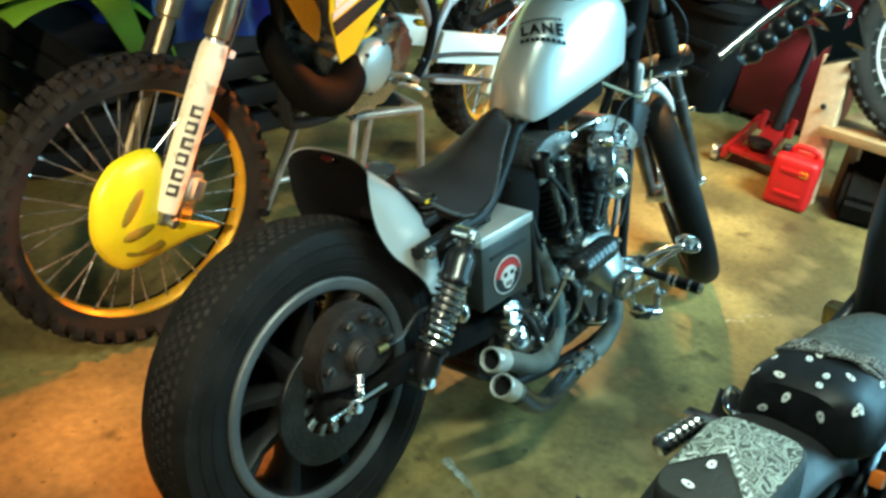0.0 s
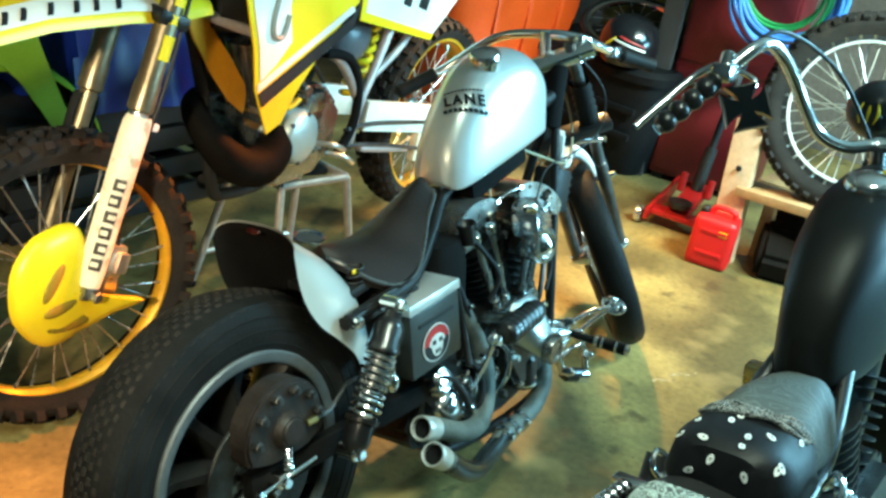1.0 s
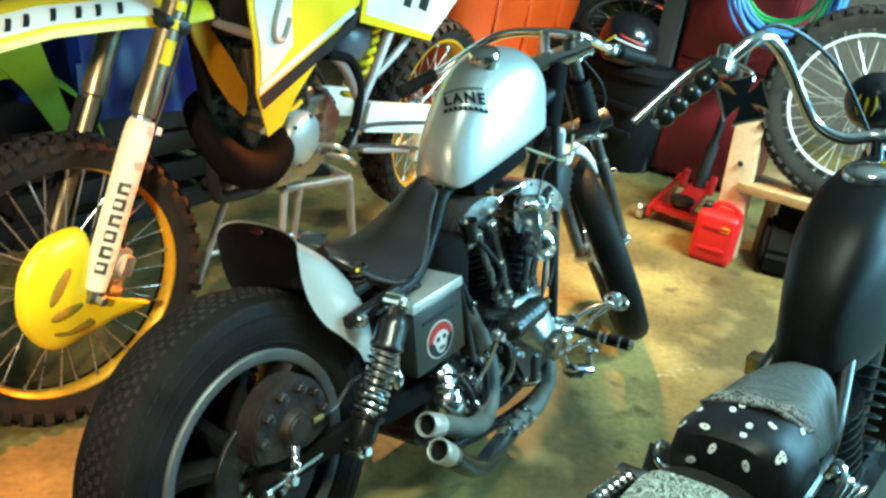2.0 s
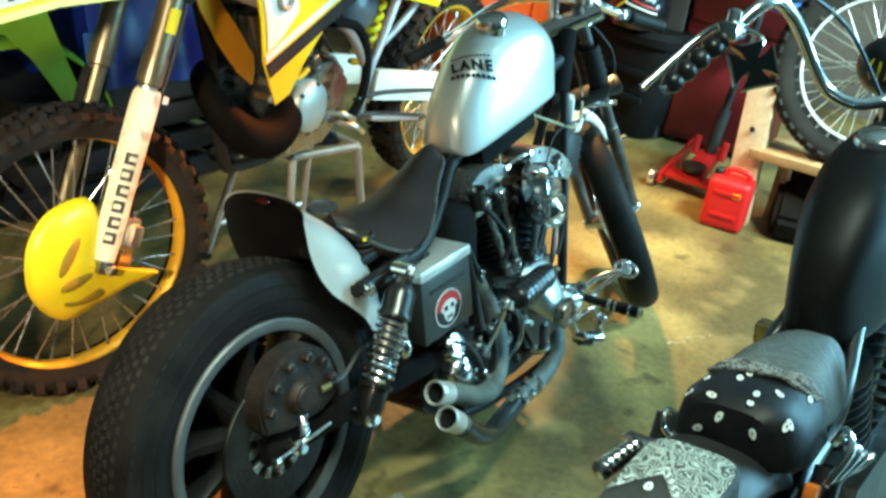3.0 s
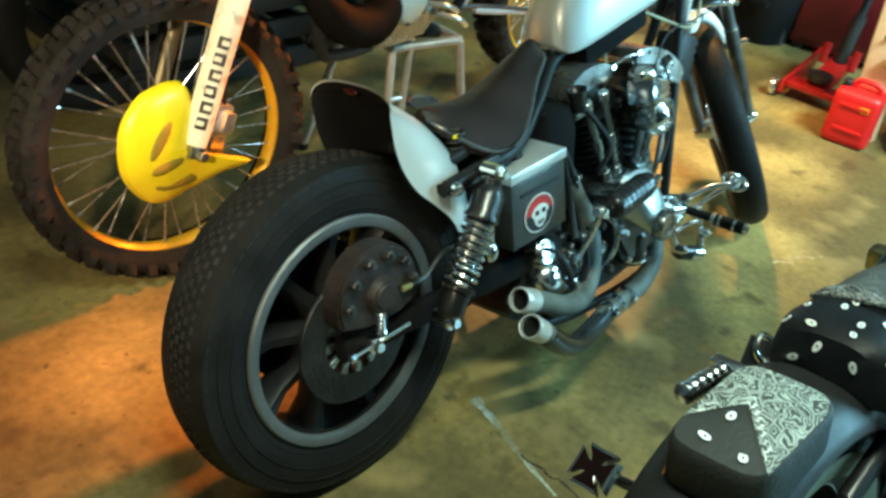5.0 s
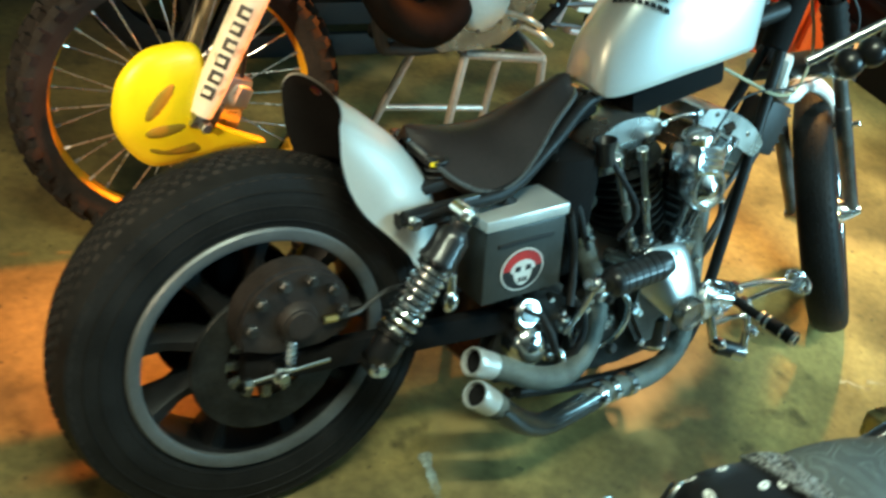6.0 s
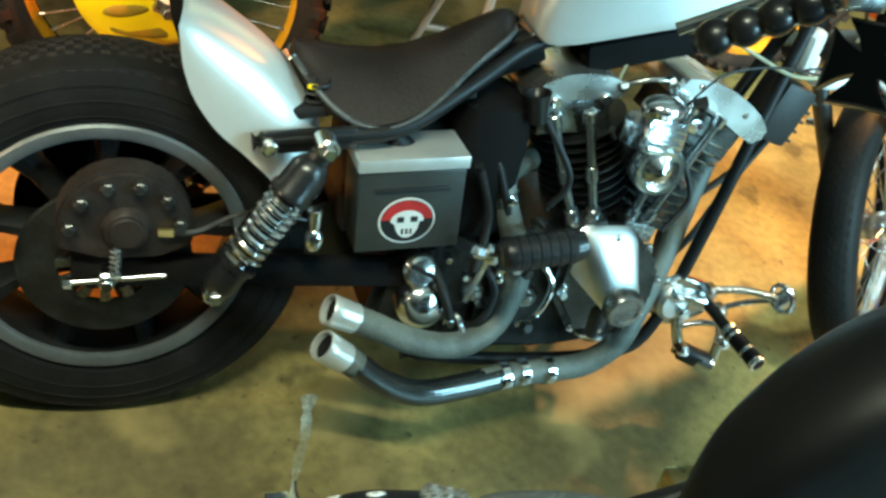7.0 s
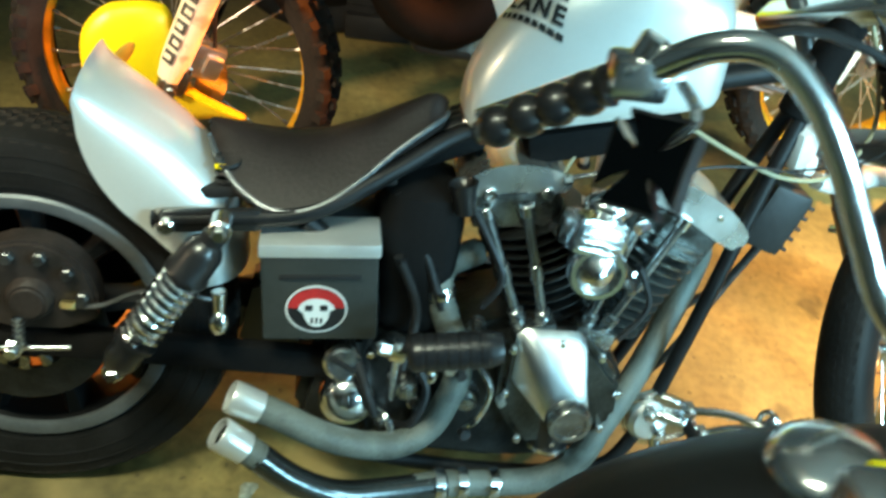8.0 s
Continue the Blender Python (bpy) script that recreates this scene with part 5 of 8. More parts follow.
def dirt_front():
    wire_wheel(dirt, DC, DAX, 0.352, 0.050, 0.289, 0.022, 0.03, 0.045, GOLD_RIM, SPOKE_STEEL, "dusty knobbly front tyre", "gold anodised rim", 38, (0.024, 0.022, 0.026))
    bm = B()
    lathe(bm, [(0.055, 0.052), (0.12, 0.052), (0.12, 0.056), (0.055, 0.056)], DC, DAX, 40, wrap=True)
    part("brake_disc", bm, SPOKE_STEEL, dirt)
    up = V(0.345, -0.01, 0.94).normalized()
    near, far = DC + DAX * 0.112 + V(0.015, 0, 0.02), DC - DAX * 0.105 + V(0.015, 0, 0.02)
    # Far leg and guard get darker colours than the near pair: painted shade.
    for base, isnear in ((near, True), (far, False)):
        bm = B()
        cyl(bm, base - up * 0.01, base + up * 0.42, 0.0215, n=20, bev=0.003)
        leg = part("fork_leg", bm, POLISHED if isnear else FORK_DARK, dirt, "silver fork leg" if isnear else "far fork leg with its shade put into a darker colour")
        bm = B()
        lathe(bm, [(0.023, 0.40), (0.029, 0.405), (0.029, 0.46), (0.0265, 0.47), (0.0265, 0.86), (0.0001, 0.862)], base, up, 22)
        tubeo = part("fork_tube", bm, FORK_DARK, leg, "dark bronze upper fork tube")
        if isnear:
            for t0, t1 in ((0.52, 0.575), (0.60, 0.62), (0.64, 0.66), (0.68, 0.70)):
                s, u, d = frame_of(up)
                bm = B()
                loops = []
                for t in (t0, t1):
                    loops.append([base + up * t + 0.0272 * (math.cos(a) * V(0, -1, 0) + math.sin(a) * V(1, 0, -0.36).normalized()) for a in (-0.7, -0.35, 0, 0.35, 0.7)])
                rings(bm, loops, False)
                part("fork_decal", bm, YELLOW, tubeo, "yellow decal mark")
        # guard on the lower leg
        bm = B()
        loops = []
        side = V(1, 0, -0.367).normalized()
        for t, w in ((0.0, 0.026), (0.04, 0.031), (0.2, 0.034), (0.345, 0.036), (0.378, 0.034), (0.392, 0.027)):
            row = []
            for k in range(13):
                a = radians(-105 + 17.5 * k)
                row.append(base + up * t + side * w * math.sin(a) * 1.0 + V(0, -1, 0) * (0.032 * math.cos(a)) * (1 if isnear else -1))
            loops.append(row)
        rings(bm, loops, False)
        thicken(bm, 0.003)
        guard = part("fork_guard", bm, CREAM if isnear else BLACK_SATIN, leg, "worn cream fork guard with dark lettering shapes" if isnear else "far fork guard with its shade put into a darker colour")
        if isnear:
            for k in range(6):
                t = 0.055 + 0.0365 * k
                bm = B()
                turn = Matrix.Rotation(radians(-38), 3, up)
                rot = turn @ Matrix((side, V(0, 1, 0), up)).transposed()
                nrm = turn @ V(0, -1, 0)
                p = base + up * t + nrm * 0.0318
                box(bm, p, (0.026, 0.003, 0.027), rot, 0.002)
                part("lettering_bar", bm, PRINT_BROWN, guard)
                bm = B()
                box(bm, p + nrm * 0.0012 + rot @ V(0.004 if k % 2 else -0.003, 0, 0), (0.017, 0.002, 0.011), rot, 0.001)
                part("lettering_gap", bm, CREAM, guard)
            rot = Matrix((side, V(0, 1, 0), up)).transposed()
            bm = B()
            box(bm, base + up * 0.375 + side * 0.040 + V(0, -0.01, 0), (0.03, 0.02, 0.018), rot, 0.004)
            part("guard_clip", bm, WHITE_PLASTIC, guard)
            bm = B()
            box(bm, base + V(0.01, -0.005, 0.0), (0.06, 0.035, 0.075), rot, 0.012)
            cyl(bm, base + V(0.0, -0.02, -0.02), base + V(0.0, -0.04, -0.02), 0.014, n=6, bev=0.003)
            part("axle_lug", bm, CAST_ALU, leg, "cast axle lug")
            bm = B()
            box(bm, base + V(0.070, 0.005, 0.035), (0.075, 0.035, 0.08), rot, 0.014)
            box(bm, base + V(0.085, -0.012, 0.03), (0.035, 0.03, 0.05), rot, 0.008)
            part("brake_caliper", bm, POLISHED, leg, "cast brake caliper")
            bm = B()
            tube(bm, [base + V(0.09, 0.0, 0.05), base + V(0.10, -0.01, 0.2), base + up * 0.45 + V(0.035, -0.02, 0), base + up * 0.8 + V(0.03, -0.01, 0)], 0.0045, 8)
            part("brake_hose", bm, BLACK_SATIN, leg)
    # yellow disc guard: domed rounded shell with a pointed tail
    cen = V(-0.074, -0.070, 0.388)
    ring_ = [(-0.005, 0.130), (-0.055, 0.118), (-0.095, 0.075), (-0.108, 0.024), (-0.104, -0.04), (-0.075, -0.095), (-0.03, -0.138), (0.025, -0.145), (0.085, -0.128), (0.14, -0.108),
             (0.198, -0.098), (0.203, -0.108 + 0.02), (0.15, -0.07), (0.105, -0.05), (0.085, -0.005), (0.078, 0.05), (0.062, 0.115), (0.03, 0.13)]
    edge = smooth_line([V(a * 1.04, 0, b * 1.04) for a, b in ring_], 4, True)
    bm = B()
    loops = []
    for f, dep in ((1.0, 0.014), (0.985, 0.002), (0.94, -0.008), (0.8, -0.018), (0.6, -0.026), (0.35, -0.031), (0.12, -0.033)):
        loops.append([cen + V(p.x * f, dep - 0.34 * max(0.0, p.x * f - 0.055), p.z * f) for p in edge])
    rings(bm, loops, True, False, True)
    guard = part("disc_guard", bm, YELLOW, dirt, "bright yellow plastic disc guard with slots painted on")
    # No holes are cut: darker yellow ovals paint in the shade of the slots.
    for (x, z, w, h, ang, dep) in ((-0.032, 0.028, 0.040, 0.0125, 55, -0.0305), (-0.012, -0.038, 0.040, 0.0125, 6, -0.0305), (0.026, -0.090, 0.060, 0.0155, -4, -0.0225), (0.07, -0.022, 0.012, 0.010, 20, -0.024), (0.098, -0.062, 0.012, 0.011, 30, -0.0185)):
        bm = B()
        m = Matrix.Rotation(radians(-ang), 3, "Y")
        ball(bm, cen + V(x, dep + 0.001 - 0.34 * max(0.0, x - 0.055), z), (w * 1.18, 0.005, h * 1.25), 16, m)
        part("vent_slot", bm, SLOT_SHADE, guard)
    # mudguard over the wheel
    bm = B()
    loops = []
    for u, w, hw in ((-0.62, 0.90, 0.055), (-0.5, 0.945, 0.075), (-0.3, 0.985, 0.085), (-0.1, 1.005, 0.09), (0.1, 1.0, 0.092), (0.25, 0.985, 0.085), (0.38, 0.985, 0.07)):
        row = [V(u, hw * math.sin(radians(a)), w - 0.052 * (1 - math.cos(radians(a)))) for a in range(-90, 91, 15)]
        loops.append(row)
    rings(bm, loops, False)
    thicken(bm, 0.003)
    fend = part("mudguard", bm, YELLOW, dirt, "yellow front mudguard with a white stripe")
    bm = B()
    loops = []
    for u, w, hw in ((-0.5, 0.945, 0.0785), (-0.3, 0.985, 0.0885), (-0.1, 1.005, 0.0935), (0.1, 1.0, 0.0955), (0.2, 0.99, 0.092)):
        loops.append([V(u, hw * math.sin(radians(a)), w - 0.0525 * (1 - math.cos(radians(a))) + 0.002) for a in range(-64, -23, 5)])
    rings(bm, loops, False)
    stripe = part("stripe", bm, WHITE_PLASTIC, fend, "white printed stripe")
    rnd = random.Random(5)
    for k in range(11):
        u = -0.47 + 0.055 * k + rnd.uniform(-0.008, 0.008)
        S = ((-0.5, 0.945, 0.0785), (-0.3, 0.985, 0.0885), (-0.1, 1.005, 0.0935), (0.1, 1.0, 0.0955), (0.2, 0.99, 0.092))
        q0, q1 = next((a_, b_) for a_, b_ in zip(S, S[1:]) if u <= b_[0])
        f = (u - q0[0]) / (q1[0] - q0[0])
        w, hw = q0[1] + (q1[1] - q0[1]) * f, q0[2] + (q1[2] - q0[2]) * f
        bm = B()
        loops = []
        for a in (-58, -50, -42, -34):
            sl = 0.012 * (a + 46) / 12
            loops.append([V(u + sl + d_, (hw + 0.0012) * math.sin(radians(a)), w - 0.0525 * (1 - math.cos(radians(a))) + 0.0034) for d_ in (-0.007, 0.007)])
        rings(bm, loops, False)
        part("lettering_bar", bm, BLACK_SATIN, stripe)
    # clamps
    for t in (0.62, 0.82):
        bm = B()
        c = (near + far) / 2 + up * t
        box(bm, c, (0.08, 0.27, 0.035), Euler((0, radians(20), radians(-15))).to_matrix(), 0.012)
        part("triple_clamp", bm, CAST_DARK if t < 0.7 else CAST_ALU, dirt)
    bm = B()
    tube(bm, [near + up * 0.9 + V(0.10, -0.27, 0.06), near + up * 0.9 + V(0.03, -0.15, 0.07), (near + far) / 2 + up * 0.92, far + up * 0.9 + V(0.03, 0.15, 0.07), far + up * 0.9 + V(0.10, 0.27, 0.06)], 0.013, 12)
    part("handlebar", bm, CAST_ALU, dirt)


def dirt_body():
    v = -0.135
    bm = B()
    plate(bm, [V(a, v, b) for a, b in ((0.40, 1.06), (0.417, 0.979), (0.455, 0.862), (0.473, 0.749), (0.533, 0.626), (0.59, 0.645), (0.64, 0.72), (0.725, 0.80), (0.80, 0.87), (0.895, 0.93), (0.93, 1.06))], 0.006, 0.002)
    sh = part("tank_shroud", bm, YELLOW, dirt, "yellow tank shroud with white and black graphics")
    bm = B()
    plate(bm, [V(a, v - 0.005, b) for a, b in ((0.425, 1.05), (0.437, 0.97), (0.472, 0.86), (0.485, 0.775), (0.545, 0.81), (0.60, 0.86), (0.58, 0.95), (0.60, 1.05))], 0.002)
    part("white_graphic", bm, WHITE_PLASTIC, sh)
    bm = B()
    tube(bm, [V(a, v - 0.007, b) for a, b in ((0.535, 1.0), (0.515, 0.93), (0.52, 0.885), (0.555, 0.88), (0.575, 0.93))], 0.008, 6, 6)
    part("grey_graphic", bm, GREY_PRINT, sh)
    for q, mt in (([(0.480, 0.742), (0.865, 0.895), (0.888, 0.925), (0.90, 0.915), (0.87, 0.86), (0.50, 0.706)], BLACK_SATIN), ([(0.476, 0.768), (0.60, 0.82), (0.86, 0.925), (0.875, 0.91), (0.60, 0.80), (0.479, 0.748)], WHITE_PLASTIC)):
        bm = B()
        plate(bm, [V(a, v - 0.0055, b) for a, b in q], 0.002)
        part("stripe_graphic", bm, mt, sh)
    # Far shroud: shade painted in as amber, set forward to fit the camera's view.
    bm = B()
    plate(bm, [V(a, -0.03 + 0.03 * (a - 0.32), b) for a, b in ((0.32, 0.95), (0.373, 0.95), (0.421, 0.894), (0.50, 0.81), (0.586, 0.711), (0.58, 0.638), (0.51, 0.69), (0.43, 0.78), (0.36, 0.87))], 0.006, 0.002)
    part("tank_shroud", bm, shade("shaded_yellow_plastic", (0.72, 0.30, 0.008), 0.4, 0, 0.15, 7, 90, 0.05), dirt, "far yellow shroud with its shade painted in as amber")
    for vv in (-0.09, 0.09):
        bm = B()
        box(bm, V(0.60, vv, 0.79), (0.04, 0.07, 0.24), Euler((0, radians(14), 0)).to_matrix(), 0.008)
        part("radiator", bm, BLACK_SATIN, dirt)
    bm = B()
    loops = []
    for u, w0, w1, h in ((0.42, 0.88, 1.0, 0.06), (0.5, 0.86, 1.08, 0.1), (0.65, 0.85, 1.1, 0.11), (0.8, 0.88, 1.06, 0.1), (0.95, 0.9, 1.02, 0.09), (1.2, 0.93, 1.02, 0.09), (1.5, 0.96, 1.03, 0.08)):
        loops.append([V(u, h * math.cos(a), (w0 + w1) / 2 + (w1 - w0) / 2 * math.sin(a)) for a in [math.tau * k / 20 for k in range(20)]])
    rings(bm, loops)
    part("seat", bm, BLACK_SATIN, dirt, "black seat and tank top")
    # frame: near upper tubes aluminium, low and far tubes coloured black
    for pts, r, mt in (([V(0.36, 0, 0.96), V(0.44, 0, 0.72), V(0.50, 0, 0.45), V(0.56, 0.0, 0.41), V(0.70, 0.0, 0.40), V(0.82, 0.0, 0.42)], 0.017, BLACK_SATIN),
                       ([V(0.97, -0.11, 0.48), V(1.0, -0.115, 0.62), V(1.05, -0.115, 0.70), V(1.13, -0.11, 0.83), V(1.2, -0.1, 0.92)], 0.0145, FRAME_ALU),
                       ([V(0.38, -0.03, 0.93), V(0.6, -0.1, 0.85), V(0.85, -0.11, 0.78), V(0.98, -0.115, 0.64)], 0.014, FRAME_ALU),
                       ([V(0.50, 0.03, 0.45), V(0.85, 0.09, 0.40), V(0.98, 0.11, 0.5), V(1.12, 0.1, 0.83)], 0.019, BLACK_SATIN),
                       ([V(1.05, -0.09, 0.66), V(1.25, -0.09, 0.76), V(1.45, -0.08, 0.93)], 0.012, FRAME_ALU)):
        bm = B()
        tube(bm, pts, r, 12, 6)
        part("frame_tube", bm, mt, dirt, "frame tube, dull aluminium on the near upper side, black elsewhere")
    # engine
    bm = B()
    plate(bm, [V(a, -0.01, b) for a, b in ((0.54, 0.50), (0.60, 0.44), (0.80, 0.43), (0.90, 0.50), (0.92, 0.62), (0.84, 0.70), (0.66, 0.71), (0.56, 0.64))], 0.2, 0.02)
    eng = part("engine", bm, CAST_ALU, dirt, "worn cast aluminium engine")
    bm = B()
    lathe(bm, [(0.075, -0.02), (0.078, 0.0), (0.072, 0.018), (0.06, 0.026), (0.02, 0.031), (0.0001, 0.031)], V(0.685, -0.125, 0.585), V(0, -1, 0), 32)
    cov = part("clutch_cover", bm, shade("cover_alu", (0.60, 0.68, 0.66), 0.4, 0.5, 0.15), eng, "round pale engine cover")
    for k in range(6):
        bm = B()
        a = math.tau * k / 6 + 0.3
        p = V(0.685 + 0.068 * math.cos(a), -0.141, 0.585 + 0.068 * math.sin(a))
        cyl(bm, p, p + V(0, -0.009, 0), 0.006, n=6)
        part("cover_bolt", bm, STEEL_DARK, cov)
    bm = B()
    cyl(bm, V(0.64, 0, 0.68), V(0.60, 0, 0.84), 0.06, n=20)
    box(bm, V(0.66, -0.07, 0.735), (0.11, 0.09, 0.07), None, 0.012)
    cyl(bm, V(0.70, -0.11, 0.71), V(0.70, -0.14, 0.71), 0.02, n=16, bev=0.004)
    box(bm, V(0.75, -0.1, 0.67), (0.09, 0.07, 0.06), None, 0.014)
    part("cylinder", bm, CAST_ALU, eng, "cast cylinder and carburettor")
    for p, q in ((V(0.76, -0.12, 0.55), V(0.86, -0.17, 0.52)), (V(0.84, -0.12, 0.50), V(0.93, -0.16, 0.46))):
        bm = B()
        tube(bm, [p, (p + q) / 2 + V(0, -0.02, 0.01), q], 0.008, 8)
        part("foot_lever", bm, POLISHED, eng)
    for pts in ([V(0.62, -0.06, 0.82), V(0.70, -0.13, 0.79), V(0.79, -0.12, 0.72)], [V(0.58, -0.09, 0.72), V(0.62, -0.13, 0.68), V(0.66, -0.14, 0.70)]):
        bm = B()
        tube(bm, pts, 0.007, 8, 6)
        part("hose", bm, YELLOW if pts[0].z < 0.8 else BLACK_SATIN, eng)
    bm = B()
    tube(bm, [V(0.45, 0.02, 0.70), V(0.41, 0.0, 0.68), V(0.40, -0.06, 0.63), V(0.45, -0.105, 0.56), V(0.535, -0.12, 0.535), V(0.60, -0.115, 0.565), V(0.62, -0.09, 0.61)],
         [0.026, 0.03, 0.040, 0.050, 0.054, 0.05, 0.04], 22, 7)
    part("exhaust_chamber", bm, PIPE_SHADED, dirt, "brown steel expansion exhaust, darkened for the shade it sits in")
    # rear
    wire_wheel(dirt, V(1.62, 0.0, 0.44), V(0, -1, 0), 0.345, 0.06, 0.276, 0.044, 0.04, 0.05, GOLD_RIM, SPOKE_STEEL, "dusty knobbly rear tyre", "gold anodised rim", 40, (0.028, 0.024, 0.016))
    for sgn in (-1, 1):
        bm = B()
        box(bm, V(1.285, 0.10 * sgn, 0.515), (0.48, 0.034, 0.094), Euler((0, radians(12.5), 0)).to_matrix(), 0.008)
        part("swingarm", bm, WHITE_PLASTIC, dirt, "pale swingarm")
    bm = B()
    tube(bm, [V(0.93, -0.12, 0.50), V(1.1, -0.125, 0.47), V(1.5, -0.115, 0.36)], 0.007, 6)
    tube(bm, [V(0.93, -0.12, 0.55), V(1.1, -0.125, 0.54), V(1.5, -0.115, 0.46)], 0.007, 6)
    part("chain", bm, STEEL_DARK, dirt)
    bm = B()
    box(bm, V(1.43, -0.105, 0.385), (0.075, 0.03, 0.10), Euler((0, radians(12), 0)).to_matrix(), 0.008)
    part("chain_guide", bm, CREAM, dirt, "worn cream plastic chain guide")
    bm = B()
    tube(bm, [V(1.02, -0.115, 0.475), V(1.12, -0.12, 0.45), V(1.34, -0.11, 0.40)], 0.012, 8)
    part("brake_rod", bm, FRAME_ALU, dirt)
    bm = B()
    ball(bm, V(1.04, -0.02, 0.79), (0.10, 0.06, 0.085), 20)
    part("airbox", bm, shade("grey_airbox", (0.10, 0.10, 0.11), 0.3, 0, 0.2), dirt, "grey rounded airbox")
    bm = B()
    tube(bm, [V(0.78, -0.115, 0.80), V(0.90, -0.125, 0.77), V(0.965, -0.125, 0.68), V(0.97, -0.12, 0.56), V(0.90, -0.12, 0.48)], 0.014, 10)
    part("hose", bm, INSIDE_BLACK, dirt, "thick black hose")
    bm = B()
    helix = [V(1.08 + 0.06 * t / 60 + 0.03 * math.cos(t * 0.7), -0.03 + 0.03 * math.sin(t * 0.7), 0.60 + 0.0035 * t) for t in range(62)]
    tube(bm, helix, 0.0095, 6, 1)
    part("shock_spring", bm, YELLOW, dirt, "yellow shock spring")
    bm = B()
    plate(bm, [V(a, -0.135, b) for a, b in ((0.93, 1.04), (0.91, 0.885), (1.10, 0.845), (1.33, 0.778), (1.42, 0.84), (1.50, 0.90), (1.52, 1.04))], 0.006, 0.002)
    side = part("side_panel", bm, WHITE_PLASTIC, dirt, "white side panel with yellow edge and dark printed shapes")
    bm = B()
    plate(bm, [V(a, -0.1395, b) for a, b in ((0.91, 1.04), (0.905, 0.88), (1.33, 0.773), (1.345, 0.79), (0.93, 0.90), (0.945, 1.04))], 0.003)
    part("yellow_edge", bm, YELLOW, side)
    for x, z, w, h in ((1.17, 0.945, 0.045, 0.10), (1.27, 0.93, 0.055, 0.11), (1.02, 0.95, 0.05, 0.02)):
        bm = B()
        box(bm, V(x, -0.14, z), (w, 0.002, h), Euler((0, radians(18), 0)).to_matrix(), 0.0008)
        part("printed_bar", bm, BLACK_SATIN if w < 0.049 or h > 0.05 else YELLOW, side)
    bm = B()
    loops = [[V(u, 0.08 * math.sin(radians(a)), w - 0.03 * (1 - math.cos(radians(a)))) for a in range(-90, 91, 18)] for u, w in ((1.4, 1.03), (1.7, 1.08), (2.0, 1.1))]
    rings(bm, loops, False)
    thicken(bm, 0.003)
    part("rear_mudguard", bm, YELLOW, dirt)


def work_stand():
    st = thing("work_stand", pose(0.086, 0.70, 0, 0, 0, 9), "bare steel tube work stand under the dirt bike", "stand")
    c = [V(0.752, -0.045, 0.395), V(0.925, -0.150, 0.415), V(0.985, 0.06, 0.405), V(0.80, 0.165, 0.39)]
    f = [V(0.722, -0.075, 0.0), V(0.965, -0.20, 0.0), V(1.04, 0.11, 0.0), V(0.685, 0.205, 0.0)]
    for i in range(4):
        bm = B()
        cyl(bm, c[i], c[(i + 1) % 4], 0.0125, n=12, bev=0.002)
        part("top_rail", bm, STAND_STEEL, st)
        bm = B()
        cyl(bm, c[i], f[i], 0.012, n=12, bev=0.002)
        leg = part("leg", bm, STAND_STEEL, st)
        bm = B()
        cyl(bm, f[i], f[i] + V(0, 0, 0.02), 0.017, n=12, bev=0.003)
        part("foot", bm, RUBBER, leg)
    for i in (0, 2):
        bm = B()
        cyl(bm, c[i].lerp(f[i], 0.72), c[(i + 1) % 4].lerp(f[(i + 1) % 4], 0.72), 0.01, n=10)
        part("brace", bm, STAND_STEEL, st)
    bm = B()
    box(bm, (c[0] + c[2]) / 2 + V(0, 0, 0.02), (0.16, 0.16, 0.016), Euler((0, 0, radians(-30))).to_matrix(), 0.004)
    part("pad", bm, RUBBER, st, "black rubber top pad")


dirt_front()
dirt_body()
work_stand()


# ---- the black motorcycle ----
MATTE_BLACK = shade("matte_black_paint", (0.008, 0.0078, 0.0076), 0.46, 0, 0.15, 5, 120, 0.04, None, 0.5, 0.05, spec=0.25)
black_bike = thing("motorcycle", pose(0.07, -0.90, 0, -10, 0, 0), "matte black custom motorcycle with paisley-covered seats", "motorcycle")


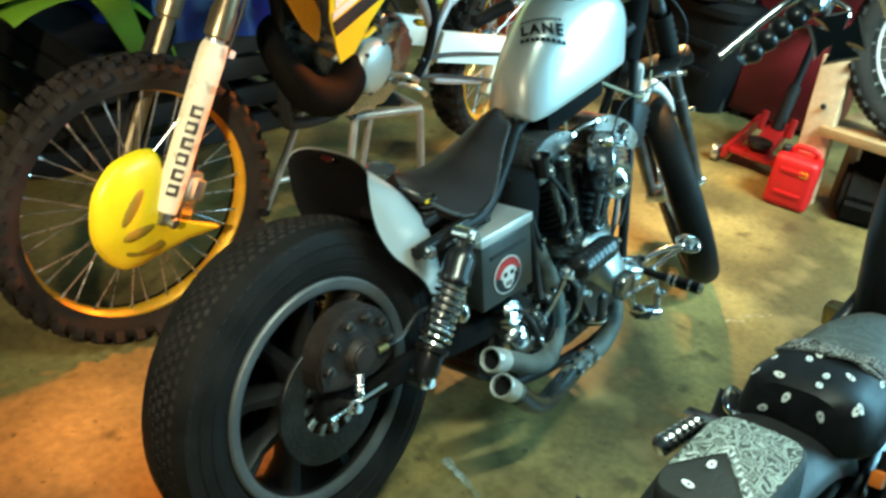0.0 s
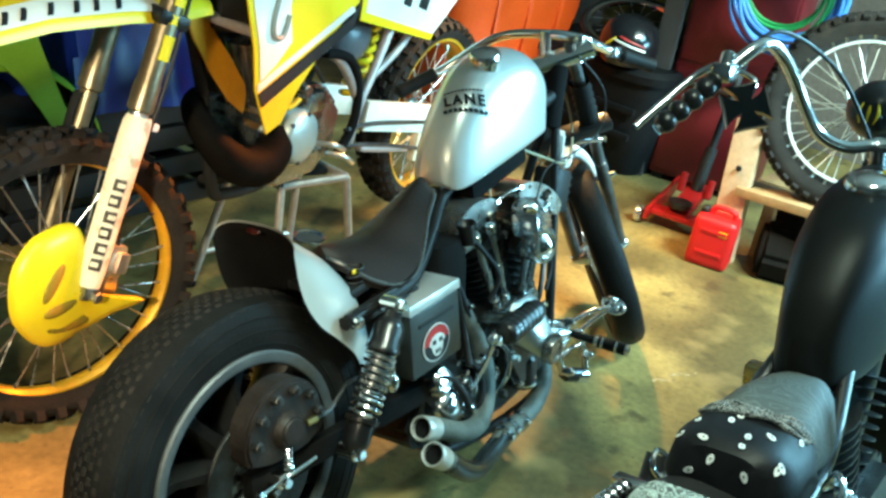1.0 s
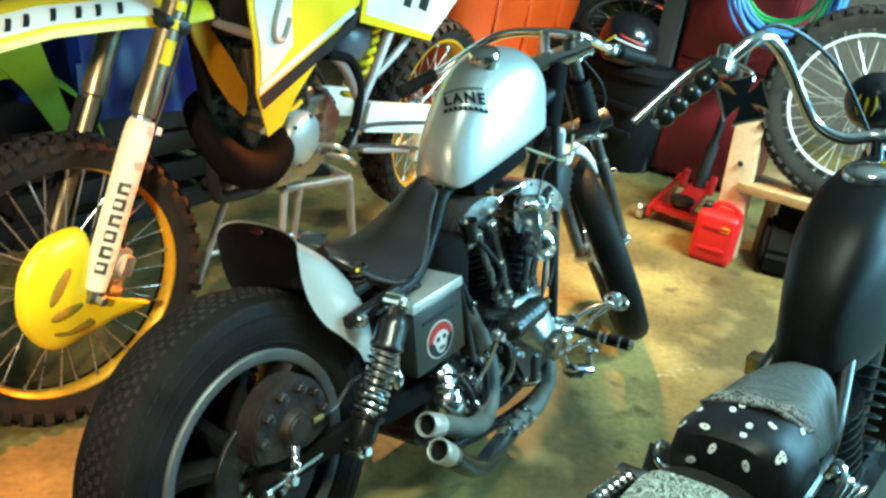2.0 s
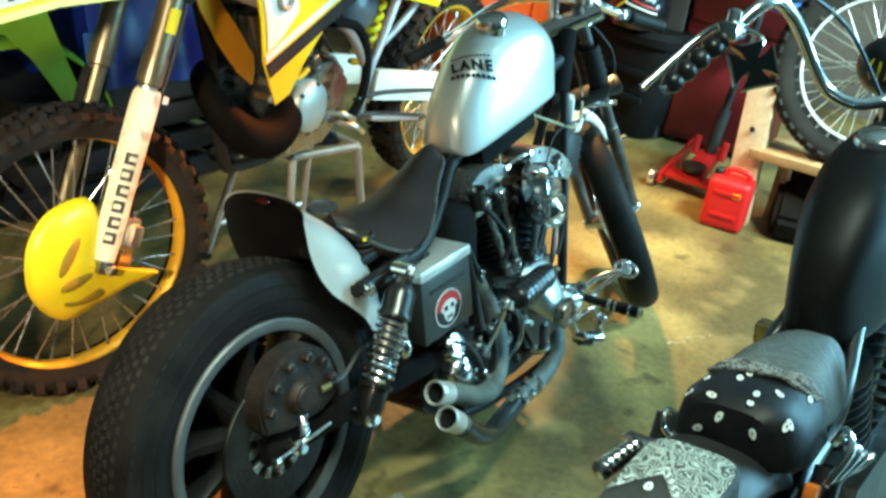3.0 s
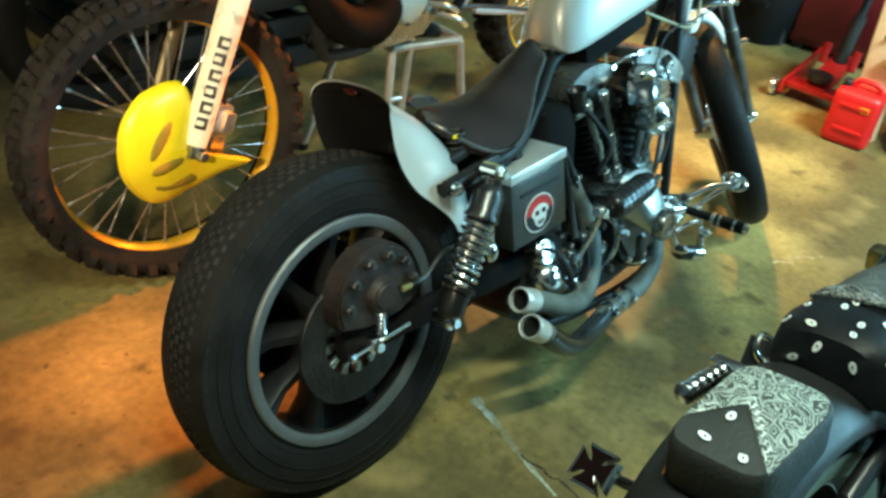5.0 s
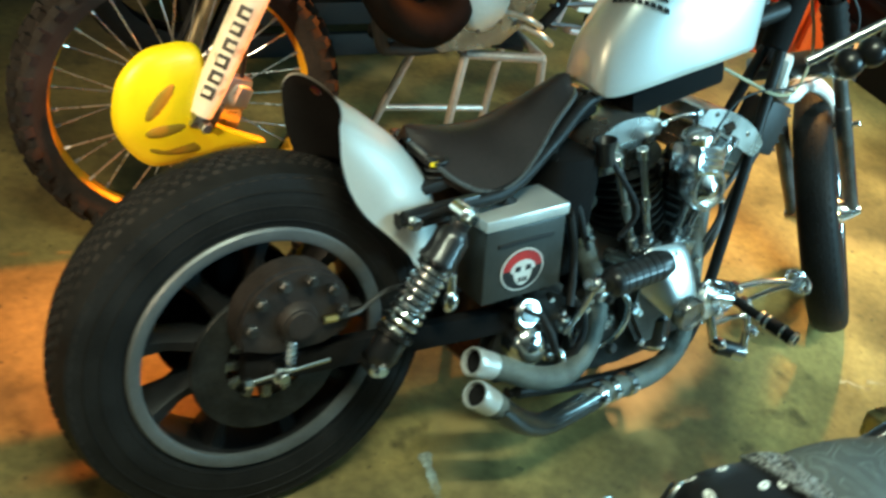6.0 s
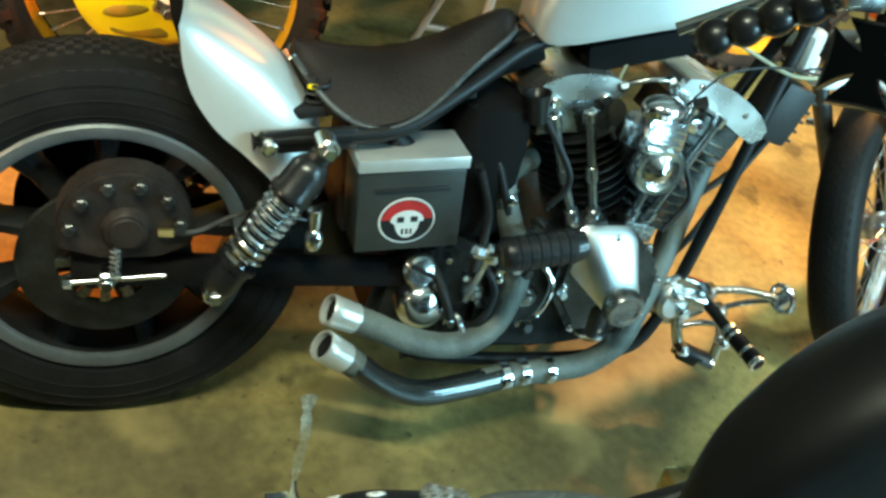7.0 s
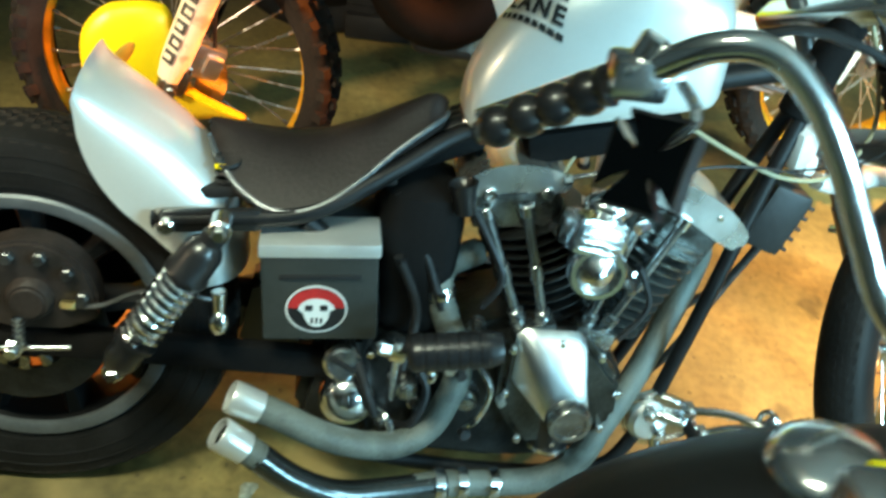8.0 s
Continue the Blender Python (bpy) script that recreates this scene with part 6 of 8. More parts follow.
def paisley(name, ground, mark, scale, amount):
    """Cloth or vinyl with printed curls."""
    m = shade(name, ground, 0.62, 0, 0.2, 12, 140, 0.3)
    nt = m.node_tree
    b = nt.nodes["Principled BSDF"]
    old = b.inputs["Base Color"].links[0].from_socket
    tc = nt.nodes.new("ShaderNodeTexCoord")
    w = nt.nodes.new("ShaderNodeTexVoronoi")
    w.feature = "DISTANCE_TO_EDGE"
    w.inputs["Scale"].default_value = scale
    n = nt.nodes.new("ShaderNodeTexNoise")
    n.inputs["Scale"].default_value = scale * 0.8
    n.inputs["Detail"].default_value = 1.0
    ad = nt.nodes.new("ShaderNodeVectorMath")
    ad.operation = "MULTIPLY_ADD"
    ad.inputs[1].default_value = (1.6 / scale,) * 3
    nt.links.new(n.outputs["Color"], ad.inputs[0])
    nt.links.new(tc.outputs["Object"], ad.inputs[2])
    nt.links.new(tc.outputs["Object"], n.inputs["Vector"])
    nt.links.new(ad.outputs[0], w.inputs["Vector"])
    sn = nt.nodes.new("ShaderNodeMath")
    sn.operation = "SINE"
    ml = nt.nodes.new("ShaderNodeMath")
    ml.operation = "MULTIPLY"
    ml.inputs[1].default_value = 34.0
    nt.links.new(w.outputs["Distance"], ml.inputs[0])
    nt.links.new(ml.outputs[0], sn.inputs[0])
    rp = nt.nodes.new("ShaderNodeValToRGB")
    rp.color_ramp.elements[0].position, rp.color_ramp.elements[1].position = 1 - amount, min(1.0, 1.15 - amount)
    nt.links.new(sn.outputs[0], rp.inputs[0])
    mx = nt.nodes.new("ShaderNodeMix")
    mx.data_type = "RGBA"
    nt.links.new(rp.outputs[0], mx.inputs[0])
    nt.links.new(old, mx.inputs[6])
    mx.inputs[7].default_value = (*mark, 1)
    nt.links.new(mx.outputs[2], b.inputs["Base Color"])
    return m


BANDANA = shade("black_cotton", (0.0065, 0.007, 0.0085), 0.5, 0, 0.25, 15, 200, 0.12, spec=0.25)
PAISLEY = paisley("paisley_print", (0.04, 0.046, 0.04), (0.36, 0.41, 0.37), 46, 0.65)
PAISLEY_DIM = paisley("worn_paisley_print", (0.075, 0.085, 0.082), (0.12, 0.14, 0.133), 14, 0.22)
CHARCOAL = shade("charcoal_vinyl", (0.020, 0.022, 0.020), 0.6, 0, 0.2, 12, 150, 0.3)
DOT_WHITE = shade("printed_white", (0.72, 0.74, 0.73), 0.7, 0, 0.15, 30, 90, 0.1)


def pillow(bm, cx, hy, zs, L0, L1, base, crown, power=3.0, nx=14, ny=14):
    """A cushion: superellipse plan between u=L0 and L1, half width hy(u-fraction)."""
    loops = []
    for i in range(nx + 1):
        f = -1 + 2 * i / nx
        u = (L0 + L1) / 2 + (L1 - L0) / 2 * math.copysign(abs(f) ** 0.8, f)
        g = max(0.0, 1 - abs((u - (L0 + L1) / 2) / ((L1 - L0) / 2)) ** power) ** (1 / power)
        h = max(0.004, hy((u - L0) / (L1 - L0)) * g)
        top = base + crown * (0.35 + 0.65 * g)
        row = []
        for k in range(ny + 1):
            a = -1 + 2 * k / ny
            row.append(V(u, cx + h * a, zs((u - L0) / (L1 - L0)) + base + (top - base) * (max(0.0, 1 - abs(a) ** 3.5)) ** 0.5))
        for k in range(ny, -1, -1):
            a = -1 + 2 * k / ny
            row.append(V(u, cx + h * a * 0.96, zs((u - L0) / (L1 - L0)) + base - 0.012))
        loops.append(row)
    rings(bm, loops)
    return bm


def paisley_drop(parent, p, nrm, size, ang):
    n = Vector(nrm).normalized()
    s = n.cross(V(0, 0, 1)) if abs(n.z) < 0.95 else V(1, 0, 0)
    s.normalize()
    t = n.cross(s)
    a = radians(ang)
    x, y = s * math.cos(a) + t * math.sin(a), -s * math.sin(a) + t * math.cos(a)
    for sc, up, mt, nm in ((1.0, 0.0012, DOT_WHITE, "paisley_motif"), (0.24, 0.0022, BANDANA, "paisley_eye")):
        bm = B()
        pts = [p + n * up + size * sc * (x * (math.cos(radians(q)) * (1.0 if math.cos(radians(q)) < 0 else 1.5)) + y * 0.72 * math.sin(radians(q))) for q in range(0, 360, 24)]
        plate(bm, pts, 0.0012)
        part(nm, bm, mt, parent)


def black_rear():
    c = V(0.0, 0, 0.318)
    bm = B()
    lathe(bm, tyre_profile(0.32, 0.07, 0.215, 0.6), c, AX, 56)
    tyre = part("rear_tyre", bm, RUBBER, black_bike, "black rear tyre with a cream sidewall ring")
    bm = B()
    for sg in (-1, 1):
        lathe(bm, [(0.222, sg * 0.0655), (0.262, sg * 0.0735), (0.262, sg * 0.0715), (0.222, sg * 0.0635)], c, AX, 56, wrap=True)
    part("sidewall_ring", bm, shade("cream_rubber", (0.20, 0.20, 0.13), 0.7, 0, 0.25), tyre, "cream sidewall ring")
    bm = B()
    lathe(bm, [(0.22, -0.05), (0.2, -0.045), (0.19, 0), (0.2, 0.045), (0.22, 0.05), (0.21, 0.03), (0.205, 0), (0.21, -0.03)], c, AX, 48, wrap=True)
    lathe(bm, [(0.0001, -0.08), (0.05, -0.08), (0.06, 0), (0.05, 0.08), (0.0001, 0.08)], c, AX, 24)
    for k in range(10):
        a = math.tau * k / 10
        cyl(bm, c + V(0.05 * math.cos(a), 0, 0.05 * math.sin(a)), c + V(0.2 * math.cos(a), 0, 0.2 * math.sin(a)), 0.012, n=8)
    part("rear_rim", bm, BLACK_PAINT, black_bike)
    bm = B()
    loops = []
    for a in range(10, 186, 8):
        o = V(math.cos(radians(a)), 0, math.sin(radians(a)))
        loops.append([c + o * (0.355 - 0.05 * (1 - math.cos(radians(b)))) + AX * (0.092 * math.sin(radians(b))) for b in range(-90, 91, 12)])
    rings(bm, loops, False)
    thicken(bm, 0.003)
    part("rear_fender", bm, BLACK_SATIN, black_bike, "black rear fender")
    # pillion pad: flat top, upright sides, a printed corner panel
    def pad_top(u, v):
        return 0.690 + 0.10 * (u + 0.10) + 0.010 * (1 - ((u + 0.10) / 0.10) ** 2) * (1 - ((v + 0.016) / 0.07) ** 2)

    def pad_rim(a, s=1.0):
        ca, sa = math.cos(a), math.sin(a)
        return (-0.10 + 0.10 * s * math.copysign(abs(ca) ** 0.42, ca), -0.016 + 0.07 * s * math.copysign(abs(sa) ** 0.42, sa))

    bm = B()
    loops = []
    for s, dz in ((0.97, -0.062), (1.0, -0.055), (1.0, -0.014), (0.985, -0.005), (0.95, 0.0), (0.7, 0.0), (0.4, 0.0), (0.05, 0.0)):
        loops.append([V(*pad_rim(math.tau * k / 48, s), pad_top(*pad_rim(math.tau * k / 48, s)) + dz) for k in range(48)])
    rings(bm, loops)
    pad = part("pillion_pad", bm, CHARCOAL, black_bike, "charcoal pillion pad with a printed paisley panel")

    def edge_u(v):
        return -0.10 + 0.10 * 0.93 * max(0.0, 1 - abs((v + 0.016) / 0.0652) ** 4.76) ** 0.21

    def fold_u(v):
        return -0.095 - 1.1 * abs(v + 0.003)

    bm = B()
    loops = []
    for j in range(41):
        v = -0.016 + 0.0643 * (-1 + 2 * j / 40)
        a, b = max(fold_u(v), -0.10 - 0.088), edge_u(v)
        loops.append([V(a + (b - a) * k / 14, v, pad_top(a + (b - a) * k / 14, v) + 0.0014) for k in range(15)])
    rings(bm, loops, False)
    part("paisley_panel", bm, PAISLEY, pad, "white paisley print on grey")
    for off in (0.004, 0.017):
        bm = B()
        pts = [(0.040 - 0.2 * off, 0), (-0.003, 0), (-0.068 + 0.2 * off, 0)]
        tube(bm, [V(fold_u(v) + off, v, pad_top(fold_u(v) + off, v) + 0.0016) for v, _ in pts], 0.0011, 5, 1)
        part("border_line", bm, DOT_WHITE, pad)
    for k in range(7):
        v = -0.012 - 0.0082 * k
        for du in (0.0085, 0.0135):
            bm = B()
            u = fold_u(v) + du
            box(bm, V(u, v, pad_top(u, v) + 0.0014), (0.0032, 0.0042, 0.001), Euler((0, 0, 0.8)).to_matrix(), 0)
            part("border_square", bm, DOT_WHITE, pad)
    for u, y, an in ((-0.127, 0.0, 10), (-0.172, 0.006, 70), (-0.176, -0.046, 30)):
        paisley_drop(pad, V(u, y, pad_top(u, y)), V(0, 0, 1), 0.008, an)
    # rider's seat: black cloth rear half, grey paisley nose
    bm = B()
    pillow(bm, -0.015, lambda f: 0.108 - 0.006 * f, lambda f: -0.02 * f, 0.088, 0.30, 0.648, 0.086, 3.0)
    seat = part("seat", bm, BANDANA, black_bike, "black cloth-covered saddle with small white paisley motifs")
    bm = B()
    pillow(bm, -0.012, lambda f: 0.112 - 0.05 * f, lambda f: -0.01 - 0.025 * f, 0.225, 0.515, 0.655, 0.083, 2.6)
    part("seat_nose", bm, PAISLEY_DIM, black_bike, "grey worn paisley saddle nose")
    bpy.context.view_layer.update()
    for u, v, an in ((0.112, 0.02, 0), (0.10, 0.075, 30), (0.14, -0.034, 10), (0.116, -0.035, 20), (0.12, -0.088, 40), (0.16, 0.05, 15), (0.165, -0.06, 60), (0.20, 0.0, 30), (0.205, 0.085, 80), (0.21, -0.09, 0), (0.175, 0.005, 20)):
        hit, loc, nrm, _ = seat.ray_cast(V(u, v, 1.2), V(0, 0, -1))
        if hit:
            paisley_drop(seat, loc, nrm, 0.0068, an)
    for v, w, an in ((0.06, 0.705, 90), (0.0, 0.70, 70), (-0.05, 0.69, 110), (-0.09, 0.705, 80), (0.03, 0.67, 30)):
        hit, loc, nrm, _ = seat.ray_cast(V(-0.2, v, w), V(1, 0, 0))
        if hit:
            paisley_drop(seat, loc, nrm, 0.0068, an)
    # gathered cloth edge
    bm = B()
    rnd = random.Random(4)
    for q in range(6):
        pts = []
        for k in range(10):
            v = -0.120 + 0.024 * k
            u = 0.208 + 0.007 * q + 0.02 * (v / 0.1) ** 2 + rnd.uniform(-0.004, 0.004)
            hit, loc, nrm, _ = seat.ray_cast(V(u, v, 1.2), V(0, 0, -1))
            if hit:
                pts.append(loc + V(0, 0, rnd.uniform(0.001, 0.008)))
        tube(bm, pts, [0.0035, 0.0055, 0.003, 0.005, 0.0032, 0.0058, 0.004], 7, 5)
    part("gathered_edge", bm, paisley("bandana_hem", (0.03, 0.03, 0.032), (0.30, 0.32, 0.31), 60, 0.6), seat, "bunched printed cloth hem")
    # cross-shaped tail lamp, on the far side of the fender
    lamp = V(-0.168, 0.158, 0.550)
    bm = B()
    cross_shape(bm, lamp, V(-0.6, 0.0, 0.75), 0.030, 0.016)
    tl = part("tail_lamp", bm, CHROME, black_bike, "chrome cross-shaped tail lamp")
    bm = B()
    cross_shape(bm, lamp + V(-0.6, 0.0, 0.75).normalized() * 0.007, V(-0.6, 0.0, 0.75), 0.0255, 0.006)
    part("lens", bm, shade("dark_red_lens", (0.006, 0.0015, 0.0015), 0.2), tl, "dark red lens")
    bm = B()
    cyl(bm, lamp, V(-0.10, 0.09, 0.50), 0.009, n=10)
    part("lamp_arm", bm, CHROME, tl)
    bm = B()
    for k in range(7):
        a = 0.03 * k
        tube(bm, [V(-0.13 + a * 0.25, 0.045 - a * 0.45, 0.672), V(-0.17 + a * 0.25, 0.05 - a * 0.5, 0.63), V(-0.20 + a * 0.2, 0.05 - a * 0.55, 0.57)], 0.002, 5)
    part("wire_loom", bm, shade("red_yellow_wire", (0.5, 0.18, 0.03), 0.5, 0, 0.6, 40), black_bike, "thin red and yellow wires")
    # pillion peg and side brackets
    bm = B()
    p0, p1 = V(-0.035, 0.12, 0.624), V(0.08, 0.12, 0.612)
    prof = [(0.0001, 0)]
    for k in range(6):
        prof += [(0.013, 0.004 + 0.019 * k), (0.0155, 0.007 + 0.019 * k), (0.0155, 0.016 + 0.019 * k), (0.013, 0.019 + 0.019 * k)]
    prof += [(0.0001, 0.118)]
    lathe(bm, prof, p0, p1 - p0, 18)
    box(bm, p1 + V(0.01, 0, 0.004), (0.025, 0.05, 0.012), None, 0.003)
    part("pillion_peg", bm, CHROME, black_bike, "ribbed chrome pillion peg")
    bm = B()
    tube(bm, [V(0.19, 0.11, 0.575), V(0.185, 0.125, 0.595), V(0.205, 0.13, 0.615), V(0.23, 0.12, 0.595), V(0.22, 0.105, 0.57)], 0.005, 8)
    box(bm, V(0.205, 0.11, 0.572), (0.04, 0.025, 0.025), None, 0.006)
    part("seat_bracket", bm, CHROME, black_bike)
    for sg in (-1, 1):
        bm = B()
        tube(bm, [V(0.06, 0.13 * sg, 0.33), V(0.16, 0.13 * sg, 0.50), V(0.22, 0.13 * sg, 0.60)], 0.022, 14)
        part("shock_absorber", bm, BLACK_PAINT, black_bike, "black shock absorber")
        bm = B()
        tube(bm, [V(0.05, 0.09 * sg, 0.50), V(0.2, 0.09 * sg, 0.56), V(0.4, 0.085 * sg, 0.60), V(0.6, 0.05 * sg, 0.72), V(0.85, 0.03 * sg, 0.85)], 0.015, 12)
        part("frame_tube", bm, BLACK_PAINT, black_bike)
    bm = B()
    box(bm, V(0.165, -0.124, 0.585), (0.028, 0.02, 0.024), Euler((0, 0.4, 0)).to_matrix(), 0.005)
    part("reflector", bm, shade("orange_reflector", (0.7, 0.16, 0.02), 0.25, 0, 0.1), black_bike, "small orange side reflector")
    rnd = random.Random(8)
    bm = B()
    for k in range(4):
        y = -0.14 - 0.006 * k
        tube(bm, [V(0.17 + 0.02 * k, y, 0.60), V(0.20 + 0.02 * k, y - 0.02, 0.65 - 0.01 * k), V(0.24, y, 0.66 - 0.02 * k), V(0.26 + 0.01 * k, y + 0.02, 0.62)], 0.006, 8)
    part("chrome_tubing", bm, CHROME, black_bike)


def cross_shape(bm, c, nrm, r, thick, roll=0.0):
    """A four-armed cross with broad flared arms and narrow notches."""
    n = Vector(nrm).normalized()
    x = V(0, 0, 1).cross(n).normalized()
    y = n.cross(x)
    pts = []
    for k in range(4):
        a = math.pi / 2 * k + radians(roll)
        o, t = x * math.cos(a) + y * math.sin(a), -x * math.sin(a) + y * math.cos(a)
        pts += [c + r * (0.25 * o - 0.25 * t), c + r * (0.6 * o - 0.42 * t), c + r * (1.0 * o - 0.74 * t), c + r * (0.97 * o), c + r * (1.0 * o + 0.74 * t), c + r * (0.6 * o + 0.42 * t)]
    P = pts
    sub = B()
    a = [sub.verts.new(p - n * thick / 2) for p in P]
    b = [sub.verts.new(p + n * thick / 2) for p in P]
    sub.faces.new(a[::-1])
    sub.faces.new(b)
    for i in range(len(P)):
        j = (i + 1) % len(P)
        sub.faces.new((a[i], a[j], b[j], b[i]))
    merge(bm, sub)
    return bm


def black_front():
    secs = [(0.470, 0.70, 0.76, 0.02), (0.485, 0.675, 0.80, 0.042), (0.51, 0.66, 0.845, 0.058), (0.56, 0.66, 0.90, 0.075), (0.62, 0.665, 0.94, 0.089), (0.70, 0.68, 0.968, 0.099), (0.79, 0.70, 0.982, 0.104), (0.89, 0.73, 0.985, 0.102), (0.98, 0.755, 0.968, 0.10), (1.04, 0.78, 0.93, 0.09), (1.06, 0.81, 0.90, 0.05)]
    cen = smooth_line([V(u, wb, wt) for u, wb, wt, h in secs], 4)
    hw = smooth_line([V(u, h, 0) for u, wb, wt, h in secs], 4)
    bm = B()
    loops = []
    for c, h in zip(cen, hw):
        half = [(0.0, 0.0), (0.6, 0.0), (0.9, 0.02), (0.975, 0.07), (1.0, 0.16), (1.0, 0.45), (0.99, 0.6), (0.965, 0.7), (0.92, 0.78), (0.84, 0.86), (0.7, 0.925), (0.5, 0.97), (0.25, 0.993), (0.0, 1.0)]
        loops.append([V(c.x, h.y * a, c.y + (c.z - c.y) * b) for a, b in half] + [V(c.x, -h.y * a, c.y + (c.z - c.y) * b) for a, b in half[-2:0:-1]])
    rings(bm, loops)
    tank = part("fuel_tank", bm, MATTE_BLACK, black_bike, "matte black teardrop fuel tank")
    bm = B()
    lathe(bm, [(0.046, -0.01), (0.048, 0.004), (0.045, 0.012), (0.034, 0.019), (0.015, 0.023), (0.0001, 0.024)], V(0.75, 0.0, 0.975), V(-0.1, 0, 1), 32)
    cap = part("fuel_cap", bm, CHROME, tank, "polished chrome fuel cap")
    bm = B()
    box(bm, V(0.775, -0.02, 0.999), (0.016, 0.016, 0.003), None, 0.001)
    part("cap_mark", bm, YELLOW, cap, "small yellow mark")
    # engine, in the shade below the tank
    bm = B()
    plate(bm, [V(a, 0, b) for a, b in ((0.40, 0.18), (0.5, 0.14), (0.85, 0.14), (0.95, 0.25), (0.85, 0.42), (0.5, 0.42))], 0.22, 0.03)
    part("engine", bm, CAST_DARK, black_bike, "dark cast engine")
    for ang in (-22, 22):
        d = V(math.sin(radians(ang)), 0, math.cos(radians(ang)))
        bm = B()
        cyl(bm, V(0.70, 0, 0.33), V(0.70, 0, 0.33) + d * 0.33, 0.06, n=20)
        barrel = part("cylinder", bm, CAST_DARK, black_bike)
        for k in range(9):
            bm = B()
            lathe(bm, [(0.02, -0.003), (0.085, -0.002), (0.085, 0.002), (0.02, 0.003)], V(0.70, 0, 0.33) + d * (0.08 + 0.024 * k), d, 24, wrap=True)
            part("fin", bm, CAST_DARK, barrel)
    bm = B()
    tube(bm, [V(0.54, 0.09, 0.64), V(0.56, 0.11, 0.60), V(0.60, 0.12, 0.55)], 0.014, 12)
    box(bm, V(0.53, 0.095, 0.645), (0.04, 0.03, 0.04), None, 0.006)
    part("coil_cover", bm, BRASS, black_bike, "brass-coloured coil cover")
    bm = B()
    tube(bm, [V(0.47, -0.17, 0.75), V(0.50, -0.20, 0.70), V(0.54, -0.215, 0.60), V(0.57, -0.21, 0.45)], 0.036, 18)
    part("air_horn", bm, CHROME, black_bike, "chrome intake cover")
    # front end
    FC = V(1.50, 0, 0.325)
    axis = V(-0.5, 0, 0.866)
    bm = B()
    lathe(bm, tyre_profile(0.325, 0.045, 0.25, 0.5), FC, AX, 48)
    part("front_tyre", bm, RUBBER, black_bike)
    bm = B()
    lathe(bm, [(0.255, -0.03), (0.24, -0.025), (0.235, 0), (0.24, 0.025), (0.255, 0.03), (0.245, 0.01), (0.245, -0.01)], FC, AX, 48, wrap=True)
    for k in range(20):
        a = math.tau * k / 20
        cyl(bm, FC + V(0.02 * math.cos(a), 0.03 * (1 if k % 2 else -1), 0.02 * math.sin(a)), FC + V(0.238 * math.cos(a), 0, 0.238 * math.sin(a)), 0.0018, n=5)
    part("front_rim", bm, CHROME, black_bike)
    for sg in (-1, 1):
        bm = B()
        cyl(bm, FC + V(0, 0.09 * sg, 0), FC + V(0, 0.09 * sg, 0) + axis * 0.72, 0.021, n=16, bev=0.003)
        part("fork_leg", bm, CHROME, black_bike)
    bm = B()
    box(bm, FC + axis * 0.70, (0.07, 0.23, 0.035), Euler((0, radians(-30), 0)).to_matrix(), 0.01)
    part("triple_clamp", bm, BLACK_PAINT, black_bike)
    bm = B()
    ball(bm, V(1.13, 0.10, 1.05), (0.075, 0.065, 0.065), 24)
    hl = part("headlamp", bm, BLACK_PAINT, black_bike, "round gloss black headlamp with yellow flame stripes")
    for k in (-1, 0, 1):
        bm = B()
        tube(bm, [V(1.066, 0.10 + 0.014 * k, 1.075), V(1.053, 0.10 + 0.02 * k, 1.055), V(1.057, 0.103 + 0.014 * k, 1.03)], [0.0015, 0.0035, 0.001], 6)
        part("flame_stripe", bm, YELLOW, hl)
    # bar; left half reaches high and back, mirrored to the right
    half = [V(0.90, 0.035, 1.02), V(0.862, 0.085, 1.015), V(0.828, 0.130, 1.04), V(0.802, 0.154, 1.088), V(0.768, 0.172, 1.148), V(0.736, 0.188, 1.192), V(0.698, 0.202, 1.218), V(0.658, 0.216, 1.212), V(0.618, 0.244, 1.176), V(0.56, 0.284, 1.118), V(0.503, 0.318, 1.073)]
    bm = B()
    full = half[::-1] + [V(p.x, -p.y, p.z) for p in half]
    tube(bm, full, 0.0128, 14, 6)
    hb = part("handlebar", bm, CHROME, black_bike, "tall chrome pullback handlebar")
    for sg in (-1, 1):
        mir = Matrix.Diagonal((1, sg, 1))
        a, b = mir @ half[10], mir @ half[8]
        d = (b - a).normalized()
        bm = B()
        prof = [(0.0001, -0.004), (0.012, -0.004)]
        for k in range(4):
            prof += [(0.012, 0.002 + 0.032 * k), (0.0165, 0.006 + 0.032 * k), (0.0195, 0.012 + 0.032 * k), (0.0203, 0.018 + 0.032 * k), (0.0195, 0.024 + 0.032 * k), (0.0165, 0.030 + 0.032 * k)]
        prof += [(0.019, 0.135), (0.012, 0.137)]
        lathe(bm, prof, a, d, 20)
        part("grip", bm, BLACK_PAINT, hb, "knobbly glossy black grip")
        bm = B()
        c = a + d * 0.162
        box(bm, c, (0.05, 0.04, 0.036), None, 0.008)
        cyl(bm, c + V(0, 0, 0.01), c + V(0.01, 0, 0.036), 0.013, n=16, bev=0.003)
        tube(bm, [c + V(0.02, 0.02 * sg, 0.01), c - d * 0.05 + V(0.03, 0.04 * sg, 0.012), c - d * 0.19 + V(0.02, 0.035 * sg, 0.012)], [0.008, 0.0065, 0.0075], 10)
        part("lever", bm, CHROME, hb, "chrome hand lever and clamp")
        mc = mir @ V(0.627, 0.208, 1.109)
        bm = B()
        tube(bm, [mir @ half[8] + V(0.03, 0, -0.005), mc + V(0.03, 0, 0.045), mc + V(0.006, 0, 0.01)], 0.005, 8)
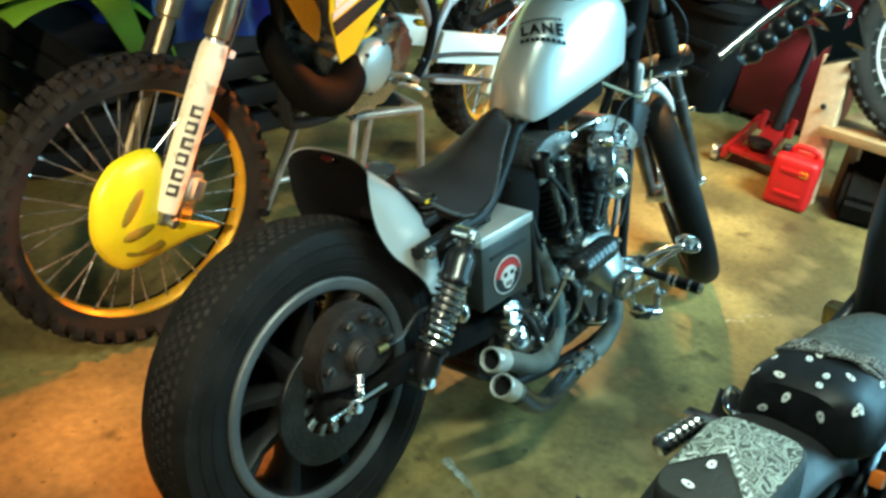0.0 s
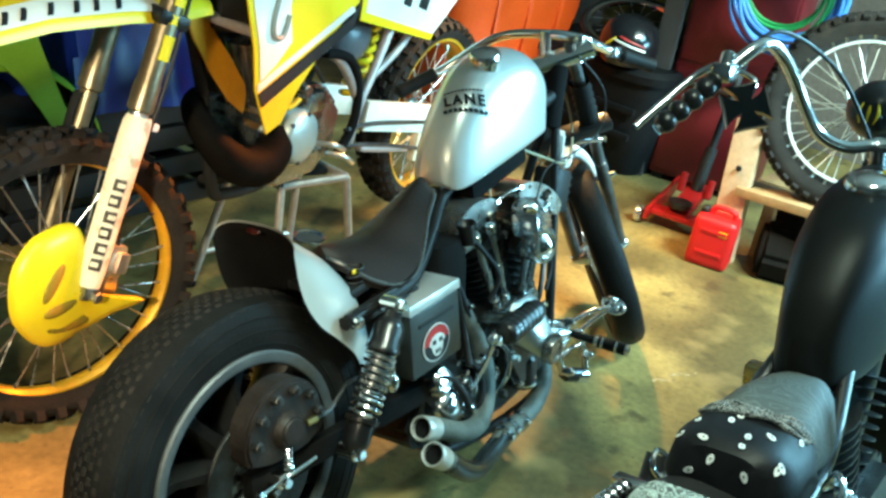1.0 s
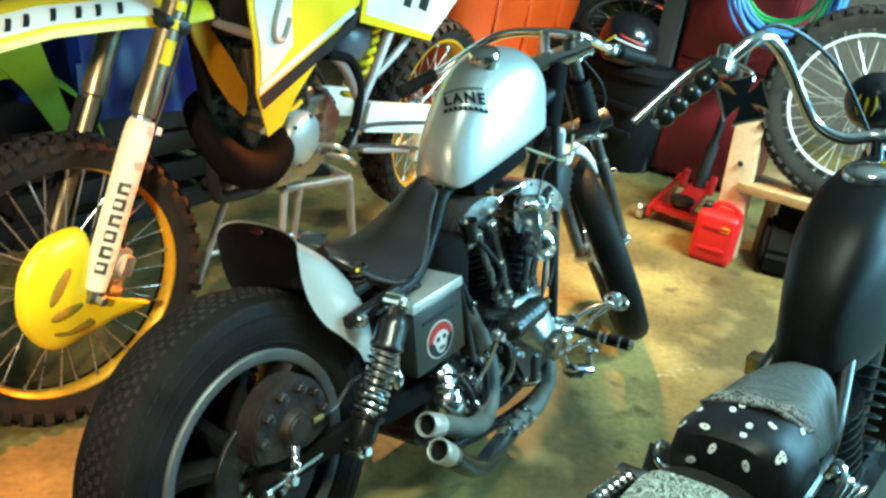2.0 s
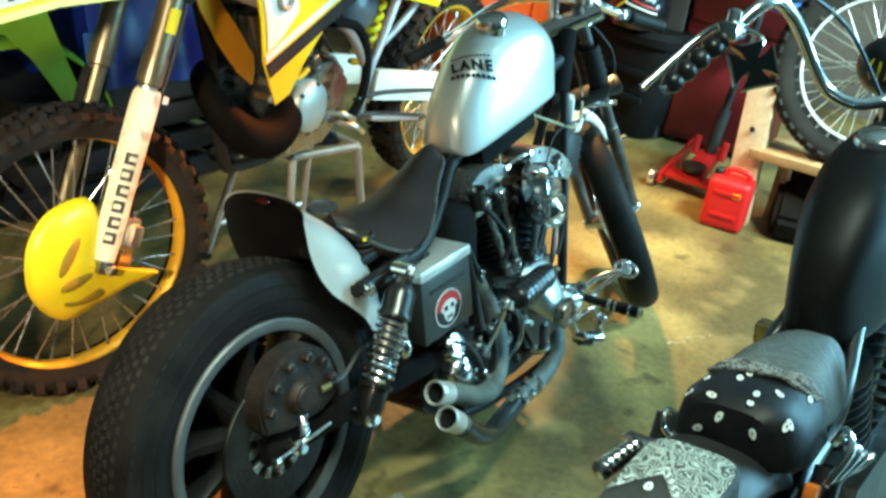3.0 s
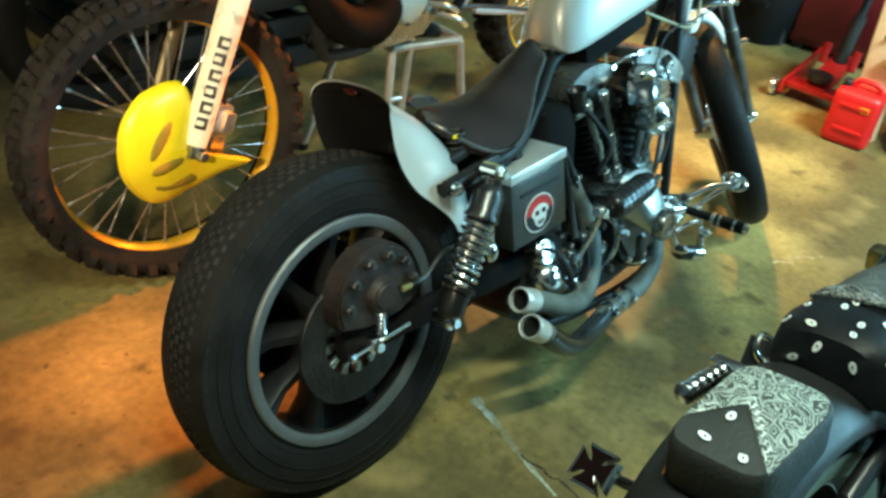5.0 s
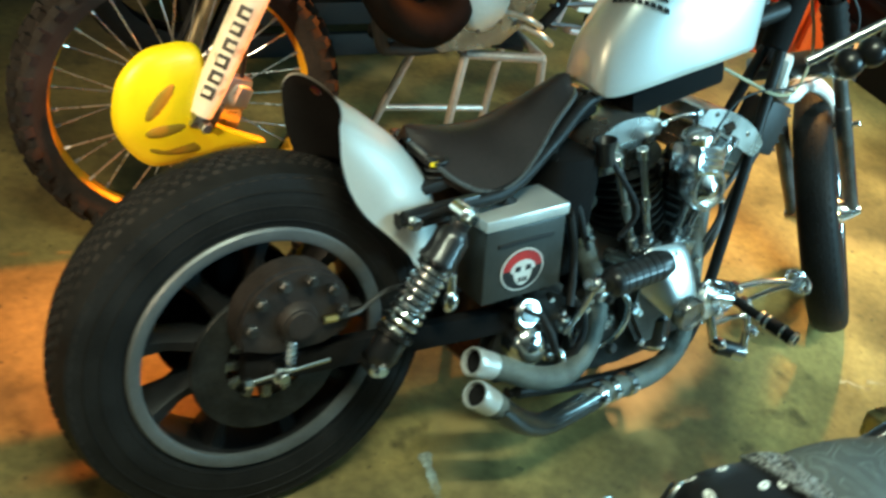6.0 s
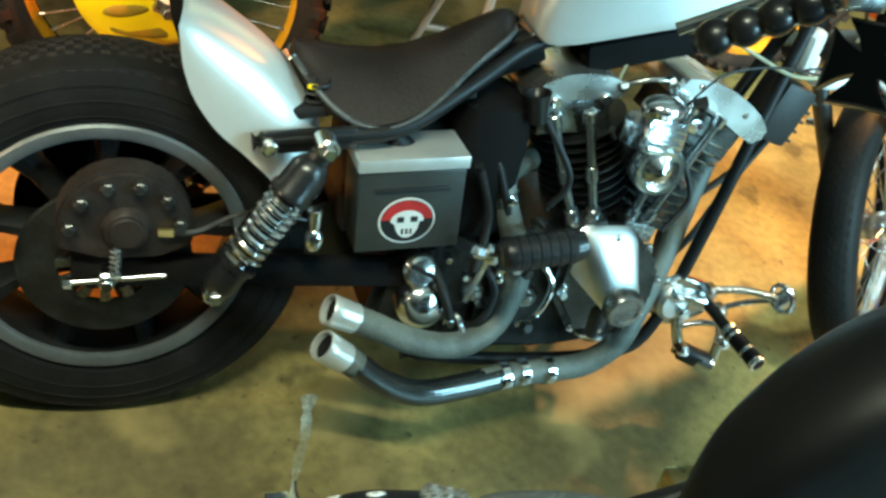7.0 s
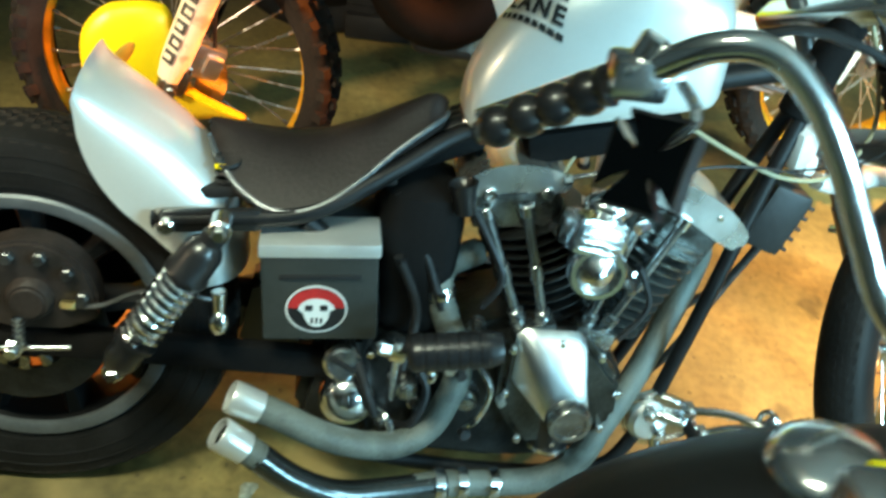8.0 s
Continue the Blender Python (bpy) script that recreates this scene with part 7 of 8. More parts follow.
        stem = part("mirror_stem", bm, CHROME, hb)
        nrm = V(-0.76, -0.45 * sg, 0.42)
        bm = B()
        cross_shape(bm, mc, nrm, 0.043, 0.014, 14 * sg)
        part("mirror_shell", bm, BLACK_PAINT, stem, "black cross-shaped mirror")
        bm = B()
        cross_shape(bm, mc + Vector(nrm).normalized() * 0.008, nrm, 0.039, 0.003, 14 * sg)
        # Glass tinted near-black: the reflection of a dark room is in its colour.
        part("mirror_glass", bm, shade("mirror_glass", (0.035, 0.04, 0.042), 0.04, 1.0, 0.02, 8, 60, 0), stem)
        bm = B()
        cyl(bm, V(0.93, 0.035 * sg, 0.95), V(0.90, 0.035 * sg, 1.03), 0.016, n=16, bev=0.004)
        part("riser", bm, CHROME, hb)
        bm = B()
        tube(bm, [mir @ half[8] + V(0.02, 0, 0.0), mir @ half[6] + V(0.04, 0, 0.02), mir @ V(0.93, 0.14, 1.15), mir @ V(1.0, 0.07, 1.0)], 0.0045, 8)
        part("cable", bm, BLACK_SATIN, hb)


black_rear()
black_front()


# ---- things along the walls ----
def spare_wheel():
    w = thing("spare_wheel", pose(2.68, -0.27, 0.325, 0, 0, 0), "spare chrome-rimmed spoked wheel with a knobbly tyre leaning on a bench", "wheel")
    wire_wheel(w, V(0, 0, 0.355), V(-1, -0.22, 0.18), 0.365, 0.05, 0.292, 0.03, 0.045, 0.05, shade("bright_rim", (0.75, 0.75, 0.72), 0.25, 0.6, 0.1), shade("pale_spoke", (0.72, 0.69, 0.6), 0.3, 0.8, 0.1), "dusty knobbly tyre", "bright polished rim", 44, (0.026, 0.022, 0.012), 40, 0.0026)
    bm = B()
    for r0, r1 in ((0.281, 0.296), (0.250, 0.262)):
        lathe(bm, [(r0, 0.022), (r0 + 0.002, 0.032), (r1 - 0.002, 0.034), (r1, 0.03), (r1 - 0.002, 0.02), (r0 + 0.002, 0.016)], V(0, 0, 0.355), V(-1, -0.22, 0.18), 56, wrap=True)
    band = part("rim_band", bm, shade("white_alloy", (0.72, 0.72, 0.70), 0.35, 0.3, 0.12), w, "bright white alloy rim band")
    ax_ = V(-1, -0.22, 0.18)
    s, u, d = frame_of(ax_)
    # Black plates fill the space between the rings to paint its gap dark.
    for k in range(36):
        a = math.tau * (k + 0.5) / 36
        o, t = math.cos(a) * s + math.sin(a) * u, -math.sin(a) * s + math.cos(a) * u
        bm = B()
        box(bm, V(0, 0, 0.355) + o * 0.2715 + d * 0.029, (0.038, 0.019, 0.004), Matrix((t, o, d)).transposed(), 0)
        part("rim_slot", bm, BLACK_SATIN, band)


# Near-black that puts the dimness of the floor clutter into its colour.
CLUTTER_SHADE = shade("clutter_shade_black", (0.007, 0.006, 0.0055), 0.85, 0.0, 0.4, 12, 100, 0.2, spec=0.1)
WOOD = shade("raw_pine", (0.42, 0.27, 0.13), 0.7, 0, 0.25, 6, 70, 0.2, (0.28, 0.17, 0.08), 0.62)


def bench():
    b = thing("bench", pose(2.72, -0.43, 0, 0, 0, 0), "rough wooden bench of pale boards", "bench")
    for k in range(2):
        bm = B()
        box(bm, V(-0.12 + 0.17 * k, -0.02 * k, 0.322), (0.155, 0.95, 0.036), Euler((radians(-3), 0, radians(1.5 - 2 * k))).to_matrix(), 0.004)
        part("board", bm, WOOD, b, "pale rough-sawn board")
    bm = B()
    box(bm, V(-0.16, 0.485, 0.28), (0.05, 0.11, 0.56), Euler((radians(-4), radians(3), 0)).to_matrix(), 0.006)
    post = part("post", bm, shade("pale_pine", (0.62, 0.47, 0.32), 0.7, 0, 0.2, 6, 60, 0.2), b, "pale upright wooden post")
    bm = B()
    ball(bm, V(-0.19, 0.49, 0.38), (0.006, 0.012, 0.012), 10)
    part("knot", bm, BLACK_SATIN, post)
    for y in (0.38, -0.40):
        bm = B()
        box(bm, V(0.02, y, 0.152), (0.09, 0.05, 0.305), None, 0.004)
        part("leg", bm, WOOD, b)


def gas_can():
    g = thing("fuel_can", pose(2.47, 0.055, 0, 0, 0, 12), "red plastic fuel can with a small yellow label on the floor", "fuel can")
    red = shade("red_plastic", (0.66, 0.008, 0.008), 0.5, 0, 0.12, 6, 90, 0.05)
    bm = B()
    box(bm, V(0, 0, 0.1), (0.13, 0.162, 0.20), None, 0.026, 3)
    body = part("body", bm, red, g)
    for z in (0.06, 0.15):
        bm = B()
        box(bm, V(-0.0655, 0, z), (0.008, 0.10, 0.016), None, 0.004)
        part("rib", bm, red, body)
    bm = B()
    tube(bm, [V(0, -0.055, 0.193), V(0, -0.05, 0.225), V(0, 0.02, 0.228), V(0, 0.035, 0.193)], 0.011, 10)
    part("handle", bm, red, g)
    bm = B()
    cyl(bm, V(0.0, 0.058, 0.19), V(0.0, 0.058, 0.222), 0.017, n=16, bev=0.004)
    part("cap", bm, BLACK_SATIN, g)
    bm = B()
    box(bm, V(-0.067, -0.035, 0.150), (0.002, 0.03, 0.02), None, 0.0005)
    part("sticker", bm, YELLOW, g, "small yellow label")


def floor_jack():
    j = thing("floor_jack", pose(2.78, 0.31, 0, 0, 0, 8), "red trolley jack with a dark raised handle", "jack")
    red = shade("jack_red", (0.42, 0.012, 0.01), 0.35, 0.1, 0.3, 9, 90, 0.06, (0.10, 0.01, 0.008), 0.6)
    for y in (-0.11, 0.11):
        bm = B()
        plate(bm, [V(a, y, b) for a, b in ((-0.2, 0.03), (-0.2, 0.075), (-0.05, 0.085), (0.12, 0.10), (0.22, 0.12), (0.24, 0.06), (0.1, 0.035))], 0.016, 0.003)
        part("side_plate", bm, red, j)
    bm = B()
    box(bm, V(0.02, 0, 0.085), (0.34, 0.09, 0.04), Euler((0, radians(-8), 0)).to_matrix(), 0.008)
    part("lift_arm", bm, red, j)
    bm = B()
    box(bm, V(-0.12, 0, 0.06), (0.09, 0.21, 0.02), None, 0.004)
    part("cross_plate", bm, red, j)
    bm = B()
    lathe(bm, [(0.0001, 0), (0.045, 0), (0.05, 0.01), (0.05, 0.024), (0.04, 0.026), (0.0001, 0.022)], V(-0.12, 0, 0.10), V(0, 0, 1), 24)
    part("saddle", bm, CAST_DARK, j)
    for x, y, r in ((-0.17, -0.145, 0.035), (-0.17, 0.145, 0.035), (0.2, -0.135, 0.03), (0.2, 0.135, 0.03)):
        bm = B()
        cyl(bm, V(x, y - 0.014, r + 0.001), V(x, y + 0.014, r + 0.001), r, n=20, bev=0.005)
        part("wheel", bm, SPOKE_STEEL, j)
    bm = B()
    cyl(bm, V(0.12, 0, 0.15), V(0.28, -0.02, 0.75), 0.016, n=14, bev=0.003)
    h = part("handle", bm, BLACK_SATIN, j, "dark handle bar")
    bm = B()
    cyl(bm, V(0.11, 0, 0.11), V(0.16, -0.006, 0.3), 0.026, n=14, bev=0.004)
    part("handle_socket", bm, BLACK_SATIN, h)
    for y in (-0.06, 0.06):
        bm = B()
        cyl(bm, V(0.08, y, 0.10), V(0.10, y, 0.18), 0.016, n=12, bev=0.004)
        part("lift_post", bm, red, j)


def red_cabinet():
    c = thing("cabinet", pose(3.42, 0.49, 0, 0, 0, 10), "tall dark red steel tool cabinet", "cabinet")
    red = shade("cabinet_red", (0.12, 0.005, 0.008), 0.45, 0.1, 0.3, 4, 80, 0.05, (0.06, 0.005, 0.006), 0.66)
    bm = B()
    box(bm, V(0, 0, 0.78), (0.44, 0.46, 1.5), None, 0.008)
    part("body", bm, red, c)
    for z, h in ((0.30, 0.48), (0.82, 0.48), (1.26, 0.34)):
        bm = B()
        box(bm, V(-0.228, 0, z), (0.016, 0.43, h), None, 0.005)
        d = part("drawer", bm, red, c)
        bm = B()
        box(bm, V(-0.245, 0, z + h * 0.38), (0.02, 0.3, 0.014), None, 0.004)
        part("handle", bm, STEEL_DARK, d)
    for x, y in ((-0.18, -0.19), (-0.18, 0.19), (0.18, -0.19), (0.18, 0.19)):
        bm = B()
        box(bm, V(x, y, 0.015), (0.05, 0.05, 0.03), None, 0.004)
        part("foot", bm, BLACK_SATIN, c)
    bm = B()
    box(bm, V(-0.235, 0.29, 0.8), (0.05, 0.09, 1.6), None, 0.004)
    part("side_channel", bm, shade("grey_channel", (0.05, 0.042, 0.04), 0.7), c)


def black_bin():
    b = thing("storage_bin", pose(3.35, 1.02, 0, 0, 0, -6), "large black plastic storage bin with a lid", "bin")
    BIN = shade("bin_black", (0.006, 0.006, 0.007), 0.6, 0, 0.2, 6, 90, 0.1, spec=0.15)
    bm = B()
    loops = []
    for z, s in ((0.0, 0.86), (0.02, 0.88), (0.42, 1.0), (0.46, 1.0)):
        loops.append([V(0.36 * s * math.copysign(abs(math.cos(a)) ** 0.35, math.cos(a)), 0.40 * s * math.copysign(abs(math.sin(a)) ** 0.35, math.sin(a)), z) for a in [math.tau * (k + 0.5) / 32 for k in range(32)]])
    rings(bm, loops)
    part("body", bm, BIN, b)
    bm = B()
    loops = []
    for z, s in ((0.455, 1.03), (0.49, 1.04), (0.515, 0.98), (0.52, 0.5)):
        loops.append([V(0.37 * s * math.copysign(abs(math.cos(a)) ** 0.35, math.cos(a)), 0.41 * s * math.copysign(abs(math.sin(a)) ** 0.35, math.sin(a)), z) for a in [math.tau * (k + 0.5) / 32 for k in range(32)]])
    rings(bm, loops)
    part("lid", bm, BIN, b)
    for z in (0.2, 0.32):
        bm = B()
        box(bm, V(-0.35, 0, z), (0.02, 0.66, 0.03), None, 0.006)
        part("rib", bm, BIN, b)
    w = thing("bicycle_wheel", pose(3.3, 1.0, 0.518), "old bicycle wheel lying against the wall on a black bin", "wheel")
    bm = B()
    c, ax = V(0.02, 0, 0.10), V(-0.36, -0.10, 0.93)
    lathe(bm, [(0.225, -0.014), (0.24, -0.02), (0.255, -0.01), (0.258, 0), (0.255, 0.01), (0.24, 0.02), (0.225, 0.014)], c, ax, 48, wrap=True)
    part("tyre", bm, RUBBER, w)
    bm = B()
    lathe(bm, [(0.226, -0.014), (0.21, -0.012), (0.205, 0), (0.21, 0.012), (0.226, 0.014)], c, ax, 48, wrap=True)
    rim = part("rim", bm, CHROME, w, "bright rim")
    s, u, d = frame_of(ax)
    bm = B()
    cyl(bm, c - d * 0.03, c + d * 0.03, 0.02, n=14)
    part("hub", bm, CHROME, w)
    for k in range(20):
        a = math.tau * k / 20
        bm = B()
        cyl(bm, c + d * (0.025 if k % 2 else -0.025), c + 0.207 * (math.cos(a) * s + math.sin(a) * u), 0.0015, n=5)
        part("spoke", bm, SPOKE_STEEL, rim)


def helmet():
    """Gloss black open-face helmet with a pale-and-red trim band."""
    h = thing("helmet", pose(3.02, 0.86, 0.518, 0, 0, 10), "gloss black helmet with yellow and red trim lying on a bin", "helmet")
    gloss = shade("helmet_black", (0.008, 0.008, 0.010), 0.2, 0, 0.2, 6, 90, 0.02, None, 0.5, 0.05, 0.4)
    bm = B()
    lathe(bm, [(0.118, 0.0), (0.130, 0.02), (0.136, 0.07), (0.130, 0.12), (0.108, 0.17), (0.07, 0.20), (0.03, 0.212), (0.0001, 0.214)], V(0, 0, 0), V(0, 0, 1), 40)
    lathe(bm, [(0.118, 0.0), (0.108, 0.004), (0.104, 0.05), (0.0001, 0.06)], V(0, 0, 0), V(0, 0, 1), 40)
    shell = part("shell", bm, gloss, h)
    for a0, a1, z, dz, mt, nm, lab in ((165, 230, 0.11, -0.03, WHITE_PAINT, "trim_band", "white trim band"), (175, 228, 0.128, -0.03, RED_PAINT, "trim_band", "red trim band"), (150, 168, 0.08, 0.04, YELLOW, "trim_stripe", "yellow trim stripe")):
        bm = B()
        pts = []
        for k in range(9):
            a = radians(a0 + (a1 - a0) * k / 8)
            zz = z + dz * k / 8
            r = 0.136 * max(0.2, 1 - (max(0.0, zz - 0.07) / 0.145) ** 2.2) ** 0.5
            pts.append(V(r * math.cos(a), r * math.sin(a), zz))
        tube(bm, pts, 0.005, 6, 3)
        part(nm, bm, mt, shell, lab)


def hoses():
    for name, lab, col, y0, z0, R, x0, turns in (("air_hose", "coiled blue air hose hanging on the wall", (0.05, 0.17, 0.52), 0.22, 0.98, 0.21, 3.02, 9), ("garden_hose", "coiled green hose hanging behind a blue one", (0.02, 0.22, 0.06), 0.26, 0.98, 0.18, 3.08, 5)):
        h = thing(name, pose(x0, y0, z0, 0, 0, 12), lab, "hose")
        mt = shade(name, col, 0.45, 0, 0.2, 10, 90, 0.05)
        rnd = random.Random(3 + turns)
        pts = []
        for k in range(turns * 16 + 1):
            a = math.tau * k / 16
            r = R * (1 + 0.10 * math.sin(a * 0.37 + 1) + rnd.uniform(-0.012, 0.012))
            pts.append(V(-0.03 + 0.05 * math.sin(a * 0.21), r * 0.95 * math.cos(a), r * math.sin(a) - 0.02 * math.cos(a * 0.3)))
        bm = B()
        tube(bm, pts, 0.0085, 8, 3)
        part("coil", bm, mt, h)
        bm = B()
        cyl(bm, V(0.10, 0, R * 0.9), V(-0.08, 0, R * 0.95), 0.012, n=10, bev=0.002)
        part("hook", bm, STEEL_DARK, h)
    bm = B()
    box(bm, V(3.145, 0.18, 1.21), (0.045, 0.46, 0.1), None, 0.006)
    tagged(part("shelf_rail", bm, WOOD), "wooden rail from which the hoses hang", "rail")


def left_corner():
    l = thing("mudguard", pose(0.36, 1.55, 0, 0, 0, 4), "lime green plastic mudguard of a bike in the dark corner", "mudguard")
    bm = B()
    loops = []
    c = V(0.0, 0, 0.22)
    for a in range(18, 130, 8):
        o = V(math.cos(radians(a)), 0, math.sin(radians(a)))
        loops.append([c + o * (0.40 - 0.03 * (1 - math.cos(radians(b)))) + AX * (0.12 * math.sin(radians(b))) for b in range(-90, 91, 15)])
    rings(bm, loops, False)
    thicken(bm, 0.004)
    part("shell", bm, LIME, l)
    bm = B()
    plate(bm, [V(a, -0.13, b) for a, b in ((-0.02, 0.64), (-0.28, 0.60), (-0.35, 0.80), (-0.1, 0.92), (0.08, 0.78), (0.14, 0.62), (0.20, 0.47), (0.27, 0.36), (0.19, 0.36), (0.12, 0.47), (0.06, 0.56))], 0.008, 0.003)
    part("side_panel", bm, LIME, l)
    bm = B()
    lathe(bm, tyre_profile(0.33, 0.055, 0.25, 0.6), V(0, 0, 0.33), AX, 40)
    part("tyre", bm, RUBBER, l)
    # Crate made up for the space below the tarpaulin, which is simply dark.
    k = thing("crate", pose(0.86, 1.85, 0), "black slatted crate added to fill the dark space under the tarpaulin", "crate")
    for z in (0.05, 0.16, 0.27, 0.36):
        for y in (-0.35, 0.35):
            bm = B()
            box(bm, V(0, y, z), (0.86, 0.025, 0.075), None, 0.003)
            part("slat", bm, BLACK_SATIN, k)
        for x in (-0.42, 0.42):
            bm = B()
            box(bm, V(x, 0, z), (0.025, 0.66, 0.075), None, 0.003)
            part("slat", bm, BLACK_SATIN, k)
    bm = B()
    box(bm, V(0, 0, 0.39), (0.88, 0.74, 0.02), None, 0.003)
    part("top", bm, BLACK_SATIN, k)
    t = thing("tarpaulin", pose(0.86, 1.85, 0, 0, 0, 0), "crumpled dark blue tarpaulin on a dark crate", "tarpaulin")
    bm = B()
    n = 26
    vs = []
    for i in range(n):
        row = []
        for k in range(n):
            a, b = -1 + 2 * i / (n - 1), -1 + 2 * k / (n - 1)
            edge_ = max(abs(a), abs(b)) ** 5
            z = 0.48 * (1 - edge_) + 0.402
            p = V(0.06 + 0.27 * a * (1 + 0.12 * edge_), 0.34 * b * (1 + 0.12 * edge_), z)
            q = noise.noise(p * 7.0) * 0.05 + noise.noise(p * 17.0) * 0.02
            row.append(bm.verts.new(p + V(q * (abs(a) ** 2), q, max(-z + 0.402, q * 0.8))))
        vs.append(row)
    for i in range(n - 1):
        for k in range(n - 1):
            bm.faces.new((vs[i][k], vs[i + 1][k], vs[i + 1][k + 1], vs[i][k + 1]))
    part("sheet", bm, shade("blue_tarp", (0.005, 0.018, 0.20), 0.36, 0, 0.2, 8, 60, 0.1), t)


def back_corner():
    o = thing("plastic_tub", pose(2.95, 1.62, 0, 0, 0, -12), "bright orange plastic tub stacked by the wall", "tub")
    om = shade("orange_plastic", (0.62, 0.07, 0.008), 0.35, 0, 0.15, 5, 80, 0.05)
    bm = B()
    loops = []
    for z, s in ((0.0, 0.85), (0.5, 1.0), (0.55, 1.0), (0.78, 1.06), (0.80, 1.10), (0.82, 1.10)):
        loops.append([V(0.42 * s * math.copysign(abs(math.cos(a)) ** 0.4, math.cos(a)), 0.30 * s * math.copysign(abs(math.sin(a)) ** 0.4, math.sin(a)), z) for a in [math.tau * (k + 0.5) / 32 for k in range(32)]])
    rings(bm, loops)
    part("body", bm, om, o)
    for x in (-0.2, 0.0, 0.2):
        bm = B()
        box(bm, V(x, -0.30, 0.4), (0.03, 0.03, 0.7), None, 0.006)
        part("rib", bm, om, o)
    p = thing("camouflage_box", pose(3.85, 1.10, 0.0, 0, 0, 0), "tall camouflage-printed box standing by the wall", "box")
    cm = shade("camouflage_print", (0.16, 0.15, 0.03), 0.7, 0, 0.3, 9, 60, 0.1, (0.02, 0.035, 0.015), 0.5)
    bm = B()
    box(bm, V(0, 0, 0.62), (0.3, 0.55, 1.24), None, 0.008)
    part("body", bm, cm, p)
    bm = B()
    box(bm, V(0, 0, 1.255), (0.32, 0.57, 0.03), None, 0.006)
    part("lid", bm, cm, p)
    # engine parts beside the fuel can, coloured dark because that spot is dim
    e = thing("engine_part", pose(2.62, -0.16, 0, 0, 0, 20), "spare engine casing on the floor, its dimness put into the colour", "engine part")
    bm = B()
    plate(bm, [V(a, 0, b) for a, b in ((-0.1, 0.0), (0.1, 0.0), (0.13, 0.1), (0.06, 0.2), (-0.05, 0.19), (-0.13, 0.1))], 0.16, 0.02)
    body = part("casing", bm, CLUTTER_SHADE, e)
    bm = B()
    for k in range(5):
        lathe(bm, [(0.02, -0.003), (0.055, -0.002), (0.055, 0.002), (0.02, 0.003)], V(0.0, 0, 0.2 + 0.014 * k), V(0.1, 0, 1), 20, wrap=True)
    cyl(bm, V(0, 0, 0.19), V(0, 0, 0.27), 0.04, n=16)
    part("barrel", bm, CLUTTER_SHADE, e)
    bm = B()
    cyl(bm, V(-0.02, -0.08, 0.1), V(-0.02, -0.1, 0.1), 0.05, n=20, bev=0.006)
    part("cover", bm, CLUTTER_SHADE, e)


def tin_lid():
    m = thing("tin_lid", pose(1.285, 1.055, 0), "round bright metal lid lying on the garage floor", "lid")
    bm = B()
    lathe(bm, [(0.0001, 0.003), (0.045, 0.003), (0.05, 0.008), (0.056, 0.010), (0.06, 0.007), (0.058, 0.0), (0.0001, 0.0)], V(0, 0, 0), V(0, 0, 1), 36)
    part("rim", bm, CHROME, m)


tin_lid()
spare_wheel()
bench()
gas_can()
floor_jack()
red_cabinet()
black_bin()
helmet()
hoses()
left_corner()
back_corner()


# ---- lamp fittings made up out of view, floor marks, lettering ----
def added_lamp_fittings():
    # Made-up fittings where the added lamps hang; none of them is in view.
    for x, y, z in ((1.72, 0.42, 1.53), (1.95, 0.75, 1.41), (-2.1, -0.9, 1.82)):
        w = thing("added_bulb_fitting", pose(x, y, z), "bulb on a cord under a tin shade, added out of view for an assumed lamp", "lamp", "hanging bulbs")
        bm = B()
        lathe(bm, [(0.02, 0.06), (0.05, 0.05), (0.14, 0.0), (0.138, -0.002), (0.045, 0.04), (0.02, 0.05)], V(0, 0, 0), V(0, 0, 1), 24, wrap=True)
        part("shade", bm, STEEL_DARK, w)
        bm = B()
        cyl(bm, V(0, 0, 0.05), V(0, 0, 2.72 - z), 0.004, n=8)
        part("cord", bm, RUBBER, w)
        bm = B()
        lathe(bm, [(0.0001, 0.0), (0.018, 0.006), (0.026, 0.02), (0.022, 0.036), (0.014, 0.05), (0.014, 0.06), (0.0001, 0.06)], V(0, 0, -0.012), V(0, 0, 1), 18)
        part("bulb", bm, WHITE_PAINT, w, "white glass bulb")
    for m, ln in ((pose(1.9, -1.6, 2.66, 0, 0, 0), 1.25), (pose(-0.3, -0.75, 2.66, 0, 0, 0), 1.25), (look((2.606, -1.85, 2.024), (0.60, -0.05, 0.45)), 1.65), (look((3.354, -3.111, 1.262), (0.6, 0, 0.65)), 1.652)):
        f = thing("added_strip_fitting", m, "strip light fitting added out of view for an assumed lamp", "lamp", "strip lights")
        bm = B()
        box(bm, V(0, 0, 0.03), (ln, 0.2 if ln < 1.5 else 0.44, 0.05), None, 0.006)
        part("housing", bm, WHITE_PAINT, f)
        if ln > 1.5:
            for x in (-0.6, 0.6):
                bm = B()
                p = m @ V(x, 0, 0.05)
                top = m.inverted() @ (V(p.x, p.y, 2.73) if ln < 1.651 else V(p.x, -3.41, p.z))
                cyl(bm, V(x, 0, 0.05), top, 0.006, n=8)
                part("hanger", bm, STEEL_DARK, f)


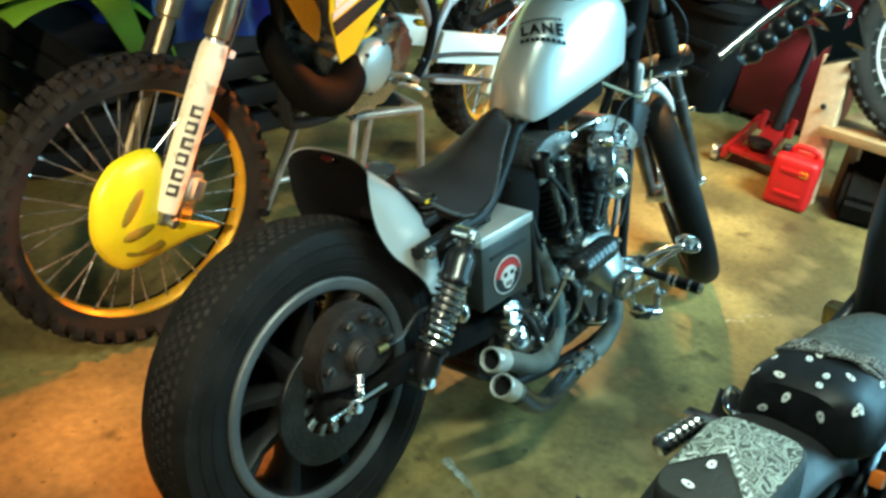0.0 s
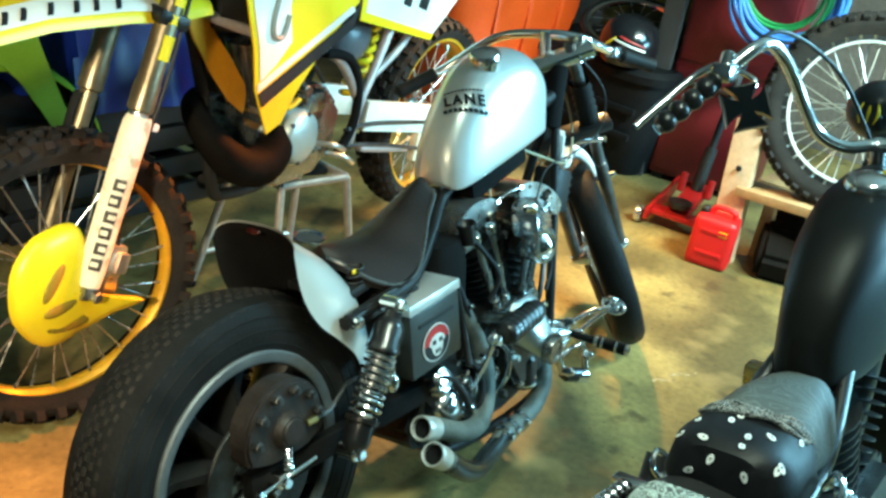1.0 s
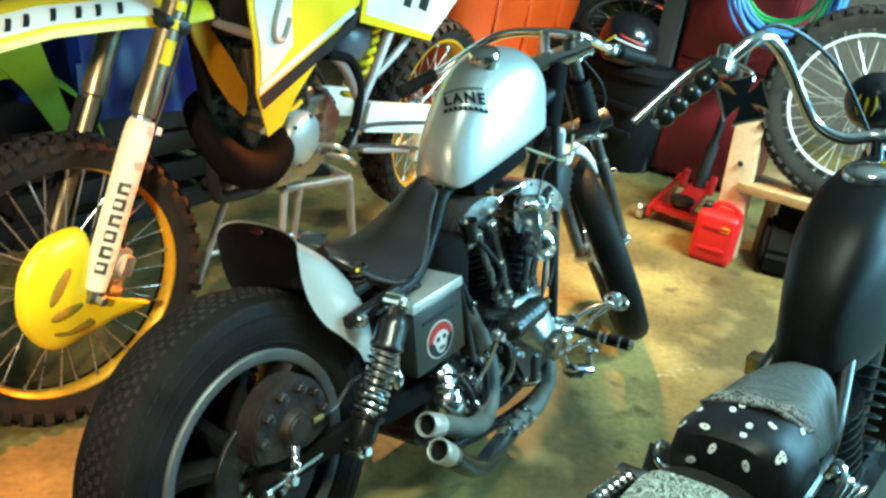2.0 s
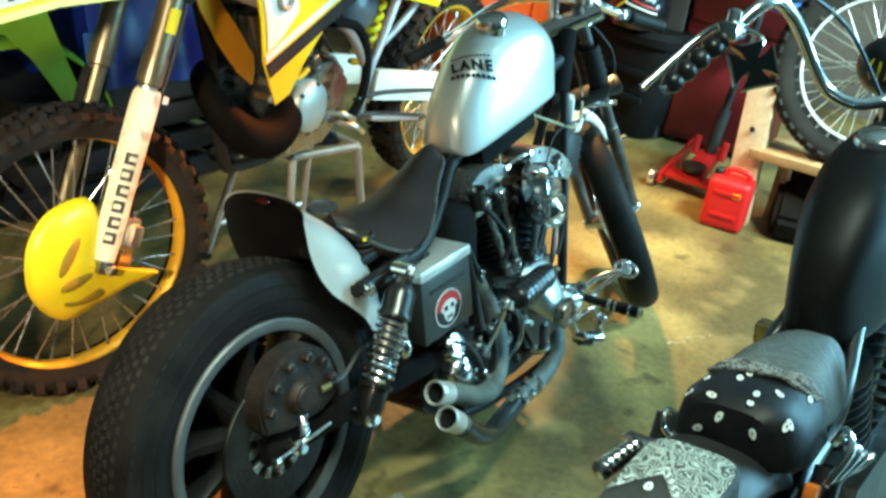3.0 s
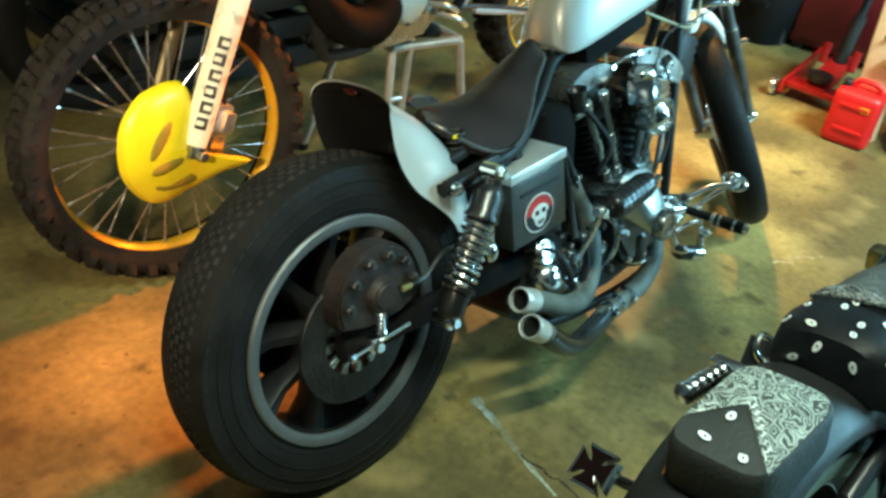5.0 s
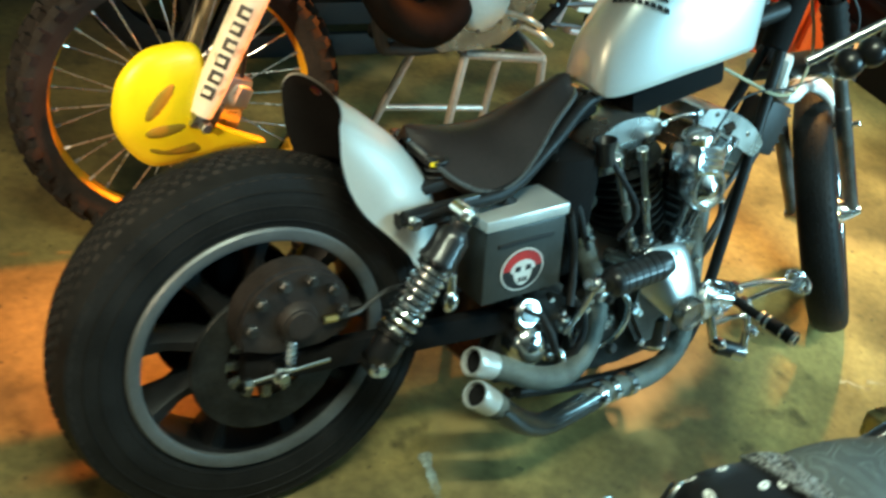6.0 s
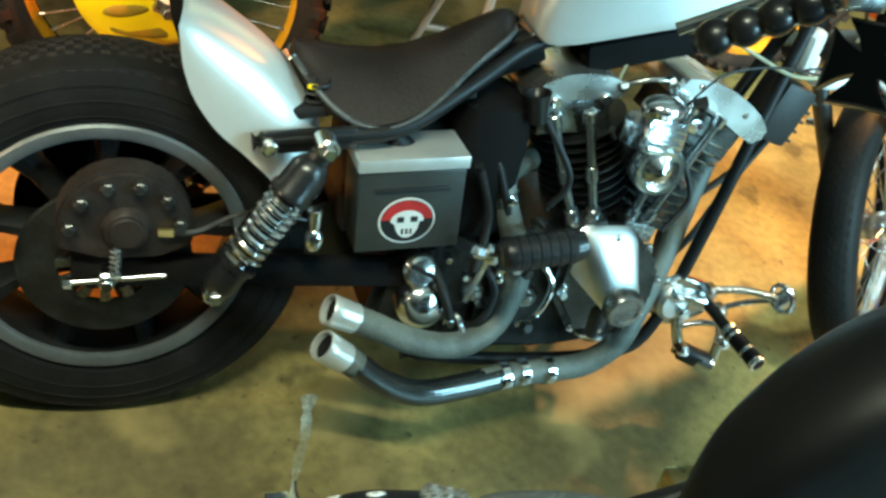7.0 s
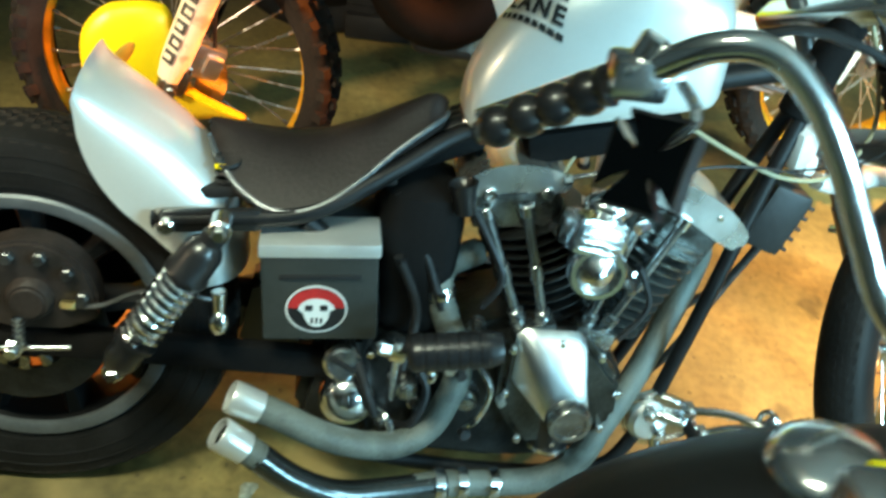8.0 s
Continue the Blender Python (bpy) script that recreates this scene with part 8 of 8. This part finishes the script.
def floor_marks():
    rnd = random.Random(11)
    filler = shade("pale_crack_filler", (0.30, 0.33, 0.27), 0.7, 0, 0.35, 30, 120, 0.3, (0.16, 0.14, 0.07), 0.52)
    line = smooth_line([V(0.345, -0.10, 0), V(0.336, -0.137, 0), V(0.328, -0.177, 0), V(0.311, -0.232, 0), V(0.296, -0.281, 0), V(0.285, -0.33, 0), V(0.27, -0.40, 0)], 6)
    bm = B()
    a, b = [], []
    for i, p in enumerate(line):
        w = (0.0125 + 0.003 * math.sin(i * 0.7) + rnd.uniform(-0.004, 0.003)) * max(0.35, 1 - 0.7 * i / len(line))
        a.append(bm.verts.new(p + V(-w, 0, 0.0012)))
        b.append(bm.verts.new(p + V(w, 0, 0.0012)))
    for i in range(len(line) - 1):
        bm.faces.new((a[i], b[i], b[i + 1], a[i + 1]))
    tagged(part("floor_patch", bm, filler), "pale filler along a crack in the concrete", "floor crack", "", "structure")
    dark = shade("crack_dirt", (0.03, 0.025, 0.018), 0.9)
    for pts in ([V(0.294, -0.281, 0), V(0.305, -0.332, 0), V(0.300, -0.36, 0), V(0.312, -0.387, 0), V(0.30, -0.45, 0), V(0.32, -0.52, 0), V(0.31, -0.7, 0)],):
        bm = B()
        ln = smooth_line(pts, 5)
        a, b = [], []
        for i, p in enumerate(ln):
            q = p + V(rnd.uniform(-0.004, 0.004), 0, 0.0013)
            w = 0.0016 + rnd.uniform(0, 0.0018)
            a.append(bm.verts.new(q - V(w, 0, 0)))
            b.append(bm.verts.new(q + V(w, 0, 0)))
        for i in range(len(ln) - 1):
            bm.faces.new((a[i], b[i], b[i + 1], a[i + 1]))
        tagged(part("floor_crack", bm, dark), "thin dark crack in the concrete", "floor crack", "", "structure")
    scuff = shade("pale_scuff", (0.42, 0.34, 0.18), 0.7, 0, 0.3, 40, 150, 0.2, (0.26, 0.19, 0.07), 0.5)
    for x, y, ln, an in ((1.50, -0.235, 0.04, -32), (1.585, -0.262, 0.05, -30)):
        bm = B()
        d = V(math.cos(radians(an)), math.sin(radians(an)), 0)
        n = V(-d.y, d.x, 0)
        pts = [V(x, y, 0.0012) + d * ln * (k / 4 - 1) + n * (0.006 * math.sin(k * 0.8) + rnd.uniform(-0.002, 0.002)) for k in range(9)]
        pts += [p - n * rnd.uniform(0.003, 0.012) for p in pts[::-1]]
        bm.faces.new([bm.verts.new(p) for p in pts])
        tagged(part("scuff_mark", bm, scuff), "pale scuff mark on the concrete", "floor mark", "scuffs", "structure")


added_lamp_fittings()
floor_marks()
